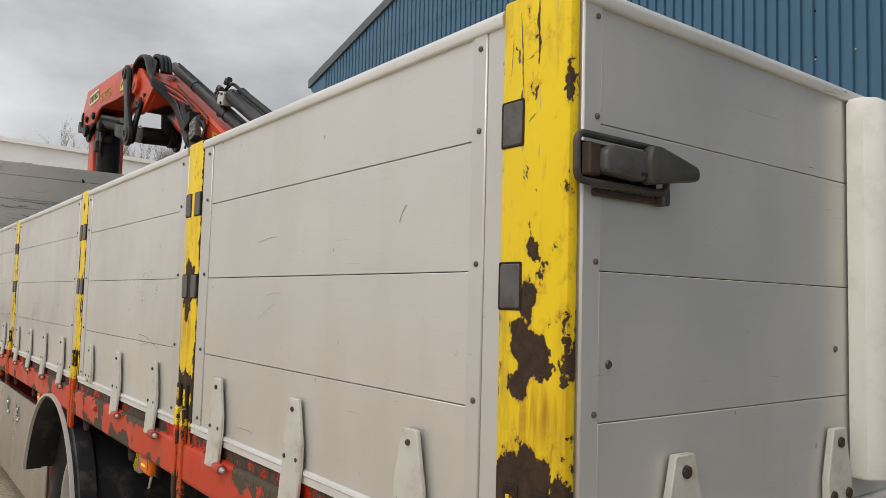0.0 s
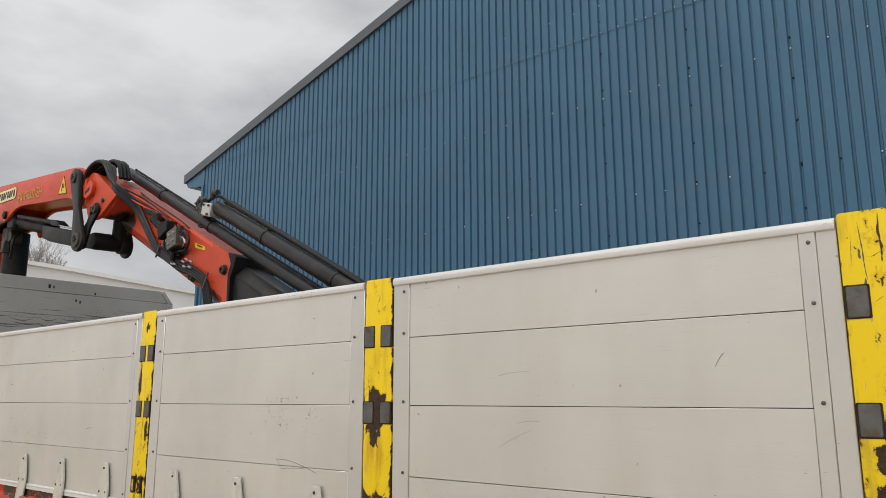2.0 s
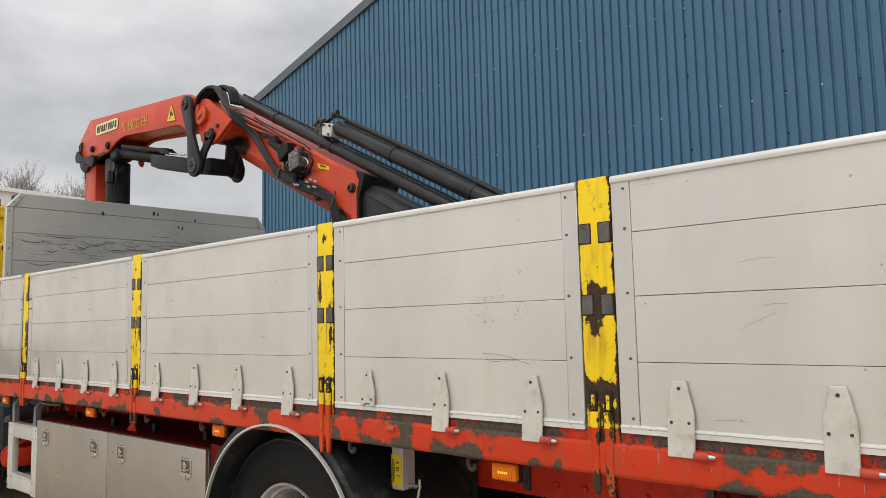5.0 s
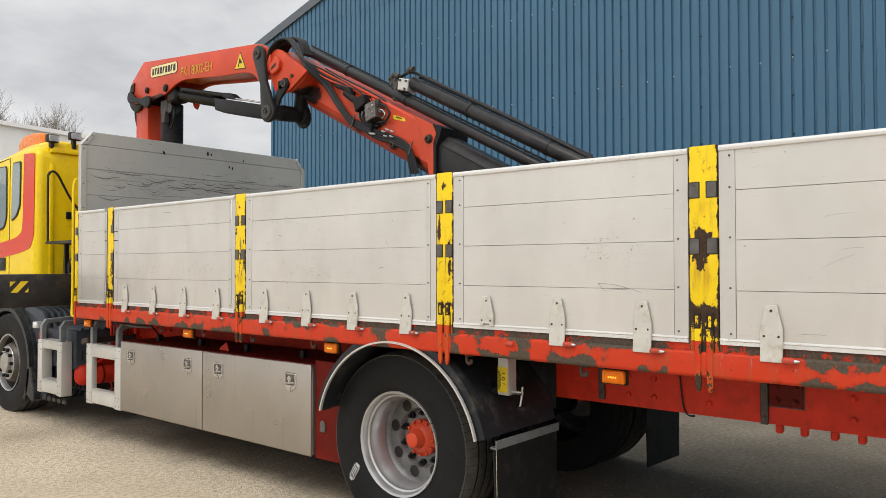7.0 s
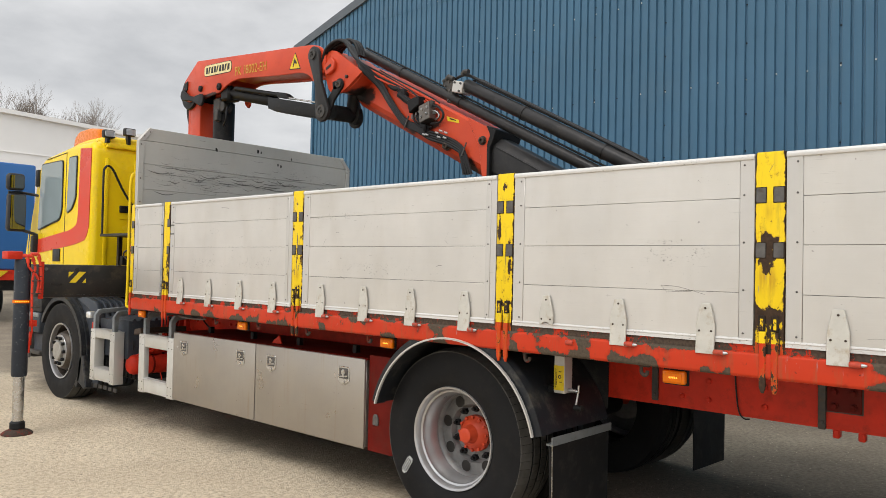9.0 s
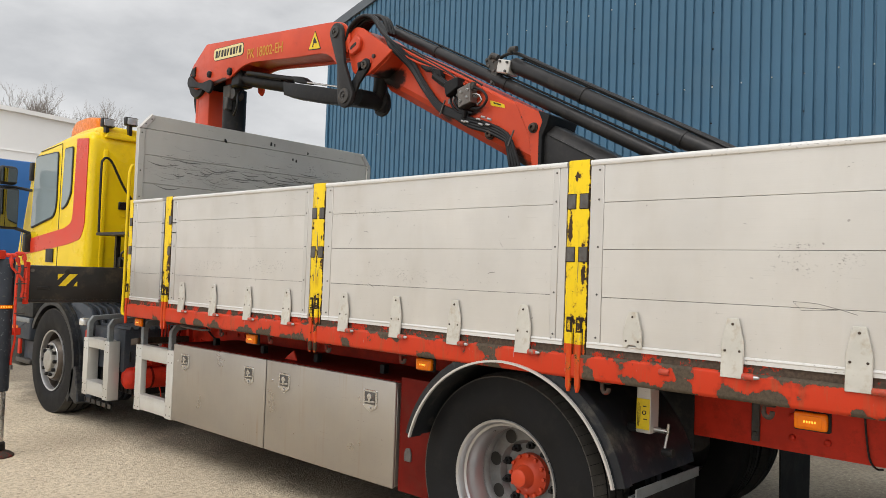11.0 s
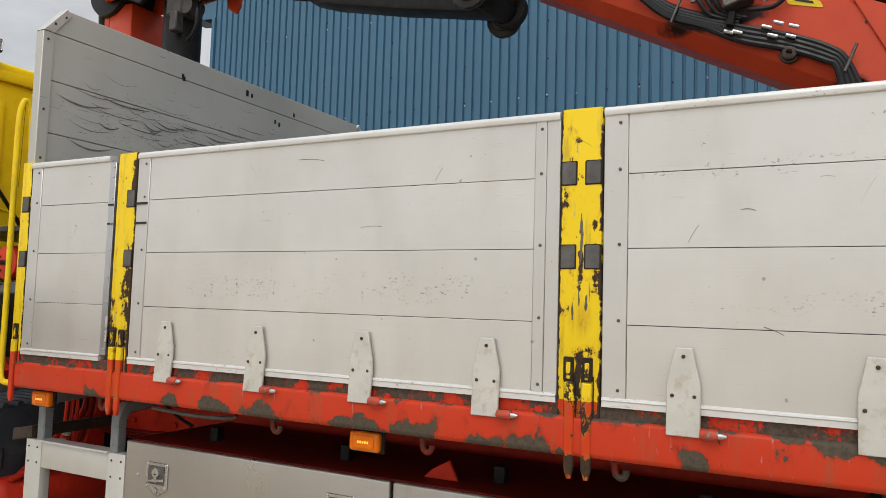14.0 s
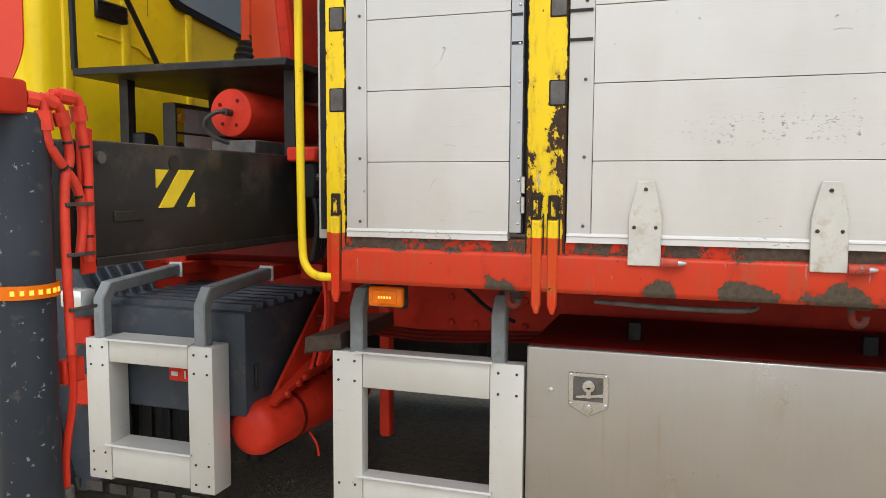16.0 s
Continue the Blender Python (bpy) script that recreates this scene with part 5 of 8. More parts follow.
cyl(b, (0.55, RWY, RWZ), (2.05, RWY, RWZ), 0.09, 16)
lathe(b, [(-0.2, 0.10), (-0.12, 0.22), (0.12, 0.22), (0.2, 0.10)], (1.30, RWY, RWZ), "x", 24)
part("axle", b, CRANE_BLACK, truck)


def front_wheel(x, y, z, s):
    b = B()
    tyre(b, (x + s * 0.14, y, z))
    w = part("front_wheel", b, RUBBER, truck, "dusty black front tyre on a steel rim with nut ring")
    tread_blocks((x + s * 0.14, y, z), w)
    b = B()
    lathe(b, [(s * 0.0, 0.290), (s * -0.004, 0.304), (s * 0.008, 0.306), (s * 0.018, 0.296), (s * 0.05, 0.294), (s * 0.05, 0.286), (s * 0.022, 0.284)], (x, y, z), "x", 64, closed=True)
    rim = part("rim", b, RIM, w, "bright steel rim lip")
    b = B()
    lathe(b, [(s * 0.050, 0.2935), (s * 0.26, 0.288), (s * 0.26, 0.276), (s * 0.11, 0.268), (s * 0.050, 0.278)], (x, y, z), "x", 48, closed=True)
    part("rim_well", b, RIM_FRONT, rim, "dull brown rim well")
    b = B()
    lathe(b, [(s * 0.125, 0.268), (s * 0.115, 0.245), (s * 0.050, 0.212), (s * 0.012, 0.196), (s * 0.004, 0.188), (s * -0.006, 0.176), (s * -0.006, 0.09), (s * 0.010, 0.09), (s * 0.010, 0.17), (s * 0.060, 0.200), (s * 0.130, 0.240), (s * 0.140, 0.268)], (x, y, z), "x", 48, closed=True)
    part("wheel_disc", b, RIM_FRONT, rim, "brownish convex wheel disc")
    b = B()
    lathe(b, [(s * -0.004, 0.178), (s * -0.010, 0.175), (s * -0.011, 0.115), (s * -0.006, 0.112)], (x, y, z), "x", 48)
    part("nut_ring", b, RIM, rim, "silver ring under the wheel nuts")
    b = B()
    lathe(b, [(s * 0.0, 0.106), (s * -0.036, 0.102), (s * -0.044, 0.094), (s * -0.046, 0.01)], (x, y, z), "x", 32)
    part("hub_cap", b, HUB_BEIGE, w, "plain beige-grey hub cap")
    for k in range(10):
        a = 2 * math.pi * k / 10
        q = B()
        lathe(q, [(0.004, 0.020), (s * -0.030, 0.019), (s * -0.034, 0.010)], (x - s * 0.008, y + 0.143 * math.cos(a), z + 0.143 * math.sin(a)), "x", 6)
        part("wheel_nut", q, CRANE_BLACK, w)
        a += 0.31
        q = B()
        lathe(q, [(s * -0.006, 0.024), (s * -0.004, 0.01), (s * 0.0, 0.002)], (x + s * 0.082, y + 0.228 * math.cos(a), z + 0.228 * math.sin(a)), "x", 14)
        part("hand_hole", q, CRANE_BLACK, rim)
    return w


FWY, FWZ = 9.09, 0.515
front_wheel(0.150, FWY, FWZ, 1)
front_wheel(2.47, FWY, FWZ, -1)
b = B()
box(b, 0.4, 2.2, FWY - 0.06, FWY + 0.06, 0.42, 0.54, 0.01)
part("front_axle", b, CRANE_BLACK, truck)


def arc_band(b, cy, cz, r0, r1, a0, a1, x0, x1, n=28):
    """A curved band between two radii and two sides, from angle a0 to a1 (degrees, 0 = +y)."""
    rows = []
    for i in range(n + 1):
        a = radians(a0 + (a1 - a0) * i / n)
        rows.append([b.verts.new((x, cy + r * math.cos(a), cz + r * math.sin(a))) for x, r in ((x0, r0), (x1, r0), (x1, r1), (x0, r1))])
    for p, q in zip(rows, rows[1:]):
        for k in range(4):
            b.faces.new((p[k], p[(k + 1) % 4], q[(k + 1) % 4], q[k]))
    b.faces.new(rows[0])
    b.faces.new(rows[-1][::-1])


# rear mudguards, with a pale lip on the near one
GY, GZ = 3.243, 0.500
for x0, x1, lip in ((0.061, 0.72, True), (1.90, 2.56, False)):
    b = B()
    if lip:
        arc_band(b, GY, GZ, 0.610, 0.622, 15.5, 166, -0.013, 0.060, 36)
    arc_band(b, GY, GZ, 0.624, 0.638, 15.5, 166, x0, x1, 36)
    fd = part("rear_mudguard", b, FENDER, truck, "dark plastic rear mudguard with a pale lip")
    if lip:
        b = B()
        arc_band(b, GY, GZ, 0.611, 0.621, 15.5, 166, -0.030, -0.014, 44)
        part("mudguard_lip", b, ALU_TRIM, fd, "pale worn lip")
        b = B()
        arc_band(b, GY, GZ, 0.623, 0.664, 15.5, 166, -0.004, 0.060, 40)
        part("mudguard_roll", b, FENDER, fd)
# black sheets added for the shade on the chassis behind the wheels
for x0 in (0.772, 1.852):
    b = B()
    prism(b, [(2.655, 0.70), (2.655, 1.07), (3.98, 1.07), (3.98, 0.70)], "x", x0, x0 + 0.008)
    part("splash_panel", b, BLACK_PLASTIC, truck, "added black panel that stands for shade behind the wheel")
for x0, x1 in ((0.10, 0.72), (1.92, 2.50)):
    b = B()
    prism(b, [(x0, 0.60), (x0 + 0.02, 0.12), (x1 - 0.01, 0.10), (x1, 0.60)], "y", 2.615, 2.625, 0.002)
    fl = part("mudflap", b, FLAP, truck, "black rubber mudflap")
    b = B()
    prism(b, [(2.60, 0.59), (2.60, 0.635), (2.607, 0.635), (2.607, 0.60), (2.64, 0.60), (2.64, 0.59)], "x", x0, x1)
    part("flap_bar", b, GREY_TUBE, fl, "dusty grey angle bar")
b = B()
cyl(b, (0.097, 2.60, 0.60), (0.107, 2.60, 0.10), 0.0022, 6)
part("flap_wire", b, STEEL, truck)
# stowed landing winch with a label and crank
b = B()
box(b, 0.205, 0.285, 2.600, 2.668, 0.855, 1.085, 0.004)
wi = part("winch_post", b, ALU_TRIM, truck, "grey square winch post with a yellow label")
b = B()
box(b, 0.2015, 0.2048, 2.603, 2.665, 0.872, 1.005)
part("winch_label", b, DECAL_YELLOW, wi, "yellow warning label")
b = B()
for k, (za, zb) in enumerate(((0.885, 0.99), (0.885, 0.985), (0.90, 0.97))):
    box(b, 0.2000, 0.2014, 2.657 - k * 0.0055, 2.659 - k * 0.0055, za, zb)
lathe(b, [(0.0, 0.010), (-0.0016, 0.010), (-0.0016, 0.006), (0.0, 0.006)], (0.2015, 2.628, 0.945), "x", 14, closed=True)
box(b, 0.2000, 0.2014, 2.615, 2.632, 0.915, 0.919)
box(b, 0.2000, 0.2014, 2.618, 2.634, 0.970, 0.975)
part("label_print", b, INK, wi)
b = B()
tube(b, [(0.245, 2.60, 0.872), (0.245, 2.535, 0.872)], 0.011, 10)
tube(b, [(0.245, 2.535, 0.905), (0.245, 2.537, 0.87), (0.235, 2.545, 0.80)], 0.006, 8)
part("crank", b, STEEL, wi, "bright steel crank handle")
b = B()
cyl(b, (0.235, 2.552, 0.785), (0.235, 2.505, 0.785), 0.018, 12)
part("crank_knob", b, CRANE_BLACK, wi)
b = B()
box(b, 0.22, 0.27, 2.668, 2.72, 0.85, 0.89, 0.006)
part("winch_stub", b, CRANE_BLACK, wi)

# stainless tool boxes
TB = ((5.362, 6.605), (4.105, 5.350))
for n, (y0, y1) in enumerate(TB):
    b = B()
    box(b, 0.150, 0.68, y0 + 0.005, y1 - 0.005, 0.315, 0.895, 0.004)
    tb = part("tool_box", b, STAINLESS, truck, "brushed stainless steel tool box with two latches")
    b = B()
    box(b, 0.128, 0.149, y0, y1, 0.308, 0.903, 0.009, 3)
    part("tool_box_door", b, STAINLESS, tb)
    for yy in ((6.42, 5.552) if n == 0 else (5.142, 4.308)):
        q = B()
        prism(q, fillet([(yy - 0.058, 0.835), (yy + 0.058, 0.835), (yy + 0.058, 0.735), (yy, 0.705), (yy - 0.058, 0.735)], 0.008), "x", 0.1225, 0.1285, 0.002)
        lp = part("box_latch", q, STEEL, tb, "chromed paddle latch")
        q = B()
        box(q, 0.1195, 0.1226, yy - 0.043, yy + 0.043, 0.752, 0.823, 0.001)
        part("latch_recess", q, PLATE, lp)
        q = B()
        lathe(q, [(0.0, 0.020), (-0.006, 0.018), (-0.007, 0.008)], (0.1195, yy - 0.002, 0.797), "x", 14)
        box(q, 0.1125, 0.1195, yy - 0.009, yy + 0.005, 0.762, 0.795, 0.001)
        prism(q, [(yy - 0.045, 0.768), (yy + 0.035, 0.760), (yy + 0.035, 0.768), (yy - 0.045, 0.778)], "x", 0.114, 0.1195, 0.001)
        lathe(q, [(0.0, 0.014), (-0.006, 0.012), (-0.007, 0.004)], (0.1225, yy, 0.728), "x", 14)
        part("latch_handle", q, STEEL, lp)
        for dy, dz in ((-0.05, 0.827), (0.05, 0.827), (-0.05, 0.742), (0.05, 0.742)):
            q = B()
            rivet(q, (0.1225, yy + dy, dz), 0.005)
            part("rivet", q, STEEL, lp)
    q = B()
    rivet(q, (0.128, y1 - 0.075, 0.775), 0.008)
    part("door_stud", q, STEEL, tb)
    for yy in (y1 - 0.30, y0 + 0.30):
        q = B()
        box(q, 0.30, 0.34, yy - 0.02, yy + 0.02, 0.895, 0.96, 0.003)
        part("box_bracket", q, CRANE_BLACK, tb)
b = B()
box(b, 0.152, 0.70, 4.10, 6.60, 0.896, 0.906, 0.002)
part("box_top_plate", b, RED_SHADED, truck, "red plate over the tool boxes")
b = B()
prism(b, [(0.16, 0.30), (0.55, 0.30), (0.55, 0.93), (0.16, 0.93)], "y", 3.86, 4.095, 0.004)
rb = part("red_end_box", b, RED_SHADED, truck, "red painted steel bracket box")
b = B()
prism(b, fillet([(3.99, 0.475), (4.04, 0.475), (4.04, 0.525), (4.028, 0.548), (4.002, 0.548), (3.99, 0.525)], 0.008), "x", 0.148, 0.161, 0.003)
part("socket_cover", b, PLATE, rb, "grey socket cover")
b = B()
prism(b, [(5.165, 0.907), (5.295, 0.907), (5.265, 0.935), (5.200, 0.972)], "x", 0.232, 0.245, 0.003)
part("gusset", b, RED_CLEAN, truck)
b = B()
tube(b, smooth_path([(0.07, 6.40, 1.055), (0.05, 6.20, 1.05), (0.05, 6.02, 1.052), (0.07, 5.98, 1.06)], 3), 0.0075, 8)
part("rail_rod", b, PLATE, truck, "dull steel rod under the rail")


def square_tube(bm, pts, h):
    """A square tube in the plane of an upright arm, mitred at its bends."""
    pts = [Vector(p) for p in pts]
    rings = []
    for i, p in enumerate(pts):
        d0 = (p - pts[i - 1]).normalized() if i else (pts[1] - p).normalized()
        d1 = (pts[i + 1] - p).normalized() if i < len(pts) - 1 else d0
        d = (d0 + d1).normalized()
        up = Vector((-d.z, 0, d.x)) / max(0.5, d.dot(d1))
        rings.append([bm.verts.new(p + up * (h * a) + Vector((0, h * c, 0))) for a, c in ((-1, -0.8), (-0.8, -1), (0.8, -1), (1, -0.8), (1, 0.8), (0.8, 1), (-0.8, 1), (-1, 0.8))])
    for a, c in zip(rings, rings[1:]):
        for k in range(8):
            bm.faces.new((a[k], a[(k + 1) % 8], c[(k + 1) % 8], c[k]))
    bm.faces.new(rings[0][::-1])
    bm.faces.new(rings[-1])


def step_frame(y0, y1, z0, z1, x, side, arms, deep=0.050, top=0.115):
    """An aluminium frame of four boards on bent grey arms; the middle is open."""
    w = side
    fr = None
    for k, (a, c, lo, hi, px) in enumerate(((y0, y0 + w, z0, z1, 0.0), (y1 - w, y1, z0, z1, 0.0), (y0 + w + 0.001, y1 - w - 0.001, z1 - top, z1 - 0.004, 0.002), (y0 + w + 0.001, y1 - w - 0.001, z0 + 0.01, z0 + 0.125, 0.002))):
        b = B()
        box(b, x + px, x + deep, a, c, lo, hi, 0.004, 2)
        if fr is None:
            fr = part("step_frame", b, STEP_ALU, truck, "riveted pale aluminium step frame")
        else:
            part("step_board", b, STEP_ALU, fr)
    for a in (y0 + 0.022, y0 + w - 0.026, y1 - 0.022, y1 - w + 0.026):
        for z in (z0 + 0.03, z0 + 0.10, z1 - 0.03, z1 - 0.095):
            q = B()
            rivet(q, (x, a, z), 0.0045)
            part("rivet", q, BOLT, fr)
    for z in (z0 + 0.130, z1 - 0.002):
        q = B()
        prism(q, [(x - 0.012, z), (x + deep, z + 0.002), (x + deep, z + 0.008), (x - 0.010, z + 0.007)], "y", y0 + w - 0.01, y1 - w + 0.02)
        part("tread_plate", q, ALU_TRIM, fr, "scuffed tread plate")
    for a in arms:
        q = B()
        square_tube(q, [(x + 0.030, a, z1 - 0.05), (x + 0.030, a, z1 + 0.135), (x + 0.062, a, z1 + 0.178), (x + 0.46, a, z1 + 0.205)], 0.0225)
        part("step_arm", q, GREY_TUBE, fr, "bent grey tube arm")
        q = B()
        box(q, x + 0.44, x + 0.449, a - 0.030, a + 0.030, z1 + 0.174, z1 + 0.234, 0.002)
        part("socket_rim", q, PANEL_GREY, fr)
        q = B()
        box(q, x + 0.45, x + 0.86, a - 0.027, a + 0.027, z1 + 0.178, z1 + 0.232, 0.004)
        part("arm_socket", q, RED_CLEAN, fr, "red square tube that holds the arm")
    return fr


step_frame(7.680, 8.214, 0.305, 0.822, 0.098, 0.100, (7.735, 8.160), 0.10, 0.082)
step_frame(6.612, 7.246, 0.30, 0.840, 0.132, 0.105, (6.695, 7.165))

# battery box, air tank and pipework behind the steps
b = B()
box(b, 0.205, 0.98, 7.618, 8.240, 0.552, 0.926, 0.014, 2)
bx = part("battery_box", b, BOX_GREY, truck, "slate grey battery box with a ribbed lid")
b = B()
n = 10
prof = []
for k in range(n):
    a = 0.212 + 0.76 * k / n
    prof += [(a, 0.925), (a + 0.040, 0.925), (a + 0.047, 0.948), (a + 0.069, 0.948)]
prof += [(0.972, 0.925), (0.972, 0.895), (0.212, 0.895)]
prism(b, prof, "y", 7.625, 8.235)
part("ribbed_lid", b, BOX_GREY, bx)
b = B()
box(b, 0.2000, 0.2055, 7.850, 7.935, 0.665, 0.715)
part("battery_label", b, RED_CLEAN, bx, "small red label")
b = B()
box(b, 0.1980, 0.1999, 7.898, 7.925, 0.683, 0.698)
part("label_print", b, PANEL_GREY, bx)
b = B()
box(b, 0.1980, 0.1999, 7.863, 7.870, 0.675, 0.704)
part("label_print", b, PANEL_GREY, bx)
b = B()
box(b, 0.25, 0.265, 7.603, 7.617, 0.64, 0.735, 0.004)
part("box_clip", b, BLACK_PLASTIC, bx)
b = B()
box(b, 0.34, 0.90, 7.66, 8.20, 0.33, 0.545, 0.01)
part("box_tray", b, BLACK_PLASTIC, bx)
for k in range(6):
    b = B()
    box(b, 0.325, 0.345, 7.70 + k * 0.085, 7.74 + k * 0.085, 0.34, 0.54, 0.004)
    part("tray_rib", b, BLACK_PLASTIC, bx)
b = B()
tube(b, [(0.205, 7.622, 0.500), (0.212, 7.622, 0.500), (0.232, 7.620, 0.500), (0.262, 7.618, 0.500), (0.95, 7.56, 0.500), (1.0, 7.555, 0.500)], [0.030, 0.062, 0.088, 0.098, 0.098, 0.07], 32)
at = part("air_tank", b, RED_CLEAN, truck, "red painted air tank")
for x in (0.42, 0.8):
    b = B()
    arc_band(b, 7.623 - (x - 0.2) * 0.085, 0.500, 0.0985, 0.102, 0, 359, x, x + 0.02, 24)
    part("tank_band", b, RED_SHADED, at)
b = B()
tube(b, smooth_path([(0.50, 7.53, 0.42), (0.50, 7.50, 0.38), (0.50, 7.49, 0.33)], 3), 0.005, 6)
part("drain_cord", b, RED_CLEAN, at)
for x in (0.36, 0.55, 0.70):
    b = B()
    lathe(b, [(0.0, 0.016), (0.012, 0.015), (0.018, 0.008)], (x, 7.60 - 0.03, 0.590), "z", 8)
    part("tank_fitting", b, RED_SHADED, at)
b = B()
prism(b, [(0.29, 0.585), (0.75, 0.965), (0.80, 0.965), (0.80, 0.61), (0.55, 0.60)], "y", 7.575, 7.590, 0.003)
bp_ = part("bracket_plate", b, RED_CLEAN, truck, "red steel bracket plate over the air tank")
b = B()
prism(b, [(0.26, 0.600), (0.27, 0.585), (0.60, 0.665), (0.60, 0.69), (0.55, 0.68)], "y", 7.535, 7.574, 0.003)
part("bracket_foot", b, RED_CLEAN, bp_)
for x, z in ((0.34, 0.62), (0.47, 0.652), (0.42, 0.64)):
    b = B()
    lathe(b, [(0.0, 0.014), (-0.012, 0.013), (-0.014, 0.006)], (x, 7.535, z - 0.008), "y", 8)
    part("bolt", b, RED_CLEAN, bp_)
for k in range(5):
    b = B()
    tube(b, smooth_path([(0.62 + 0.018 * k, 7.53, 1.02 - 0.01 * k), (0.60 + 0.02 * k, 7.50, 0.90), (0.50 + 0.03 * k, 7.49, 0.78 - 0.01 * k), (0.46 + 0.03 * k, 7.50, 0.68)], 4), 0.007, 6)
    part("brake_pipe", b, RED_SHADED if k % 2 else RED_CLEAN, bp_)
b = B()
box(b, 0.600, 0.645, 7.235, 7.280, 0.40, 1.03, 0.006)
part("stay_post", b, RED_CLEAN, truck, "red upright stay")
b = B()
prism(b, [(7.215, 0.845), (7.35, 0.82), (7.345, 0.875), (7.22, 0.895)], "x", 0.13, 0.60, 0.006)
part("exhaust_shield", b, BOLT, truck, "rusty brown steel channel")
b = B()
for k in range(3):
    tube(b, smooth_path([(0.60, 7.55, 0.86 - k * 0.015), (0.58, 7.1, 0.83 - k * 0.015), (0.60, 6.6, 0.85 - k * 0.015), (0.62, 5.6, 0.86 - k * 0.015)], 4), 0.008, 6)
part("brake_pipe", b, RED_SHADED, truck)
b = B()
tube(b, smooth_path([(0.62, 6.75, 0.88), (0.60, 6.85, 0.93), (0.58, 6.95, 1.02)], 4), 0.008, 6)
part("cable", b, HOSE, truck)
for y in (7.30, 7.55, 8.2):
    b = B()
    box(b, 0.66 if y > 7.4 else 0.40, 2.3, y, y + 0.10, 0.99, 1.12, 0.005)
    part("crane_subframe_beam", b, RED_CLEAN, truck)
b = B()
box(b, 0.74, 0.84, 7.3, 8.4, 1.02, 1.16, 0.005)
part("crane_subframe_rail", b, RED_CLEAN, truck)
b = B()
for k in range(3):
    tube(b, smooth_path([(0.46 + 0.03 * k, 7.44, 1.02), (0.455 + 0.03 * k, 7.43, 0.92), (0.45 + 0.03 * k, 7.44, 0.80), (0.46 + 0.03 * k, 7.47, 0.70)], 4), 0.009, 6)
part("red_pipe", b, RED_CLEAN, truck)
for k in range(3):
    b = B()
    tube(b, [(0.36 + k * 0.02, 7.335, 0.79 + 0.03 * k), (0.36 + k * 0.02, 7.30, 0.79 + 0.03 * k)], 0.011, 8)
    part("pipe_fitting", b, PANEL_GREY, truck)
# unseen tank, added on the far side to keep light from under the chassis
b = B()
prism(b, fillet([(1.95, 0.30), (2.50, 0.30), (2.50, 0.99), (1.95, 0.99)], 0.07, 5), "y", 4.15, 8.10, 0.01)
ft = part("fuel_tank", b, BLACK_PLASTIC, truck, "unseen dark tank added on the far side to block light")
for y in (4.6, 5.9, 7.2):
    b = B()
    prism(b, fillet([(1.944, 0.294), (2.506, 0.294), (2.506, 0.996), (1.944, 0.996)], 0.07, 5), "y", y, y + 0.05)
    part("tank_strap", b, CRANE_BLACK, ft)
# yellow grab rail on the front post
b = B()
tube(b, smooth_path([(0.0, 7.165, 1.098), (-0.005, 7.225, 1.100), (0.010, 7.270, 1.125), (0.022, 7.290, 1.19), (0.028, 7.297, 1.45), (0.028, 7.300, 1.95), (0.028, 7.300, 2.22), (0.036, 7.298, 2.31), (0.055, 7.295, 2.345), (0.076, 7.290, 2.31), (0.082, 7.285, 2.2), (0.082, 7.275, 2.0)], 5), 0.013, 10)
part("grab_rail", b, GRAB_PAINT, truck, "chipped yellow tubular grab rail")

# ---- cab ----
CX0, CX1 = 0.175, 2.435
CABY = 8.47
b = B()
# outline of the body from above, then side details are laid on it
side_prof = fillet([(CABY, 1.30), (CABY, 2.72), (CABY + 0.08, 2.80), (9.0, 2.80), (9.93, 2.70), (10.20, 1.95), (10.30, 1.25), (10.29, 1.30), (9.35, 1.30), (8.75, 1.30)], [0, 0.06, 0.08, 0.1, 0.2, 0.15, 0.05, 0.03, 0.1, 0.1], 4)
prism(b, side_prof, "x", CX0, CX1, 0.07, 4)
cab = part("cab", b, CAB_YELLOW, truck, "glossy yellow cab with a red side stripe", 30)


def on_side(pts, mat, name, proud=0.003, label="", r=0.0, back=0.002, bevel=0.0):
    q = B()
    prism(q, fillet(pts, r, 5) if r else pts, "x", CX0 - proud, CX0 + back, bevel)
    return part(name, q, mat, cab, label)


on_side([(8.515, 2.715), (8.785, 2.735), (8.805, 2.02), (8.825, 1.905), (8.985, 1.850), (10.10, 1.730), (10.12, 1.570), (8.90, 1.685), (8.60, 1.735), (8.525, 1.86)], CAB_RED, "red_stripe", 0.004, "wide red stripe that bends forward", [0.01, 0.01, 0.05, 0.06, 0.06, 0.01, 0.01, 0.1, 0.12, 0.06])
on_side([(9.84, 2.640), (9.225, 2.645), (9.215, 2.08), (9.28, 1.965), (9.905, 1.855)], BLACK_PLASTIC, "window_seal", 0.010, "black rubber window seal", [0.05, 0.05, 0.06, 0.05, 0.04])
on_side([(9.828, 2.628), (9.237, 2.633), (9.229, 2.085), (9.287, 1.980), (9.890, 1.872)], GLASS, "side_window", 0.014, "door window, sky reflection partly put into its pale colour", [0.05, 0.05, 0.06, 0.05, 0.04])
on_side([(9.062, 2.662), (8.848, 2.666), (8.858, 2.195), (8.952, 2.077), (9.094, 2.028)], BLACK_PLASTIC, "quarter_seal", 0.010, "", 0.04)
on_side([(9.050, 2.650), (8.862, 2.654), (8.872, 2.200), (8.965, 2.090), (9.078, 2.045)], GLASS, "quarter_window", 0.014, "narrow quarter window", 0.04)
q = B()
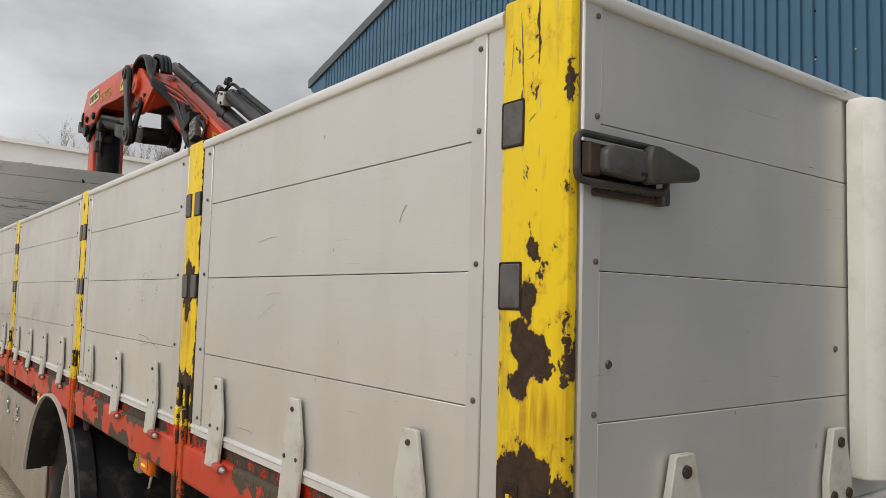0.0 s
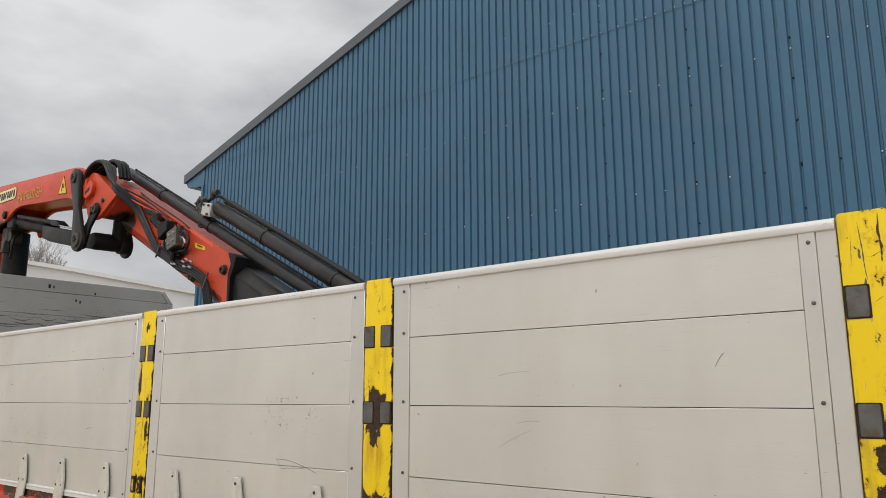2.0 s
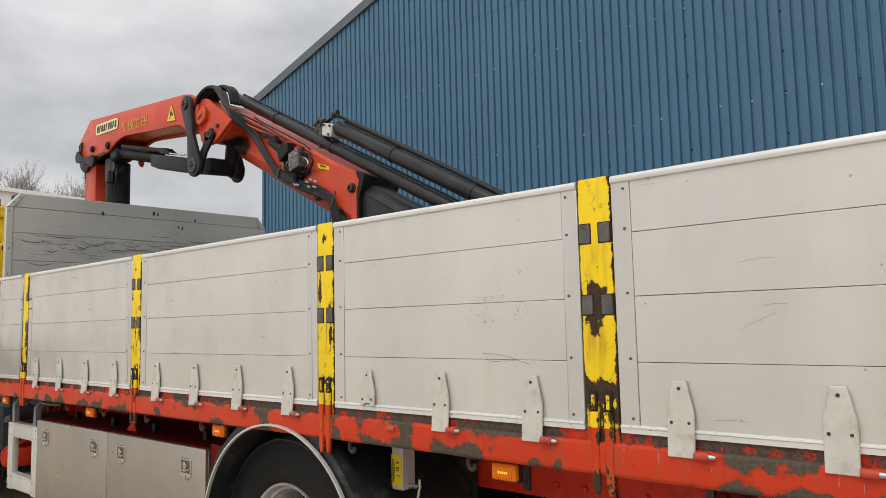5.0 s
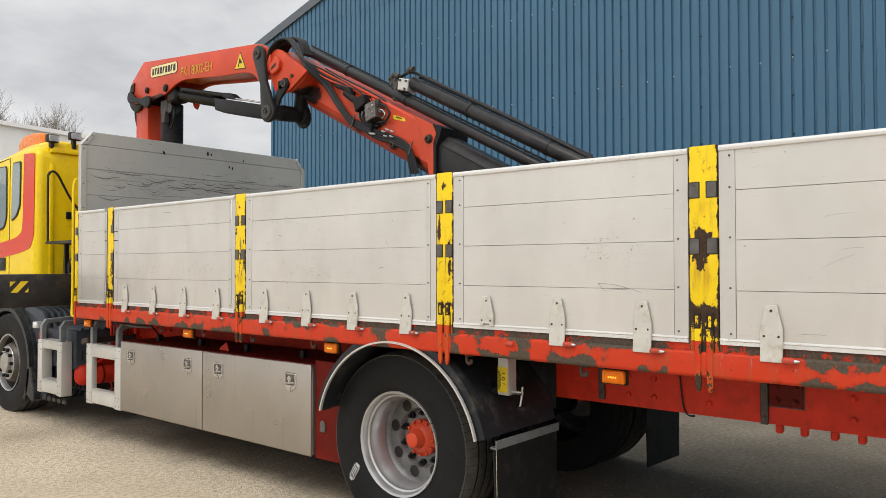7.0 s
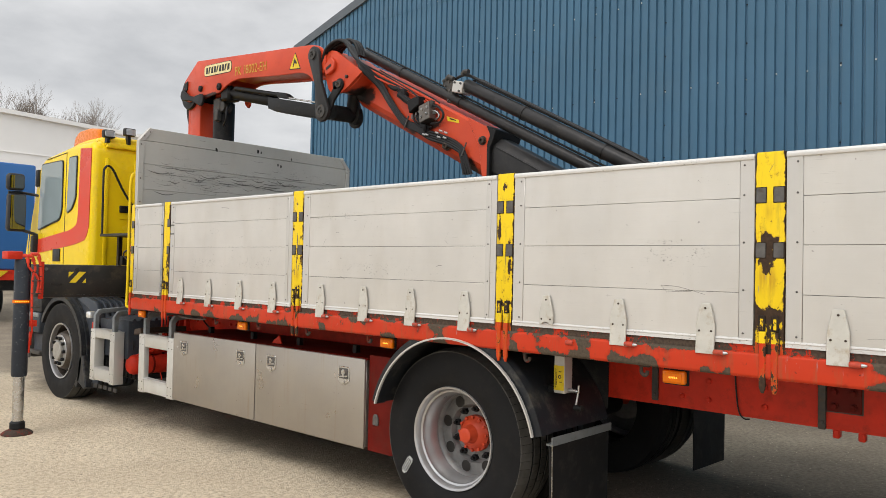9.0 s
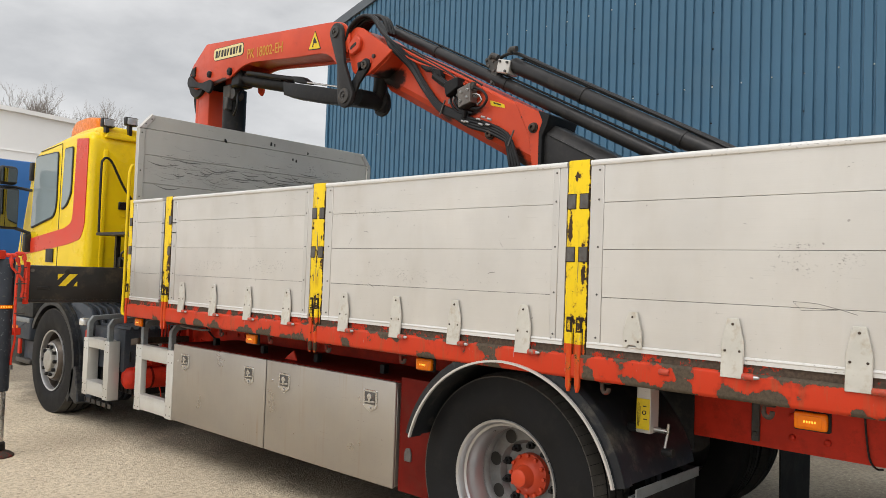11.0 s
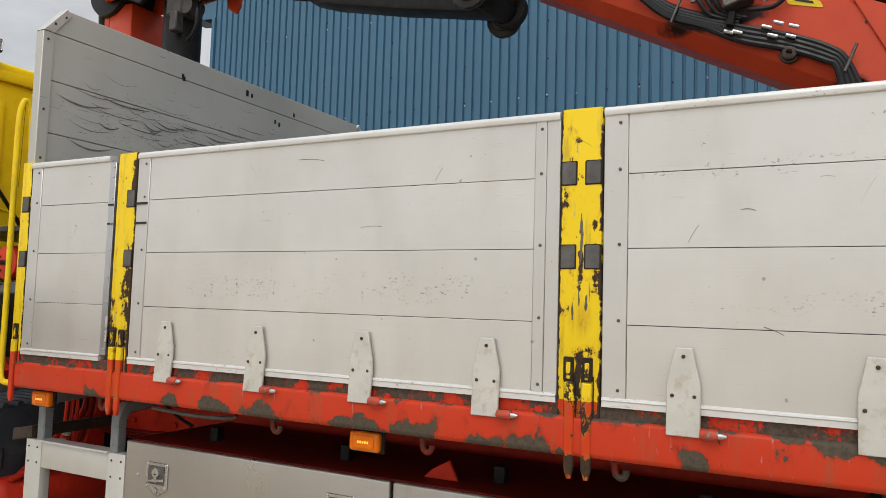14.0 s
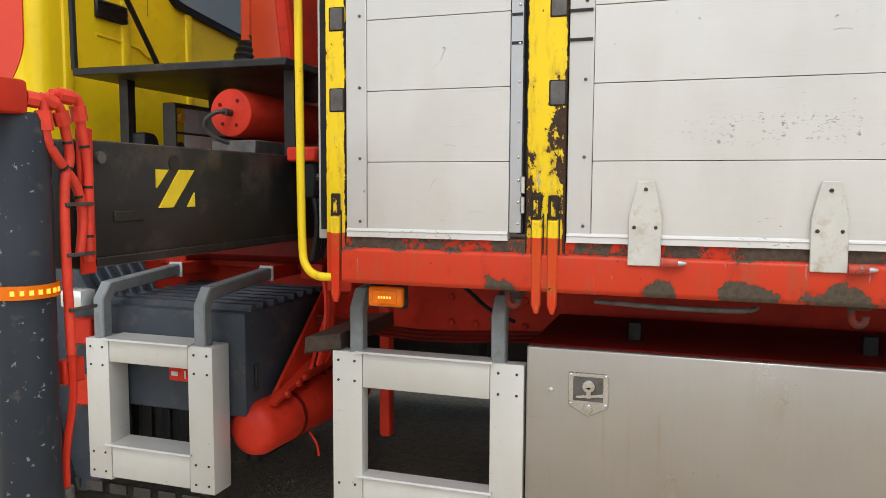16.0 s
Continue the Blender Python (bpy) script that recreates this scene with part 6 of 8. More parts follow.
for pts in ([(9.15, 2.72), (9.155, 1.2)], [(9.15, 2.72), (9.72, 2.682)]):
    tube(q, [(CX0 - 0.0005, pts[0][0], pts[0][1]), (CX0 - 0.0005, pts[1][0], pts[1][1])], 0.004, 6)
part("door_gap", q, INK, cab)
q = B()
box(q, CX0 - 0.012, CX0 + 0.002, 9.25, 9.44, 1.50, 1.64, 0.006, 2)
part("door_handle", q, BLACK_PLASTIC, cab)
q = B()
prism(q, fillet([(9.98, 2.60), (10.27, 1.96), (10.30, 1.96), (10.02, 2.62)], 0.01), "x", CX0 + 0.10, CX1 - 0.10)
part("windscreen", q, GLASS, cab, "large windscreen")
q = B()
box(q, CX0 + 0.15, CX1 - 0.15, 9.90, 10.12, 2.52, 2.68, 0.04, 2)
part("sun_visor", q, CAB_YELLOW, cab)
q = B()
box(q, CX0 - 0.03, CX0 + 0.05, 9.90, 9.98, 2.38, 2.58, 0.015, 2)
part("visor_end", q, BLACK_PLASTIC, cab)
q = B()
box(q, CX0 - 0.01, CX1 + 0.01, 10.0, 10.42, 0.35, 0.85, 0.06, 3)
part("bumper", q, BLACK_PLASTIC, cab, "dark front bumper")
q = B()
prism(q, fillet([(9.70, 0.90), (9.72, 1.09), (10.20, 1.09), (10.26, 0.90)], 0.02, 3), "x", CX0 - 0.01, CX1 + 0.01, 0.012, 2)
part("bumper_top", q, BLACK_PLASTIC, cab)
q = B()
prism(q, fillet([(9.72, 0.66), (9.70, 0.895), (10.28, 0.895), (10.34, 0.66)], 0.02, 3), "x", CX0 - 0.03, CX1 + 0.03, 0.02, 3)
corner_panel = part("bumper_corner", q, BOX_GREY, cab, "slate grey bumper corner")
q = B()
prism(q, fillet([(9.72, 0.845), (9.72, 0.895), (10.22, 0.895), (10.22, 0.845)], 0.01, 3), "x", CX0 - 0.038, CX0 - 0.02, 0.006, 2)
part("bumper_strip", q, GREY_TUBE, corner_panel, "paler grey strip")
q = B()
box(q, CX0 - 0.042, CX0 - 0.02, 10.05, 10.24, 0.735, 0.795, 0.012, 2)
part("corner_lamp", q, AMBER, corner_panel, "amber corner lamp")
q = B()
prism(q, [(9.70, 0.40), (10.05, 0.40), (10.05, 0.66), (9.72, 0.66)], "x", CX0 + 0.03, CX0 + 0.45, 0.02)
st = part("cab_step", q, BOX_GREY, cab, "dark cab step panel")
q = B()
box(q, CX0 - 0.015, CX0 + 0.02, 10.02, 10.085, 0.49, 0.655, 0.006)
part("step_edge", q, RED_CLEAN, st, "narrow red edge")
q = B()
box(q, CX0 - 0.02, CX0 + 0.30, 9.70, 10.12, 0.405, 0.455, 0.010, 2)
part("step_tread", q, CAST, st, "worn step tread")
# front wheel arch
q = B()
arc_band(q, FWY, FWZ, 0.555, 0.60, 30, 215, 0.128, 0.60, 34)
arch = part("front_mudguard", q, FENDER, truck, "dark grey ribbed front mudguard")
q = B()
prism(q, [(FWY - 0.62, 0.52), (FWY - 0.55, 0.50), (FWY - 0.50, 0.24), (FWY - 0.66, 0.17), (FWY - 0.72, 0.20)], "x", 0.128, 0.60, 0.01)
part("mudguard_tail", q, FENDER, arch)
for k in range(6):
    q = B()
    arc_band(q, FWY, FWZ, 0.598, 0.634, 98, 212, 0.175 + k * 0.068, 0.205 + k * 0.068, 20)
    part("mudguard_rib", q, FENDER, arch)
q = B()
GUARD = fillet([(8.62, 1.13), (8.36, 1.08), (8.26, 0.92), (8.25, 0.24), (8.38, 0.17), (8.45, 0.26), (8.49, 0.52), (8.53, 0.80), (8.68, 1.0), (8.85, 1.10)], 0.05, 4)
prism(q, GUARD, "x", 0.205, 0.255, 0.012, 2)
part("mudguard_side", q, BOX_GREY, arch, "slate grey rear half of the mudguard")
q = B()
prism(q, [(y + 0.045, z - 0.02) for y, z in GUARD], "x", 0.256, 0.62)
part("mudguard_back", q, FENDER, arch)
for k in range(5):
    q = B()
    prism(q, [(y + 0.006, z - 0.003) for y, z in GUARD], "x", 0.292 + k * 0.064, 0.320 + k * 0.064, 0.006)
    part("mudguard_rib", q, BOX_GREY, arch)
q = B()
for k in range(6):
    box(q, 0.195, 0.205, 8.36 - k * 0.11, 8.36 - k * 0.11 + 0.075, 0.205, 0.243)
part("mudguard_badge", q, CAST, arch, "row of dull chrome bars")
q = B()
box(q, 0.08, 0.16, 8.21, 8.31, 0.925, 0.995, 0.015, 2)
part("side_lamp", q, LAMP_LENS, truck, "small clear side lamp")
q = B()
box(q, 0.15, 0.19, 8.24, 8.32, 0.55, 0.66, 0.006)
box(q, 0.15, 0.19, 8.24, 8.32, 0.78, 0.88, 0.006)
part("red_reflector", q, RED_CLEAN, truck)
# back wall of the cab
for x in (0.30, 0.62, 1.05, 1.5, 1.95):
    q = B()
    box(q, x, x + 0.05, CABY - 0.014, CABY + 0.01, 1.35, 2.62, 0.012, 2)
    part("back_rib", q, CAB_YELLOW, cab)
q = B()
prism(q, fillet([(0.915, 2.195), (1.80, 2.10), (1.80, 2.57), (0.915, 2.57)], 0.10, 5), "y", CABY - 0.022, CABY + 0.01, 0.004)
part("rear_window_seal", q, BLACK_PLASTIC, cab)
q = B()
prism(q, fillet([(0.945, 2.225), (1.77, 2.132), (1.77, 2.54), (0.945, 2.54)], 0.08, 5), "y", CABY - 0.027, CABY - 0.021)
part("rear_window", q, GLASS, cab, "dark rear window")
q = B()
box(q, 0.468, 0.648, CABY - 0.018, CABY, 2.045, 2.122, 0.006)
vt = part("cab_vent", q, BLACK_PLASTIC, cab, "black louvred vent")
for k in range(6):
    q = B()
    box(q, 0.476, 0.640, CABY - 0.024, CABY - 0.017, 2.053 + k * 0.011, 2.058 + k * 0.011)
    part("louvre", q, INK, vt)
q = B()
tube(q, smooth_path([(0.245, CABY - 0.11, 1.80), (0.245, CABY - 0.10, 2.40), (0.265, CABY - 0.08, 2.50), (0.310, CABY - 0.07, 2.53), (0.36, CABY - 0.07, 2.49), (0.42, CABY - 0.07, 2.38), (0.50, CABY - 0.07, 2.24), (0.63, CABY - 0.07, 2.07), (0.765, CABY - 0.07, 1.89), (0.80, CABY - 0.07, 1.81)], 5), 0.012, 8)
part("cab_hose", q, HOSE, cab, "looped black hose")
q = B()
prism(q, fillet([(0.30, 2.735), (2.31, 2.735), (2.29, 2.795), (0.33, 2.795)], 0.025, 4), "y", CABY - 0.020, CABY + 0.02, 0.008, 2)
part("roof_lip", q, CAB_YELLOW, cab)
for x, z0, z1 in ((0.79, 2.12, 2.62),):
    q = B()
    tube(q, [(x, CABY - 0.0002, z0), (x + 0.01, CABY - 0.0002, z1)], 0.0012, 6)
    part("back_seam", q, INK, cab)
q = B()
tube(q, smooth_path([(0.48, CABY - 0.001, 1.98), (0.72, CABY - 0.001, 1.965), (0.84, CABY - 0.001, 1.93), (1.5, CABY - 0.001, 1.90)], 4), 0.006, 8)
part("back_swage", q, CAB_YELLOW, cab)
# roof furniture
q = B()
prism(q, fillet([(8.49, 2.76), (8.49, 2.862), (9.05, 2.865), (9.50, 2.80), (9.85, 2.715), (9.85, 2.69)], [0, 0.04, 0.2, 0.2, 0, 0], 4), "x", 0.30, 2.31, 0.03, 3)
part("roof_pad", q, CAB_YELLOW, cab)
q = B()
prism(q, fillet([(9.46, 2.80), (9.44, 2.93), (9.33, 3.005), (9.05, 3.015), (8.80, 2.985), (8.76, 2.80)], 0.05, 4), "x", 0.36, 0.50, 0.03, 3)
part("roof_beacon", q, BEACON, cab, "orange roof beacon bar end")
q = B()
box(q, 0.50, 2.0, 8.86, 9.10, 2.785, 2.93, 0.03, 3)
part("beacon_bar", q, CAB_YELLOW, cab)
q = B()
prism(q, fillet([(9.46, 2.80), (9.44, 2.93), (9.33, 3.005), (9.05, 3.015), (8.80, 2.985), (8.76, 2.80)], 0.05, 4), "x", 2.0, 2.26, 0.03, 3)
part("roof_beacon", q, BEACON, cab, "orange roof beacon bar end")
for x, y, up_ in ((0.320, 8.46, -0.008), (0.549, 8.46, 0.042)):
    q = B()
    box(q, x - 0.062, x + 0.062, y - 0.04, y + 0.03, 2.845 + up_, 2.930 + up_, 0.014, 2)
    wl_ = part("work_lamp", q, BLACK_PLASTIC, cab, "square black work lamp")
    q = B()
    box(q, x - 0.050, x + 0.050, y - 0.045, y - 0.039, 2.855 + up_, 2.920 + up_, 0.006)
    part("lamp_glass", q, LAMP_LENS, wl_)
    q = B()
    box(q, x - 0.016, x + 0.016, y - 0.01, y + 0.05, 2.79, 2.85 + up_)
    part("lamp_foot", q, BLACK_PLASTIC, wl_)
# mirrors on their arm
q = B()
tube(q, smooth_path([(CX0 + 0.02, 9.93, 2.27), (CX0 - 0.08, 10.0, 2.29), (CX0 - 0.18, 10.02, 2.30), (CX0 - 0.30, 10.02, 2.29)], 4), 0.016, 8)
ma = part("mirror_arm", q, BLACK_PLASTIC, cab)
q = B()
box(q, -0.135, 0.062, 9.96, 10.08, 1.84, 2.285, 0.035, 3)
part("main_mirror", q, BLACK_PLASTIC, ma, "black main mirror housing")
q = B()
box(q, -0.15, 0.04, 9.96, 10.08, 2.32, 2.52, 0.04, 3)
part("wide_mirror", q, BLACK_PLASTIC, ma)
for x0, x1, z0, z1 in ((-0.118, 0.045, 1.865, 2.265), (-0.133, 0.023, 2.345, 2.495)):
    q = B()
    prism(q, fillet([(x0, z0), (x1, z0), (x1, z1), (x0, z1)], 0.02, 4), "y", 9.956, 9.962)
    part("mirror_glass", q, MIRROR, ma, "mirror glass")
q = B()
tube(q, [(CX0 + 0.01, 9.93, 1.80), (0.03, 10.0, 1.86)], 0.018, 8)
part("mirror_stay", q, BLACK_PLASTIC, ma)
q = B()
box(q, CX0 - 0.06, CX0 + 0.04, 9.90, 9.99, 1.60, 1.80, 0.02, 2)
part("mirror_bracket", q, BLACK_PLASTIC, cab)

# ---- loader crane behind the cab ----
crane = thing("loader_crane", (1.15, 7.7, 1.1), "orange-red folding loader crane, jib lowered over the bed", "crane")
JX, JW = 1.04, 0.30  # near cheek and width of the jib
BW = 0.32  # width of the main boom


def boom_x(y):
    """Near cheek of the main boom, which is slewed a little towards the near side."""
    return 0.85 + 0.065 * (y - 5.7)


def slewed(bm):
    for v in bm.verts:
        v.co.x += boom_x(v.co.y)
    return bm


b = B()
box(b, 1.09, 1.40, 7.93, 8.14, 1.12, 3.30, 0.02, 2)
box(b, 1.10, 1.39, 8.14, 8.20, 1.5, 3.25, 0.01)
col = part("column", b, CRANE_RED, crane, "orange-red crane column")
b = B()
cyl(b, (1.16, 7.56, 1.3), (1.16, 7.56, 3.24), 0.112, 28)
part("slew_cylinder", b, CRANE_BLACK, crane, "dark upright cylinder")
b = B()
box(b, 0.6, 1.75, 7.35, 8.2, 1.06, 1.30, 0.03)
part("crane_base", b, RED_SHADED, crane)
BOOM = fillet([(7.841, 3.713), (5.70, 3.470), (5.545, 3.43), (5.465, 3.33), (5.475, 3.20), (5.61, 3.10), (5.66, 3.15), (5.71, 3.195), (5.79, 3.232), (5.90, 3.252), (6.18, 3.277), (6.50, 3.317), (6.79, 3.355), (6.95, 3.372), (7.09, 3.368), (7.22, 3.335), (7.34, 3.295), (7.50, 3.285), (7.71, 3.275), (8.09, 3.30), (8.18, 3.40), (8.12, 3.545)], [0.02, 0.08, 0.08, 0.06, 0.05, 0.02, 0.02, 0.03, 0.05, 0.05, 0.1, 0.1, 0.1, 0.08, 0.08, 0.06, 0.06, 0.1, 0.1, 0.05, 0.06, 0.03], 4)
b = B()
prism(b, BOOM, "x", 0.0, 0.028, 0.008, 2)
prism(b, BOOM, "x", BW - 0.028, BW, 0.008, 2)
# top and bottom plates between the cheeks; the underside is set back a little
prism(b, [(7.84, 3.705), (5.70, 3.462), (5.60, 3.42), (5.62, 3.39), (5.72, 3.44), (7.83, 3.68)], "x", 0.026, BW - 0.026)
prism(b, [(5.74, 3.235), (5.90, 3.275), (6.18, 3.300), (6.50, 3.340), (6.79, 3.378), (6.95, 3.395), (7.10, 3.392), (7.10, 3.412), (6.95, 3.415), (6.79, 3.40), (6.50, 3.362), (6.18, 3.325), (5.90, 3.30), (5.72, 3.26)], "x", 0.026, BW - 0.026)
prism(b, [(7.84, 3.705), (7.83, 3.67), (8.09, 3.52), (8.15, 3.40), (8.08, 3.32), (8.10, 3.305), (8.172, 3.40), (8.115, 3.54)], "x", 0.026, BW - 0.026)
mb = part("main_boom", slewed(b), CRANE_RED, crane, "orange-red main boom with a shaded underside")
b = B()
prism(b, fillet([(7.29, 3.34), (7.15, 3.34), (7.165, 3.19), (7.20, 3.155), (7.26, 3.20)], 0.012), "x", BW - 0.05, BW - 0.03)
part("pipe_lug", slewed(b), CRANE_RED, mb)
# gear disc, knuckle plate and pins on the near cheek
b = B()
lathe(b, [(0.24, 0.185), (0.02, 0.19), (0.0, 0.18), (-0.01, 0.02)], (0.06, 8.14, 3.42), "x", 32)
part("gear_disc", slewed(b), CRANE_BLACK, crane, "black gear disc behind the boom heel")
b = B()
link_pts = []
for k in range(9):
    a = math.pi / 2 + math.pi * k / 8
    link_pts.append((8.10 - 0.062 * math.cos(a), 3.372 + 0.062 * math.sin(a)))
link_pts += [(7.97, 3.325 - 0.03), (7.84, 3.292 - 0.035)]
for k in range(9):
    a = -math.pi / 2 + math.pi * k / 8
    link_pts.append((7.70 - 0.066 * math.cos(a), 3.262 + 0.066 * math.sin(a)))
link_pts += [(7.84, 3.292 + 0.028), (7.97, 3.325 + 0.024)]
prism(b, link_pts, "x", -0.035, -0.006, 0.005)
part("knuckle_plate", slewed(b), CRANE_BLACK, crane, "black knuckle plate")
b = B()
tube(b, smooth_path([(0.14, 8.20, 3.05), (0.14, 8.27, 3.22), (0.14, 8.26, 3.42), (0.14, 8.16, 3.56)], 4), 0.035, 10)
part("rear_hose_guard", slewed(b), CRANE_BLACK, crane)
for y, z, r in ((7.735, 3.392, 0.033), (7.325, 3.350, 0.038), (7.70, 3.262, 0.036), (5.59, 3.352, 0.058)):
    q = B()
    lathe(q, [(0.01, r), (-0.020, r * 0.95), (-0.026, r * 0.6), (-0.026, r * 0.25), (-0.018, r * 0.2)], (-0.002, y, z), "x", 20)
    part("pin_boss", slewed(q), CRANE_BLACK, crane)
q = B()
prism(q, fillet([(8.125, 3.50), (8.04, 3.525), (8.05, 3.425), (8.115, 3.405)], 0.012), "x", -0.014, 0.002, 0.004)
part("heel_cover", slewed(q), CRANE_BLACK, mb)
# lift cylinder with its bright rod
def along(y, z, x=1.06):
    return (x, y, z)


b = B()
tube(b, [along(7.30, 3.31), along(7.22, 3.285), along(6.54, 3.125), along(6.50, 3.115)], [0.05, 0.062, 0.062, 0.05], 24)
box(b, 0.98, 1.14, 7.20, 7.36, 3.21, 3.36, 0.02)
lc = part("link_cylinder", b, CRANE_BLACK, crane, "black link cylinder with a bright rod")
b = B()
prism(b, [(6.465, 3.128), (6.10, 3.045), (5.46, 2.898), (5.43, 2.782), (5.92, 2.876), (6.32, 2.966), (6.452, 3.012)], "x", 0.942, 1.075, 0.014, 2)
part("cylinder_barrel", b, CRANE_BLACK, lc)
b = B()
tube(b, [along(7.06, 3.300, 0.975), along(6.32, 3.132, 0.975)], 0.021, 12)
prism(b, [(6.335, 3.158), (6.22, 3.136), (6.13, 3.082), (6.13, 3.064), (6.32, 3.105)], "x", 0.952, 1.03, 0.008, 2)
part("cylinder_valve", b, CRANE_BLACK, lc)
b = B()
tube(b, [along(6.13, 3.072, 0.955), along(5.64, 2.957, 0.950)], 0.008, 10)
part("cylinder_pipe", b, STEEL, lc)
b = B()
tube(b, [along(7.12, 3.30, 0.995), along(6.56, 3.168, 0.995)], 0.009, 8)
part("cylinder_pipe", b, CRANE_GREY, lc)
b = B()
tube(b, [(0.90, 5.43, 2.845), (0.92, 5.43, 2.845), (1.13, 5.42, 2.85), (1.14, 5.42, 2.85)], [0.06, 0.066, 0.066, 0.06], 24)
part("cross_shaft", b, CRANE_BLACK, crane, "black cross shaft")
b = B()
lathe(b, [(0.03, 0.07), (0.022, 0.086), (-0.022, 0.086), (-0.03, 0.07)], (1.13, 5.41, 2.855), "x", 24)
part("shaft_end", b, CRANE_BLACK, crane)
b = B()
tube(b, smooth_path([(1.10, 5.41, 2.86), (1.09, 5.38, 2.95), (1.07, 5.33, 3.08)], 4), 0.055, 12)
part("shaft_arm", b, CRANE_BLACK, crane)


def link(y0, z0, r0, y1, z1, r1, x0, x1, name, mat):
    """A dog-bone link between two eyes."""
    d = Vector((y1 - y0, z1 - z0))
    n = Vector((-d.y, d.x)).normalized()
    base = math.atan2(d.y, d.x)
    pts = []
    for k in range(9):
        a = base + math.pi / 2 + math.pi * k / 8
        pts.append((y0 + r0 * math.cos(a), z0 + r0 * math.sin(a)))
    m = Vector((y0, z0)) + d * 0.5
    pts.append(tuple(m - n * r0 * 0.62))
    for k in range(9):
        a = base - math.pi / 2 + math.pi * k / 8
        pts.append((y1 + r1 * math.cos(a), z1 + r1 * math.sin(a)))
    pts.append(tuple(m + n * r0 * 0.50))
    q = B()
    prism(q, pts, "x", x0, x1, 0.006, 2)
    l_ = part(name, q, mat, crane, "dark steel knuckle link")
    for y, z, r in ((y0, z0, r0 * 0.62), (y1, z1, r1 * 0.66)):
        q = B()
        lathe(q, [(0.004, r), (-0.012, r * 0.97), (-0.015, r * 0.55), (-0.008, r * 0.5)], (x0, y, z), "x", 22)
        part("link_pin", q, CAST, l_)
        q = B()
        lathe(q, [(0.004, r * 0.22), (-0.022, r * 0.2)], (x0, y, z), "x", 6)
        part("pin_bolt", q, CAST, l_)


link(5.592, 3.352, 0.072, 5.458, 2.838, 0.088, 0.795, 0.828, "knuckle_link", CRANE_GREY)
link(5.458, 2.838, 0.068, 5.28, 3.055, 0.05, 0.832, 0.856, "knuckle_link", CRANE_BLACK)
link(5.592, 3.352, 0.072, 5.458, 2.838, 0.088, 1.175, 1.205, "knuckle_link", CRANE_GREY)
# jib: a wide root bracket, then the narrower box set back from its face
b = B()
prism(b, fillet([(5.50, 3.33), (5.44, 3.375), (5.36, 3.36), (5.012, 3.125), (5.10, 3.075), (5.205, 3.018), (5.27, 2.985), (5.36, 2.985), (5.44, 3.02), (5.50, 3.18)], [0.03, 0.03, 0.04, 0.015, 0.02, 0.03, 0.03, 0.04, 0.04, 0.05], 3), "x", 0.855, 0.885, 0.006, 2)
prism(b, fillet([(5.49, 3.32), (5.36, 3.35), (5.03, 3.125), (5.11, 3.06), (5.25, 2.99), (5.43, 3.03)], 0.02, 3), "x", 0.885, 1.24, 0.004)
jib = part("jib_root", b, CRANE_RED, crane, "orange-red jib root bracket at the knuckle")
b = B()
JIB_SLOPE = 0.517


def jib_low(y):
    """Bottom of the jib box."""
    return 2.313 + (y - 4.122) * JIB_SLOPE


def jib_section(bm, y, high, cut):
    low = jib_low(y)
    ring = [(JX + 0.085, low), (JX + 0.02, low + 0.055), (JX, low + 0.10), (JX, high - cut), (JX + cut, high), (JX + JW - cut, high), (JX + JW, high - cut), (JX + JW, low + 0.10), (JX + JW - 0.02, low + 0.055), (JX + JW - 0.085, low)]
    return [bm.verts.new((x, y, z)) for x, z in ring]


rows = [jib_section(b, y, jib_low(y) + h, c) for y, h, c in ((5.30, 0.37, 0.02), (5.10, 0.385, 0.02), (4.90, 0.392, 0.02), (3.96, 0.390, 0.02), (3.815, 0.388, 0.03))]
for r0_, r1_ in zip(rows, rows[1:]):
    for i in range(len(r0_)):
        j = (i + 1) % len(r0_)
        b.faces.new((r0_[i], r0_[j], r1_[j], r1_[i]))
b.faces.new(rows[0])
b.faces.new(rows[-1][::-1])
part("jib_box", b, CRANE_RED, jib, "orange-red jib box sloping down over the bed", 25)
# stiffening plate round the end of the jib
b = B()
prism(b, fillet([(4.02, 2.66), (3.80, 2.55), (3.795, 2.50), (3.825, 2.44), (3.82, 2.20), (3.87, 2.20), (3.90, 2.42)], 0.02), "x", JX - 0.010, JX + 0.004, 0.003)
part("end_plate", b, CRANE_RED, jib)
b = B()
prism(b, fillet([(5.455, 3.165), (5.48, 3.235), (5.385, 3.305), (5.335, 3.255), (5.345, 3.185), (5.425, 3.155)], 0.02), "x", 0.822, 0.858, 0.006)
part("stop_block", b, CRANE_RED, jib)
b = B()
prism(b, fillet([(5.44, 3.215), (5.375, 3.245), (5.375, 3.220), (5.44, 3.190)], 0.012), "x", 0.8195, 0.823)
part("slot", b, INK, jib)
b = B()
prism(b, fillet([(5.37, 3.085), (5.265, 3.095), (5.25, 3.06), (5.31, 3.01), (5.36, 3.02)], 0.012), "x", 0.832, 0.857, 0.004)
part("lug", b, CRANE_BLACK, jib)
b = B()
prism(b, fillet([(5.395, 3.105), (5.235, 3.105), (5.225, 3.06), (5.31, 2.985), (5.38, 3.0)], 0.015), "x", 0.846, 0.857, 0.003)
part("lug_plate", b, CRANE_RED, jib)
q = B()
lathe(q, [(0.0, 0.016), (-0.016, 0.015), (-0.018, 0.006)], (0.855, 5.202, 3.110), "x", 6)
part("root_bolt", q, CAST, jib)
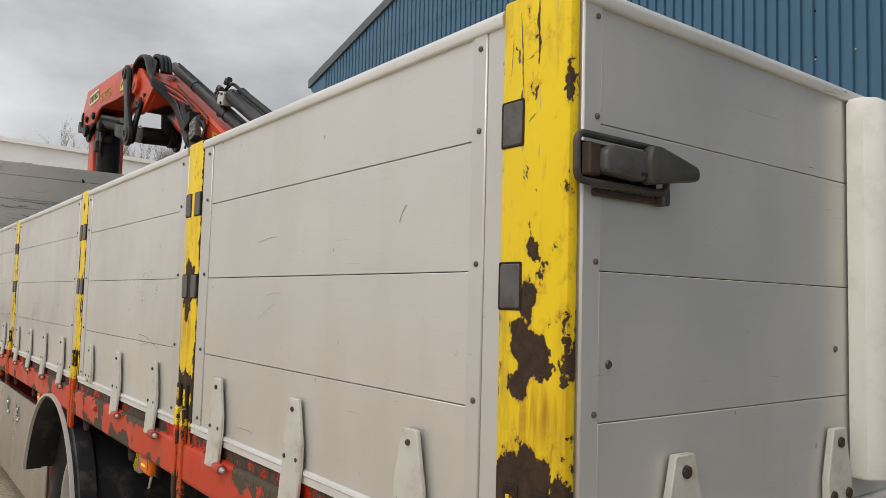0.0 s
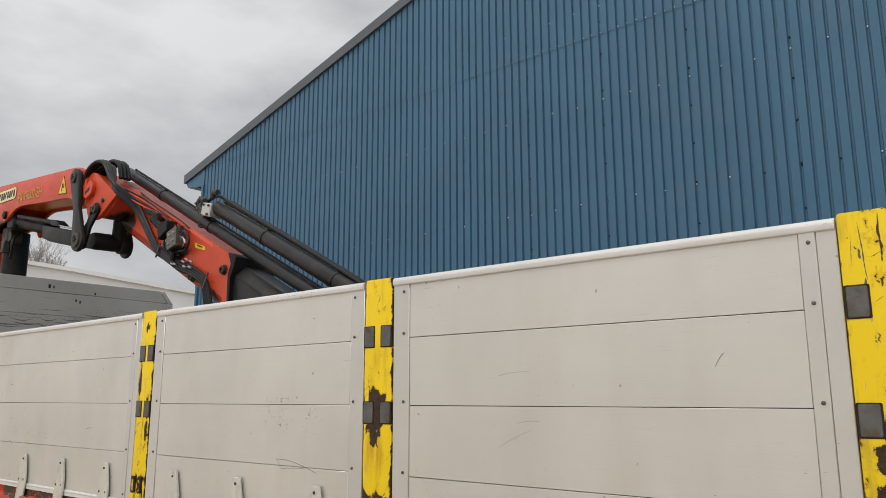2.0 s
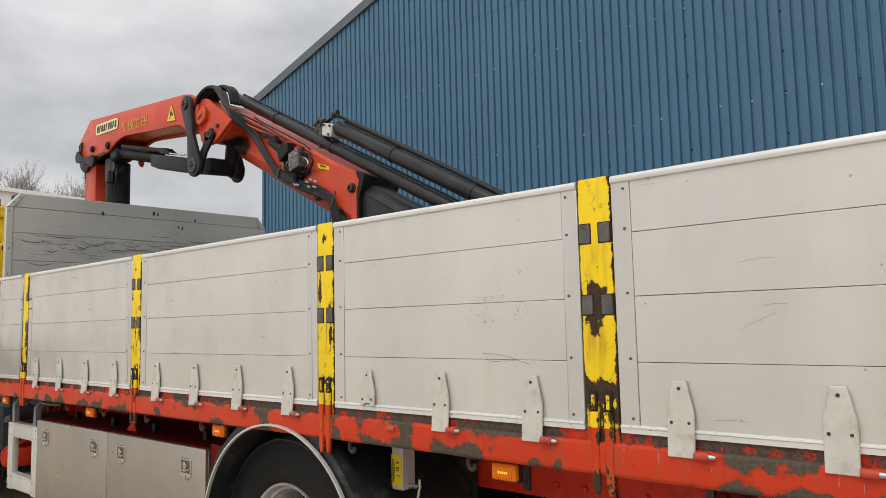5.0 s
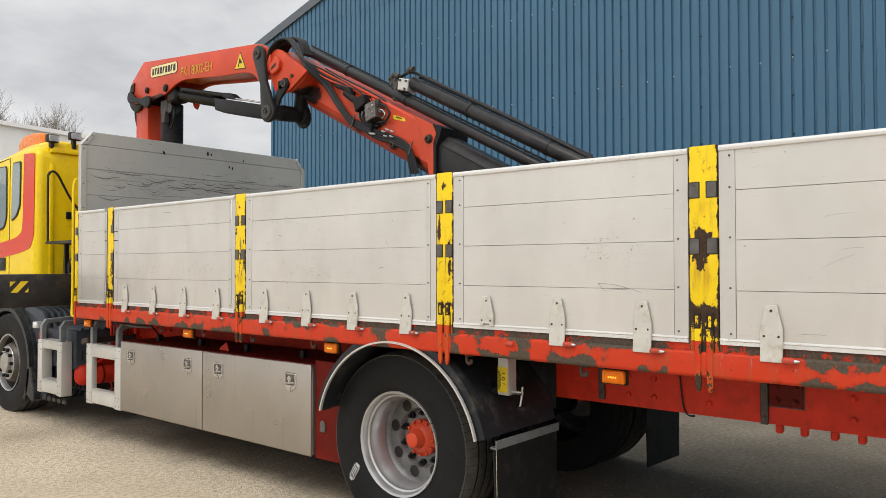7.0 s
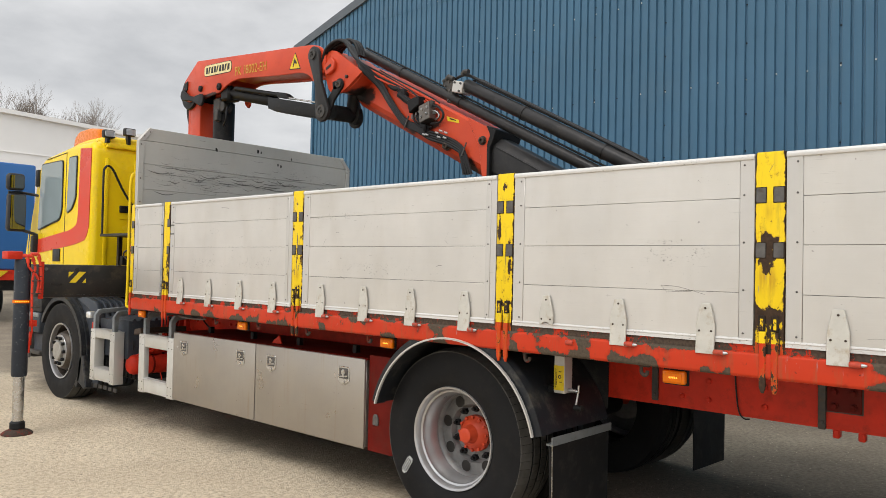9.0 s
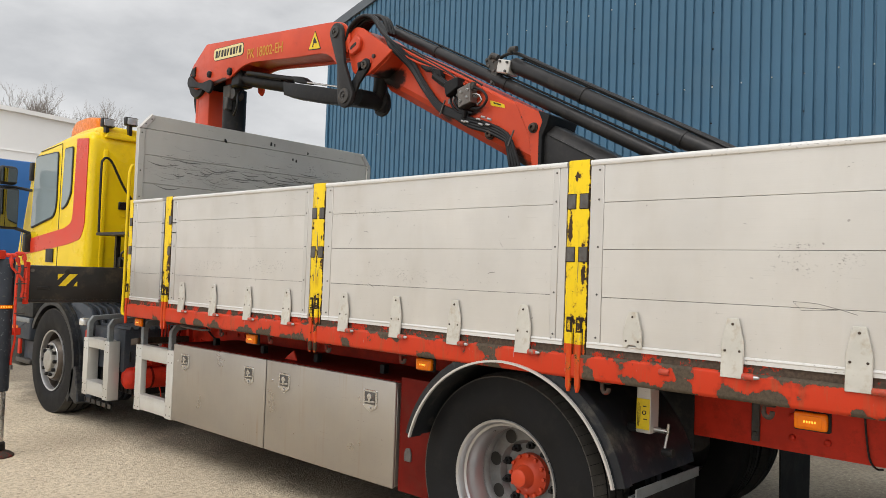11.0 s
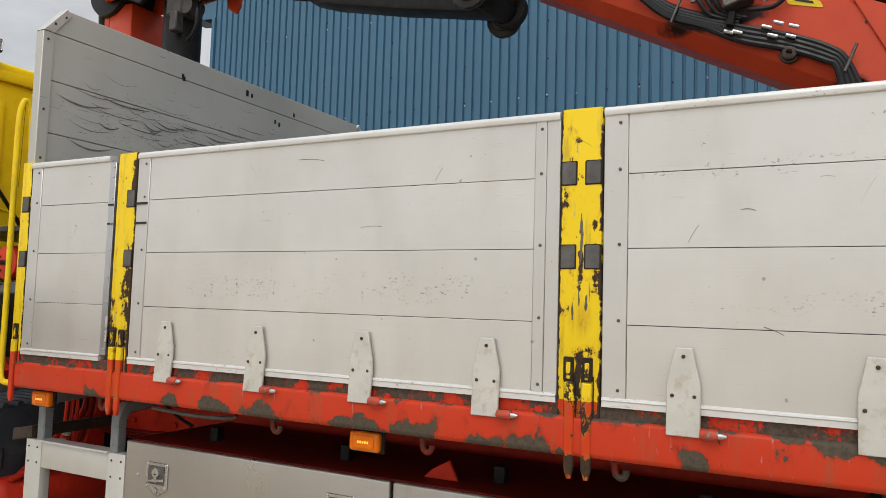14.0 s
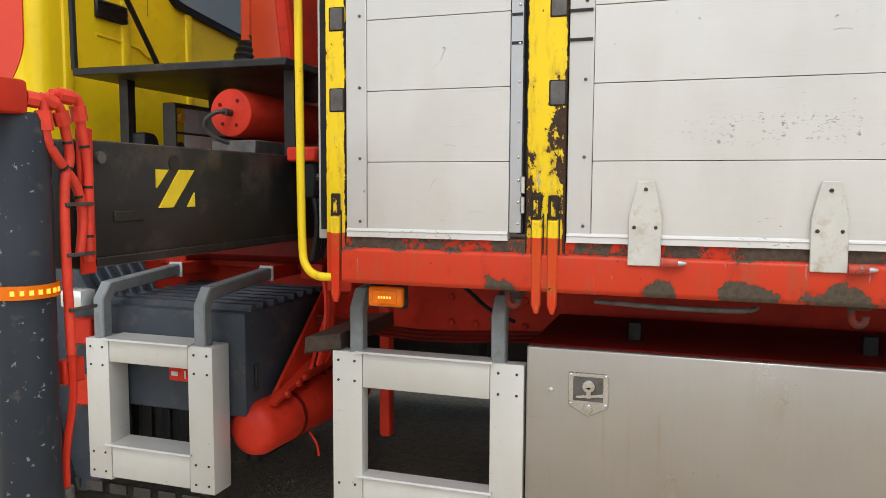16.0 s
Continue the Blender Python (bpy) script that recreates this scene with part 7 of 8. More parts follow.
for y, z in ((3.865, 2.465), (4.220, 2.458)):
    q = B()
    lathe(q, [(0.0, 0.036), (-0.012, 0.034), (-0.012, 0.026), (-0.030, 0.026), (-0.034, 0.018), (-0.034, 0.012), (-0.022, 0.011)], (JX - 0.004, y, z), "x", 16)
    part("slide_pad_bolt", q, BOLT, jib, "steel slide pad bolt")
for y, z in ((3.965, 2.548), (3.935, 2.532), (3.925, 2.54)):
    q = B()
    lathe(q, [(0.0, 0.007), (-0.005, 0.006)], (JX - 0.001, y, z), "x", 8)
    part("small_plug", q, INK, jib)
DIR = Vector((0, -0.888, -0.459))
NRM = Vector((0, -0.459, 0.888))


def jp(u, v, x):
    """A point u along the jib from its collar and v above its middle line."""
    p = Vector((x, 3.80, 2.335)) + DIR * u + NRM * v
    return (p.x, p.y, p.z)


def jib_box(u0, u1, v0, v1, x0, x1, mat, name, label="", ch=0.06, parent=None):
    q = B()
    prof = fillet([(x0, v0 + ch), (x0, v1 - ch), (x0 + ch, v1), (x1 - ch, v1), (x1, v1 - ch), (x1, v0 + ch), (x1 - ch, v0), (x0 + ch, v0)], 0.012, 2)
    a = [q.verts.new(jp(u0, v, x)) for x, v in prof]
    c = [q.verts.new(jp(u1, v, x)) for x, v in prof]
    q.faces.new(a)
    q.faces.new(c[::-1])
    for i in range(len(a)):
        j = (i + 1) % len(a)
        q.faces.new((a[i], a[j], c[j], c[i]))
    return part(name, q, mat, parent or crane, label)


b = B()
prism(b, fillet([(3.835, 2.575), (3.745, 2.535), (3.765, 2.47), (3.800, 2.40), (3.800, 2.15), (3.825, 2.15), (3.825, 2.43), (3.800, 2.50)], 0.012), "x", JX - 0.012, JX + JW + 0.012, 0.003)
part("jib_collar", b, CRANE_BLACK, crane, "black collar")
ext = jib_box(-0.05, 1.62, -0.150, 0.150, JX + 0.02, JX + JW - 0.02, CRANE_GREY, "extension", "dark grey telescopic extension boxes")
q = B()
tube(q, [jp(0.0, 0.086, JX + 0.016), jp(1.60, 0.086, JX + 0.016)], 0.004, 6)
part("weld_bead", q, CRANE_GREY, ext)
for i, (u0, u1, s) in enumerate(((1.62, 1.68, 0.165), (1.70, 1.75, 0.150), (1.77, 1.82, 0.135), (1.84, 1.95, 0.12))):
    jib_box(u0, u1, -s, s, JX + 0.01 + 0.012 * i, JX + JW - 0.01 - 0.012 * i, CRANE_BLACK, "extension_head", "", 0.045, ext)
q = B()
prism(q, fillet([(1.50, -0.16), (1.75, -0.16), (1.76, 0.16), (1.98, 0.36), (1.97, 0.42), (1.88, 0.46), (1.60, 0.40), (1.52, 0.30)], 0.03), "x", JX - 0.02, JX + 0.012)
prism(q, fillet([(1.50, -0.16), (1.75, -0.16), (1.76, 0.16), (1.98, 0.36), (1.97, 0.42), (1.88, 0.46), (1.60, 0.40), (1.52, 0.30)], 0.03), "x", JX + JW - 0.012, JX + JW + 0.02)
for v in q.verts:
    v.co = jp(v.co.y, v.co.z, v.co.x)
part("head_plate", q, CRANE_BLACK, ext)
# extension rams along the top
def ram(name, y0, z0, y1, z1, x, r):
    a, c = Vector((x, y0, z0)), Vector((x, y1, z1))
    d = (c - a).normalized()
    up = Vector((0, d.z, -d.y))
    q = B()
    tube(q, [a, a + d * 0.02, c, c + d * 0.02], [r * 0.8, r, r, r * 0.8], 24)
    rm = part(name, q, CRANE_GREY, crane, "dark grey extension ram tube")
    q = B()
    tube(q, [a + d * 0.1 + up * (r + 0.010), c + up * (r + 0.012)], 0.008, 6)
    part("ram_pipe", q, CRANE_BLACK, rm)
    for u in (0.62, 1.35):
        q = B()
        tube(q, [a + d * u, a + d * (u + 0.02)], r + 0.004, 24)
        part("ram_clip", q, CRANE_GREY, rm)


ram("lower_ram", 5.36, 3.420, 2.25, 1.825, 1.11, 0.041)
ram("upper_ram", 4.11, 2.930, 2.25, 1.975, 1.11, 0.050)
q = B()
prism(q, fillet([(4.185, 2.965), (4.085, 2.940), (4.100, 2.850), (4.200, 2.878)], 0.010), "x", 1.045, 1.16, 0.006)
rh_ = part("ram_head", q, ALU_TRIM, crane, "pale steel ram head block")
for y, z in ((4.165, 2.945), (4.105, 2.928), (4.120, 2.872)):
    q = B()
    tube(q, [(1.046, y, z), (1.036, y, z)], 0.009, 8)
    part("bolt", q, CAST, rh_)
q = B()
prism(q, fillet([(4.325, 3.000), (4.265, 3.000), (4.205, 2.955), (4.215, 2.87), (4.235, 2.80), (4.275, 2.81), (4.265, 2.90), (4.315, 2.95)], 0.012), "x", 1.075, 1.15, 0.005)
fl_ = part("ram_bracket", q, CAST, crane, "dark steel ram bracket with bolts")
for y, z in ((4.305, 2.98), (4.285, 2.94), (4.245, 2.965), (4.235, 2.90), (4.252, 2.825)):
    q = B()
    tube(q, [(1.076, y, z), (1.064, y, z)], 0.009, 6)
    part("bolt", q, PLATE, fl_)
for k, pts in enumerate(([(1.08, 4.21, 2.985), (1.08, 4.26, 3.01), (1.08, 4.28, 2.99)], [(1.07, 4.11, 3.0), (1.07, 4.09, 3.02), (1.07, 4.05, 3.015)])):
    q = B()
    tube(q, pts, 0.020, 8)
    part("ram_fitting", q, CAST, rh_)
q = B()
tube(q, smooth_path([(1.11, 4.22, 2.99), (1.11, 4.10, 3.005), (1.11, 3.9, 2.905), (1.11, 3.4, 2.645), (1.11, 2.75, 2.30), (1.11, 2.45, 2.12)], 5), 0.012, 8)
part("ram_hose", q, HOSE, rh_)
q = B()
tube(q, smooth_path([(1.13, 4.05, 2.955), (1.13, 3.96, 2.945), (1.13, 3.85, 2.885), (1.13, 3.4, 2.652), (1.13, 2.6, 2.232)], 5), 0.009, 8)
part("ram_hose", q, HOSE, rh_)
K0 = 0.83  # hoses pass in front of the knuckle
# valve block, cover and hoses on the near cheek of the jib
q = B()
prism(q, fillet([(4.590, 2.845), (4.460, 2.868), (4.455, 2.795), (4.560, 2.740)], 0.01), "x", JX - 0.09, JX - 0.004, 0.006)
part("valve_cover", q, CRANE_BLACK, jib, "black valve cover")
q = B()
prism(q, fillet([(4.462, 2.782), (4.352, 2.812), (4.342, 2.678), (4.448, 2.648)], 0.006), "x", JX - 0.085, JX - 0.004, 0.005)
vb = part("valve_block", q, VALVE_STEEL, jib, "grey steel valve block with fittings")
for y, z in ((4.420, 2.755), (4.365, 2.765), (4.370, 2.715), (4.425, 2.695)):
    q = B()
    lathe(q, [(0.0, 0.010), (-0.010, 0.009), (-0.011, 0.005), (-0.004, 0.004)], (JX - 0.085, y, z), "x", 8)
    part("fitting", q, RIM, vb)
q = B()
tube(q, [(JX - 0.05, 4.355, 2.772), (JX - 0.05, 4.339, 2.819)], 0.018, 8)
part("valve_solenoid", q, CAST, vb)
q = B()
tube(q, [(JX - 0.05, 4.417, 2.637), (JX - 0.05, 4.427, 2.586)], 0.016, 8)
part("valve_solenoid", q, CRANE_BLACK, vb)
q = B()
tube(q, [(JX - 0.05, 4.707, 2.917), (JX - 0.05, 4.634, 2.865), (JX - 0.05, 4.583, 2.834)], 0.028, 8)
part("valve_plug", q, CRANE_BLACK, vb)
for y, z, dy, dz in ((4.340, 2.775, -0.030, -0.008), (4.338, 2.722, -0.032, -0.004), (4.470, 2.742, 0.026, 0.012), (4.468, 2.700, 0.028, 0.006), (4.560, 2.735, 0.004, -0.034), (4.520, 2.745, 0.002, -0.034)):
    q = B()
    tube(q, [(JX - 0.045, y, z), (JX - 0.045, y + dy, z + dz)], 0.010, 8)
    part("fitting", q, RIM_DULL, vb)
rc = random.Random(12)


def hose(pts, r, mat=HOSE, name="hydraulic_hose"):
    q = B()
    tube(q, smooth_path(pts, 6), r, 8)
    part(name, q, mat, crane)


for k in range(5):
    o = k * 0.020
    e = rc.uniform(-0.015, 0.015)
    hose([(K0 + 0.02 + o, 5.522, 3.280), (K0 + o, 5.465, 3.375 + e), (K0 + 0.01 + o, 5.356, 3.435 + e), (K0 + 0.02 + o, 5.242, 3.411 + e), (K0 + 0.02 + o * 0.5, 5.128, 3.281), (K0 + 0.03, 5.06 - o * 0.3, 3.215 - o * 0.6 + e), (JX - 0.06, 4.965 + e, 3.095 - o), (JX - 0.022, 4.852 + e, 2.917 - o * 0.9), (JX - 0.022, 4.686, 2.731 - o * 0.6), (JX - 0.022, 4.541, 2.653 - o * 0.5), (JX - 0.022, 4.396, 2.601 - o * 0.6)], 0.0135)
for k in range(3):
    o = k * 0.03
    hose([(K0 + 0.12 + o, 5.501, 3.318), (K0 + 0.12 + o, 5.460, 3.414), (K0 + 0.13 + o, 5.345, 3.469), (K0 + 0.14 + o, 5.242, 3.426), (K0 + 0.14 + o, 5.190, 3.308)], 0.017)
for k in range(4):
    o = k * 0.018
    hose([(JX - 0.02, 4.541, 2.637 - o * 0.4), (JX - 0.025, 4.396, 2.586 - o), (JX - 0.025, 4.230, 2.529 - o), (JX - 0.028, 4.096, 2.466 - o), (JX - 0.03, 4.028 + o * 0.6, 2.399 - o * 0.4), (JX - 0.02, 3.961 + o * 1.3, 2.223)], 0.012)
for k in range(4):
    o = k * 0.028
    hose([(K0 + 0.06, 5.05, 3.20 - o * 0.4), (JX - 0.05, 4.93, 3.125 - o * 0.7), (JX - 0.02, 4.790 - o, 3.041 - o * 0.9), (JX - 0.02, 4.603 - o, 2.933 - o * 0.7), (JX - 0.03, 4.479 - o * 0.5, 2.845 - o * 0.3)], 0.007, CRANE_RED if k % 2 else HOSE)
hose([(JX - 0.05, 4.344, 2.782), (JX - 0.06, 4.261, 2.751), (JX - 0.06, 4.215, 2.689), (JX - 0.05, 4.272, 2.637), (JX - 0.04, 4.365, 2.643)], 0.009)
hose([(JX - 0.05, 4.344, 2.741), (JX - 0.06, 4.282, 2.720), (JX - 0.06, 4.261, 2.684), (JX - 0.05, 4.303, 2.663)], 0.008, STEEL)
hose([(1.10, 7.36, 3.20), (1.03, 7.30, 3.12), (1.03, 7.31, 3.02), (1.06, 7.40, 2.97)], 0.013)
# connectors and thin pipes between the hoses and the valve
for y, z, w in ((4.80, 2.985, 0.05), (4.735, 2.965, 0.045), (4.70, 2.93, 0.04), (4.655, 2.885, 0.04)):
    q = B()
    tube(q, [(JX - 0.035, y + w, z + w * 0.55), (JX - 0.04, y, z), (JX - 0.04, y - w, z - w * 0.45)], [0.012, 0.020, 0.013], 8)
    part("hose_connector", q, CRANE_BLACK, jib)
q = B()
prism(q, fillet([(4.735, 2.975), (4.655, 2.955), (4.64, 2.90), (4.715, 2.915)], 0.008), "x", JX - 0.06, JX - 0.006, 0.004)
part("connector_block", q, CRANE_BLACK, jib)
for o in (0.0, 0.022, 0.044):
    hose([(JX - 0.008, 4.99, 3.17 - o * 0.5), (JX - 0.008, 4.84, 3.085 - o), (JX - 0.008, 4.62, 2.975 - o), (JX - 0.008, 4.40, 2.86 - o), (JX - 0.012, 4.30, 2.80 - o)], 0.006, CRANE_RED if o else CRANE_GREY)
for o in (0.0, 0.03, 0.055):
    hose([(JX - 0.03, 4.56 - o, 2.76), (JX - 0.05, 4.54 - o, 2.70), (JX - 0.035, 4.50 - o, 2.645), (JX - 0.028, 4.42 - o, 2.615)], 0.009)
for y, z in ((4.629, 2.689), (4.018, 2.415)):
    q = B()
    tube(q, [(JX - 0.04, y - 0.02, z + 0.045), (JX - 0.045, y + 0.02, z - 0.055)], 0.006, 6)
    part("hose_clamp", q, PLATE, jib)
for y, z in ((4.313, 2.570), (4.272, 2.580), (4.220, 2.560), (4.293, 2.534), (4.417, 2.565), (4.448, 2.570), (4.230, 2.523)):
    q = B()
    tube(q, [(JX - 0.042, y, z), (JX - 0.042, y - 0.034, z - 0.013)], 0.0075, 8)
    part("hose_ferrule", q, RIM, jib)
q = B()
box(q, 1.02, 1.16, 7.42, 7.56, 3.12, 3.27, 0.015)
box(q, 1.0, 1.06, 7.44, 7.50, 3.02, 3.14, 0.008)
lathe(q, [(-0.05, 0.05), (0.05, 0.05)], (1.08, 7.40, 3.17), "x", 16)
part("slew_valve", q, CAST, crane)

# plates and lettering on the main boom
def on_boom(pts, mat, name, proud, label="", r=0.0):
    q = B()
    prism(q, fillet(pts, r, 5) if r else pts, "x", -proud, 0.002)
    return part(name, slewed(q), mat, mb, label)


def bp(u, v):
    """u forward from the plate's left end, v up, along the boom's slope."""
    return (7.665 - u * 1.12, 3.512 + v * 0.85 - u * 0.075)


on_boom([bp(-0.006, -0.006), bp(0.516, -0.006), bp(0.516, 0.136), bp(-0.006, 0.136)], INK, "plate_rim", 0.0025, "", 0.05)
on_boom([bp(0, 0), bp(0.51, 0), bp(0.51, 0.13), bp(0, 0.13)], DECAL_CREAM, "maker_plate", 0.005, "cream maker's plate with dark shapes", 0.045)
for k in range(9):
    u = 0.03 + k * 0.051
    on_boom([bp(u, 0.026), bp(u + 0.016 + 0.024 * (k % 3 != 1), 0.026), bp(u + 0.043, 0.104), bp(u + 0.010, 0.104)], INK, "plate_shape", 0.0065)
tx = bpy.data.curves.new("model_number", "FONT")
tx.body, tx.size, tx.extrude, tx.align_x = "PK 18002-EH", 0.1, 0.001, "LEFT"
tmp = bpy.data.objects.new("model_number", tx)
scene.collection.objects.link(tmp)
bpy.context.view_layer.update()
tme = bpy.data.meshes.new_from_object(tmp.evaluated_get(bpy.context.evaluated_depsgraph_get()))
bpy.data.objects.remove(tmp)
tme.materials.clear()
tme.materials.append(DECAL_FADED)
tw = max(v.co.x for v in tme.vertices)
th = max(v.co.y for v in tme.vertices)
for v in tme.vertices:
    u, w = v.co.x / tw * 0.60, v.co.y / th * 0.088
    v.co = (boom_x(7.02 - u) - 0.004 - v.co.z, 7.02 - u, 3.415 + w - u * 0.078)
tb_ = B()
tb_.from_mesh(tme)
bpy.data.meshes.remove(tme)
part("model_letter", tb_, DECAL_FADED, mb, "faded yellow model letter")
tri_c = (5.935, 3.358)
on_boom([(tri_c[0] + 0.092, tri_c[1] - 0.056), (tri_c[0] - 0.092, tri_c[1] - 0.078), (tri_c[0], tri_c[1] + 0.090)], INK, "warning_triangle", 0.0025, "yellow warning triangle", 0.01)
on_boom([(tri_c[0] + 0.081, tri_c[1] - 0.050), (tri_c[0] - 0.081, tri_c[1] - 0.070), (tri_c[0], tri_c[1] + 0.079)], DECAL_YELLOW, "triangle_face", 0.0045, "", 0.01)
on_boom([(tri_c[0] + 0.032, tri_c[1] - 0.040), (tri_c[0] + 0.020, tri_c[1] - 0.042), (tri_c[0] + 0.008, tri_c[1] - 0.012), (tri_c[0] - 0.030, tri_c[1] - 0.022), (tri_c[0] - 0.030, tri_c[1] - 0.008), (tri_c[0] + 0.004, tri_c[1] + 0.034), (tri_c[0] + 0.018, tri_c[1] + 0.012), (tri_c[0] + 0.022, tri_c[1] - 0.012)], INK, "triangle_sign", 0.006)
q = B()
prism(q, fillet([(4.235, 2.692), (4.115, 2.650), (4.105, 2.622), (4.225, 2.655)], 0.008), "x", JX - 0.003, JX + 0.002)
part("jib_label", q, DECAL_YELLOW, jib, "small yellow label")
q = B()
prism(q, [(4.205, 2.676), (4.14, 2.652), (4.137, 2.643), (4.20, 2.664)], "x", JX - 0.0045, JX - 0.002)
part("label_print", q, INK, jib)

# ---- outrigger beam, leg and controls ----
q = B()
box(q, -0.70, 2.2, 7.450, 7.70, 1.180, 1.475, 0.012, 2)
beam = part("outrigger_beam", q, BLACK_BEAM, crane, "worn black outrigger beam pulled out")
q = B()
box(q, -0.66, 0.28, 7.443, 7.451, 1.185, 1.205, 0.002)
box(q, -0.60, -0.50, 7.444, 7.451, 1.285, 1.310, 0.002)
part("beam_rib", q, BLACK_BEAM, beam)
q = B()
tube(q, [(-0.64, 7.452, 1.435), (-0.64, 7.440, 1.435)], 0.014, 14)
part("beam_plug", q, PLATE, beam)
for pts in ([(-0.447, 1.412), (-0.400, 1.412), (-0.447, 1.365)], [(-0.440, 1.314), (-0.385, 1.314), (-0.293, 1.413), (-0.355, 1.413)], [(-0.325, 1.314), (-0.294, 1.314), (-0.294, 1.352)]):
    q = B()
    prism(q, pts, "y", 7.4455, 7.4505)
    part("hazard_stripe", q, DECAL_YELLOW, beam, "yellow hazard stripe")
q = B()
cyl(q, (-0.375, 7.452, 1.43), (-0.375, 7.4475, 1.43), 0.021, 16)
part("beam_hole", q, INK, beam)
LX, LY = -0.815, 7.50
q = B()
tube(q, [(LX, LY, 0.50), (LX, LY, 0.52), (LX, LY, 1.505), (LX, LY, 1.52)], [0.058, 0.064, 0.064, 0.058], 28)
leg = part("outrigger_leg", q, LEG_GREY, crane, "dark grey outrigger leg with a lit amber ring")
q = B()
cyl(q, (LX, LY, 0.03), (LX, LY, 0.52), 0.045, 24)
part("leg_rod", q, STEEL, leg, "bright leg rod")
q = B()
lathe(q, [(0.0, 0.125), (0.012, 0.125), (0.03, 0.10), (0.045, 0.06), (0.06, 0.04)], (LX, LY, 0.0), "z", 28)
part("leg_foot", q, HOOK_PAINT, leg, "rusty red-brown round foot plate")
q = B()
lathe(q, [(0.05, 0.058), (0.055, 0.062), (0.10, 0.060), (0.115, 0.046)], (LX, LY, 0.0), "z", 24)
part("foot_collar", q, CRANE_BLACK, leg, "black foot collar")
q = B()
lathe(q, [(-0.014, 0.064), (-0.014, 0.072), (0.014, 0.072), (0.014, 0.064)], (LX, LY, 1.15), "z", 28, closed=True)
ring = part("lamp_ring", q, AMBER, leg, "amber lamp ring")
for k in range(7):
    a = radians(212 + k * 14)
    q = B()
    bmesh.ops.create_cube(q, size=1.0, matrix=Matrix.Translation((LX + 0.072 * math.cos(a), LY + 0.072 * math.sin(a), 1.15)) @ Matrix.Rotation(a, 4, "Z") @ Matrix.Diagonal((0.004, 0.008, 0.010, 1)))
    part("ring_lamp", q, LED, ring, "lit amber lamp")
q = B()
box(q, -0.96, -0.835, 7.44, 7.58, 1.515, 1.585, 0.01, 2)
part("leg_head", q, RED_CLEAN, leg, "red leg head block")
for k, pts in enumerate(([(-0.84, 7.46, 1.550), (-0.80, 7.445, 1.545), (-0.795, 7.44, 1.47), (-0.77, 7.44, 1.43), (-0.72, 7.44, 1.37), (-0.705, 7.44, 1.30), (-0.715, 7.44, 1.22)],
                         [(-0.80, 7.45, 1.555), (-0.762, 7.44, 1.54), (-0.745, 7.44, 1.49), (-0.735, 7.44, 1.43), (-0.75, 7.44, 1.38), (-0.755, 7.44, 1.25), (-0.75, 7.44, 1.0)],
                         [(-0.77, 7.45, 1.565), (-0.71, 7.44, 1.56), (-0.70, 7.44, 1.50), (-0.685, 7.44, 1.42), (-0.685, 7.44, 1.32), (-0.69, 7.44, 1.20)])):
    q = B()
    tube(q, smooth_path(pts, 6), 0.0105, 12)
    rhose = part("red_hose", q, HOSE_RED, leg, "red painted hydraulic hose")
    for j in (2, 3, 4):
        q = B()
        pa, pc = Vector(pts[j]), Vector(pts[j + 1])
        mid = pa.lerp(pc, 0.3 + 0.1 * k)
        tube(q, [mid, mid + (pc - pa).normalized() * 0.006], 0.0112, 12)
        part("tape_band", q, INK, rhose)
    for a, c in ((0, 1), (1, 2)):
        q = B()
        pa, pc = Vector(pts[a]), Vector(pts[c])
        tube(q, [pa.lerp(pc, 0.25), pa.lerp(pc, 0.8)], 0.017, 8)
        part("hose_nut", q, HOSE_RED, leg)
q = B()
tube(q, smooth_path([(-0.75, 7.44, 1.0), (-0.74, 7.45, 0.90), (-0.755, 7.46, 0.78), (-0.758, 7.46, 0.70)], 5), 0.009, 8)
part("red_pipe", q, RED_CLEAN, leg)
q = B()
cyl(q, (-0.758, 7.46, 0.70), (-0.758, 7.46, 0.665), 0.016, 10)
part("pipe_nut", q, PLATE, leg)
q = B()
box(q, -0.70, -0.655, 7.448, 7.46, 1.17, 1.50, 0.004)
part("hose_bracket", q, RED_CLEAN, leg)
q = B()
box(q, -0.76, -0.70, 7.45, 7.475, 0.93, 0.985, 0.004)
part("hose_bracket", q, RED_CLEAN, leg)
for z in (1.33, 1.22, 1.10):
    q = B()
    box(q, -0.762, -0.685, 7.424, 7.432, z - 0.004, z + 0.004, 0.001)
    part("hose_tie", q, CAST, leg)
# platform, accumulator and control panel between beam and cab
q = B()
box(q, 0.215, 1.3, 7.45, 8.345, 1.772, 1.800, 0.004)
pf = part("platform", q, BLACK_BEAM, crane, "black steel platform")
for x, y in ((0.36, 8.22), (0.32, 7.48), (0.9, 8.2)):
    q = B()
    box(q, x, x + 0.04, y, y + 0.04, 1.47, 1.776)
    part("platform_leg", q, BLACK_BEAM, pf)
q = B()
tube(q, [(0.262, 7.70, 1.626), (0.265, 7.70, 1.626), (0.272, 7.70, 1.626), (0.85, 7.70, 1.626), (0.88, 7.70, 1.626)], [0.074, 0.082, 0.085, 0.085, 0.05], 32)
ac = part("accumulator", q, RED_CLEAN, crane, "red hydraulic accumulator cylinder")
q = B()
tube(q, [(0.264, 7.70, 1.626), (0.225, 7.70, 1.626)], 0.013, 10)
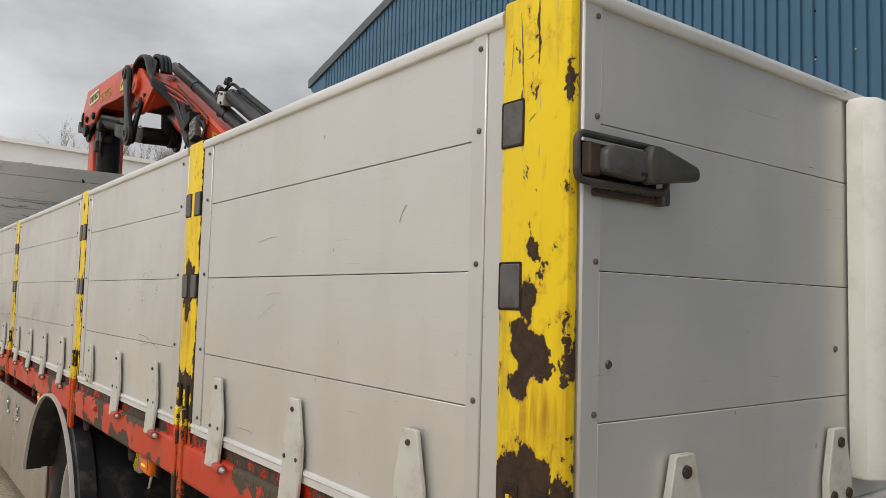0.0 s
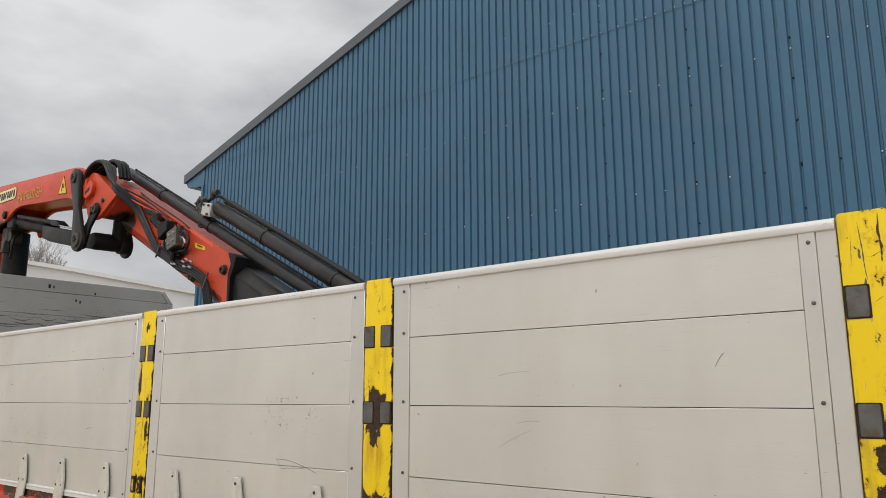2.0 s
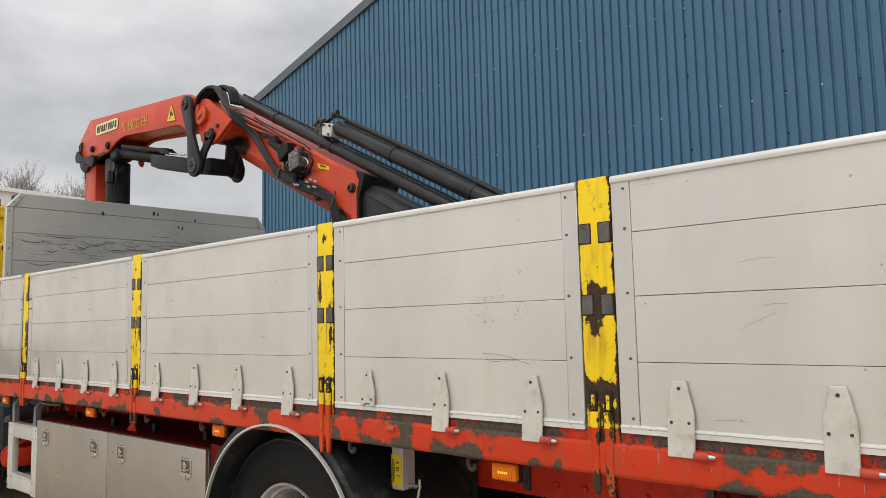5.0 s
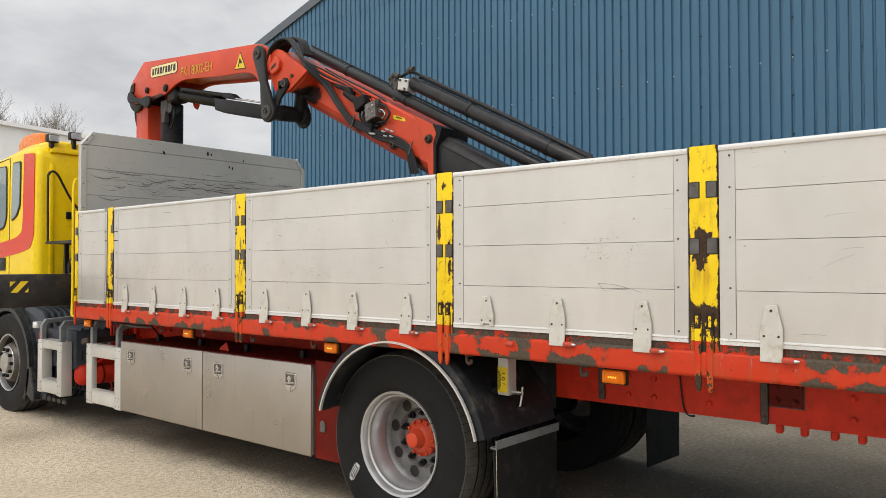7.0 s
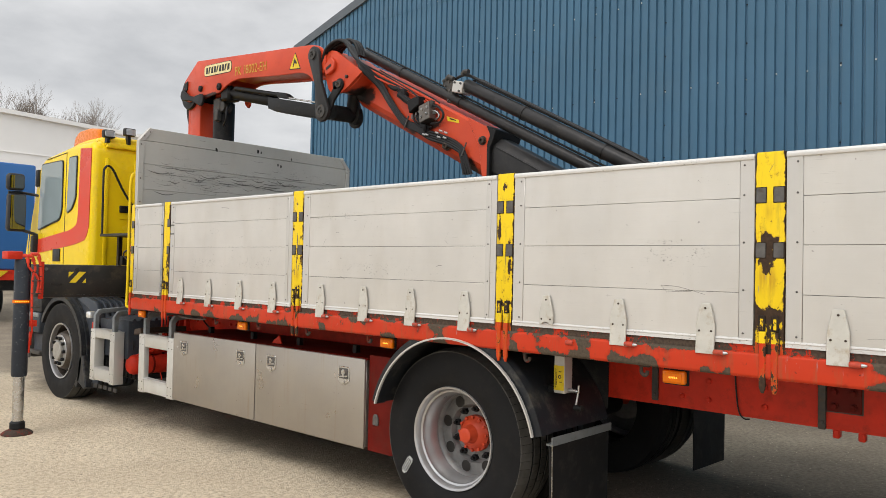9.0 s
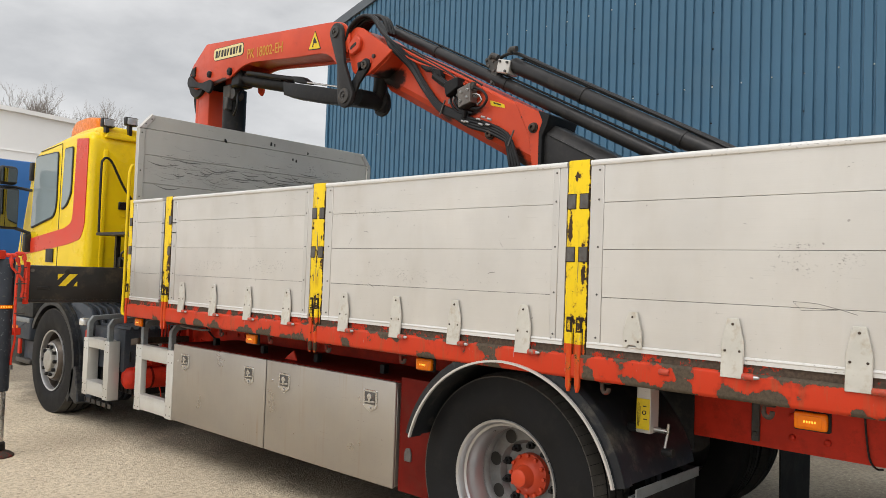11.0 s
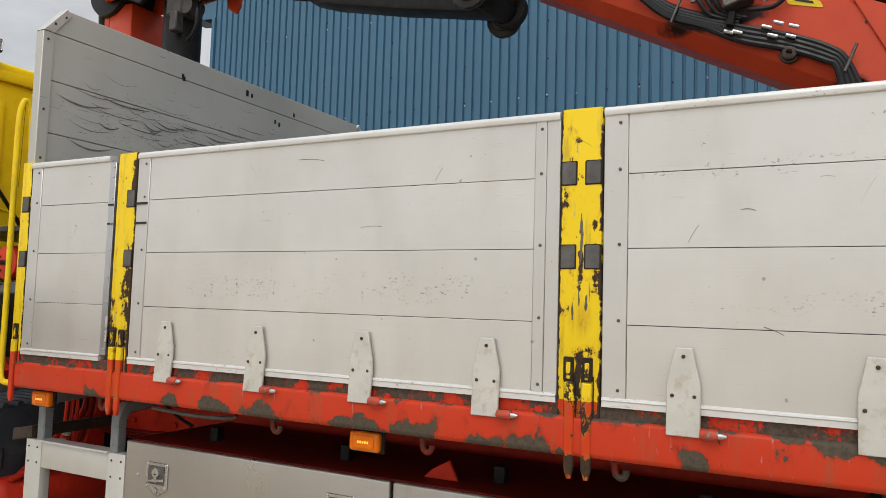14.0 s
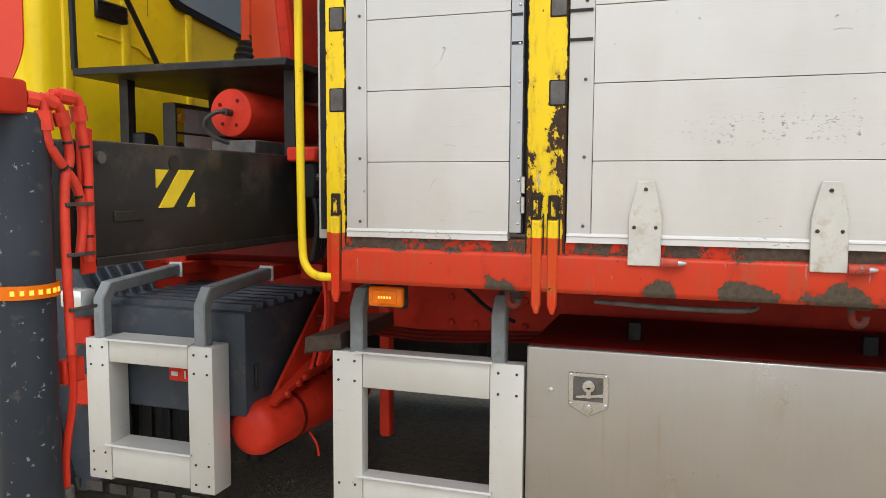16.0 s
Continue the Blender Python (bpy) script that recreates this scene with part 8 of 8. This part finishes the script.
tube(q, smooth_path([(0.225, 7.70, 1.626), (0.205, 7.72, 1.622), (0.20, 7.76, 1.595), (0.21, 7.76, 1.56), (0.25, 7.72, 1.525), (0.33, 7.66, 1.505)], 4), 0.008, 8)
part("accumulator_pipe", q, CAST, ac)
for a in (0.6, 2.2, 4.2, 5.4):
    q = B()
    tube(q, [(0.264, 7.70 + 0.05 * math.cos(a), 1.626 + 0.05 * math.sin(a)), (0.2595, 7.70 + 0.05 * math.cos(a), 1.626 + 0.05 * math.sin(a))], 0.007, 8)
    part("end_screw", q, RED_SHADED, ac)
q = B()
box(q, 0.26, 0.50, 7.60, 7.78, 1.475, 1.53, 0.004)
part("accumulator_saddle", q, PLATE, ac)
q = B()
box(q, 0.47, 0.482, 8.09, 8.15, 1.47, 1.695, 0.002)
box(q, 0.482, 1.05, 8.09, 8.15, 1.683, 1.695, 0.002)
box(q, 0.484, 1.05, 8.12, 8.15, 1.47, 1.682, 0.002)
cp = part("control_panel", q, CAST, crane, "grey crane control panel with yellow stickers")
q = B()
box(q, 0.486, 0.555, 8.113, 8.119, 1.585, 1.680)
box(q, 0.486, 0.550, 8.113, 8.119, 1.475, 1.575)
part("panel_sticker", q, DECAL_YELLOW, cp)
q = B()
tube(q, [(0.512, 8.114, 1.638), (0.512, 8.085, 1.638)], 0.018, 12)
part("stop_knob", q, DECAL_FADED, cp, "faded orange stop knob")
for x, z, rr, m in ((0.520, 1.522, 0.022, CAST), (0.590, 1.500, 0.011, CAST), (0.630, 1.500, 0.011, CAST), (0.668, 1.500, 0.011, PLATE), (0.706, 1.500, 0.011, RED_CLEAN)):
    q = B()
    lathe(q, [(0.0, rr), (-0.012, rr * 0.95), (-0.016, rr * 0.6)], (x, 8.114, z), "y", 14)
    part("panel_button", q, m, cp)
q = B()
for k in range(3):
    box(q, 0.640, 0.655, 8.107, 8.112, 1.605 + k * 0.025, 1.617 + k * 0.025)
part("panel_print", q, PANEL_GREY, cp)
q = B()
box(q, 0.560, 0.95, 8.113, 8.119, 1.475, 1.575)
part("panel_strip", q, WHITE_PLASTIC, cp, "white strip with buttons")
q = B()
box(q, 0.560, 0.95, 8.112, 8.119, 1.585, 1.680)
part("panel_screen", q, PANEL_GREY, cp)
q = B()
prism(q, fillet([(0.375, 1.475), (0.46, 1.475), (0.46, 1.54), (0.44, 1.57), (0.375, 1.575)], 0.015), "y", 8.16, 8.24, 0.004)
part("cable_box", q, BLACK_PLASTIC, cp)
# corrugated hose up past the headboard and red crane housing
q = B()
pts = smooth_path([(1.10, 8.18, 1.80), (1.11, 8.18, 1.90), (1.17, 8.16, 2.06), (1.24, 8.10, 2.20), (1.26, 8.0, 2.45), (1.26, 7.9, 2.6)], 12)
tube(q, pts, [0.072 if i % 2 else 0.061 for i in range(len(pts))], 14)
part("corrugated_hose", q, HOSE, crane, "thick black corrugated hose")
q = B()
prism(q, [(0.545, 1.80), (0.80, 1.80), (0.80, 2.5), (0.44, 2.5), (0.49, 2.06)], "y", 7.60, 7.66, 0.012)
part("crane_housing", q, RED_CLEAN, crane)
q = B()
box(q, 0.190, 0.40, 7.33, 7.44, 1.452, 1.500, 0.006)
part("control_bracket", q, RED_CLEAN, crane)
for k in range(4):
    hose([(0.215 + k * 0.024, 7.35, 1.33), (0.212 + k * 0.024, 7.34, 1.27), (0.218 + k * 0.022, 7.345, 1.20), (0.235 + k * 0.02, 7.37, 1.12)], 0.010)
q = B()
box(q, 0.212, 0.300, 7.345, 7.41, 1.33, 1.452, 0.008)
cv = part("control_valve", q, BLACK_PLASTIC, crane, "black control valve with hoses")
for k in range(3):
    q = B()
    lathe(q, [(0.0, 0.014), (-0.016, 0.013), (-0.018, 0.006)], (0.232 + k * 0.026, 7.345, 1.40), "y", 8)
    part("valve_cap", q, CAST, cv)
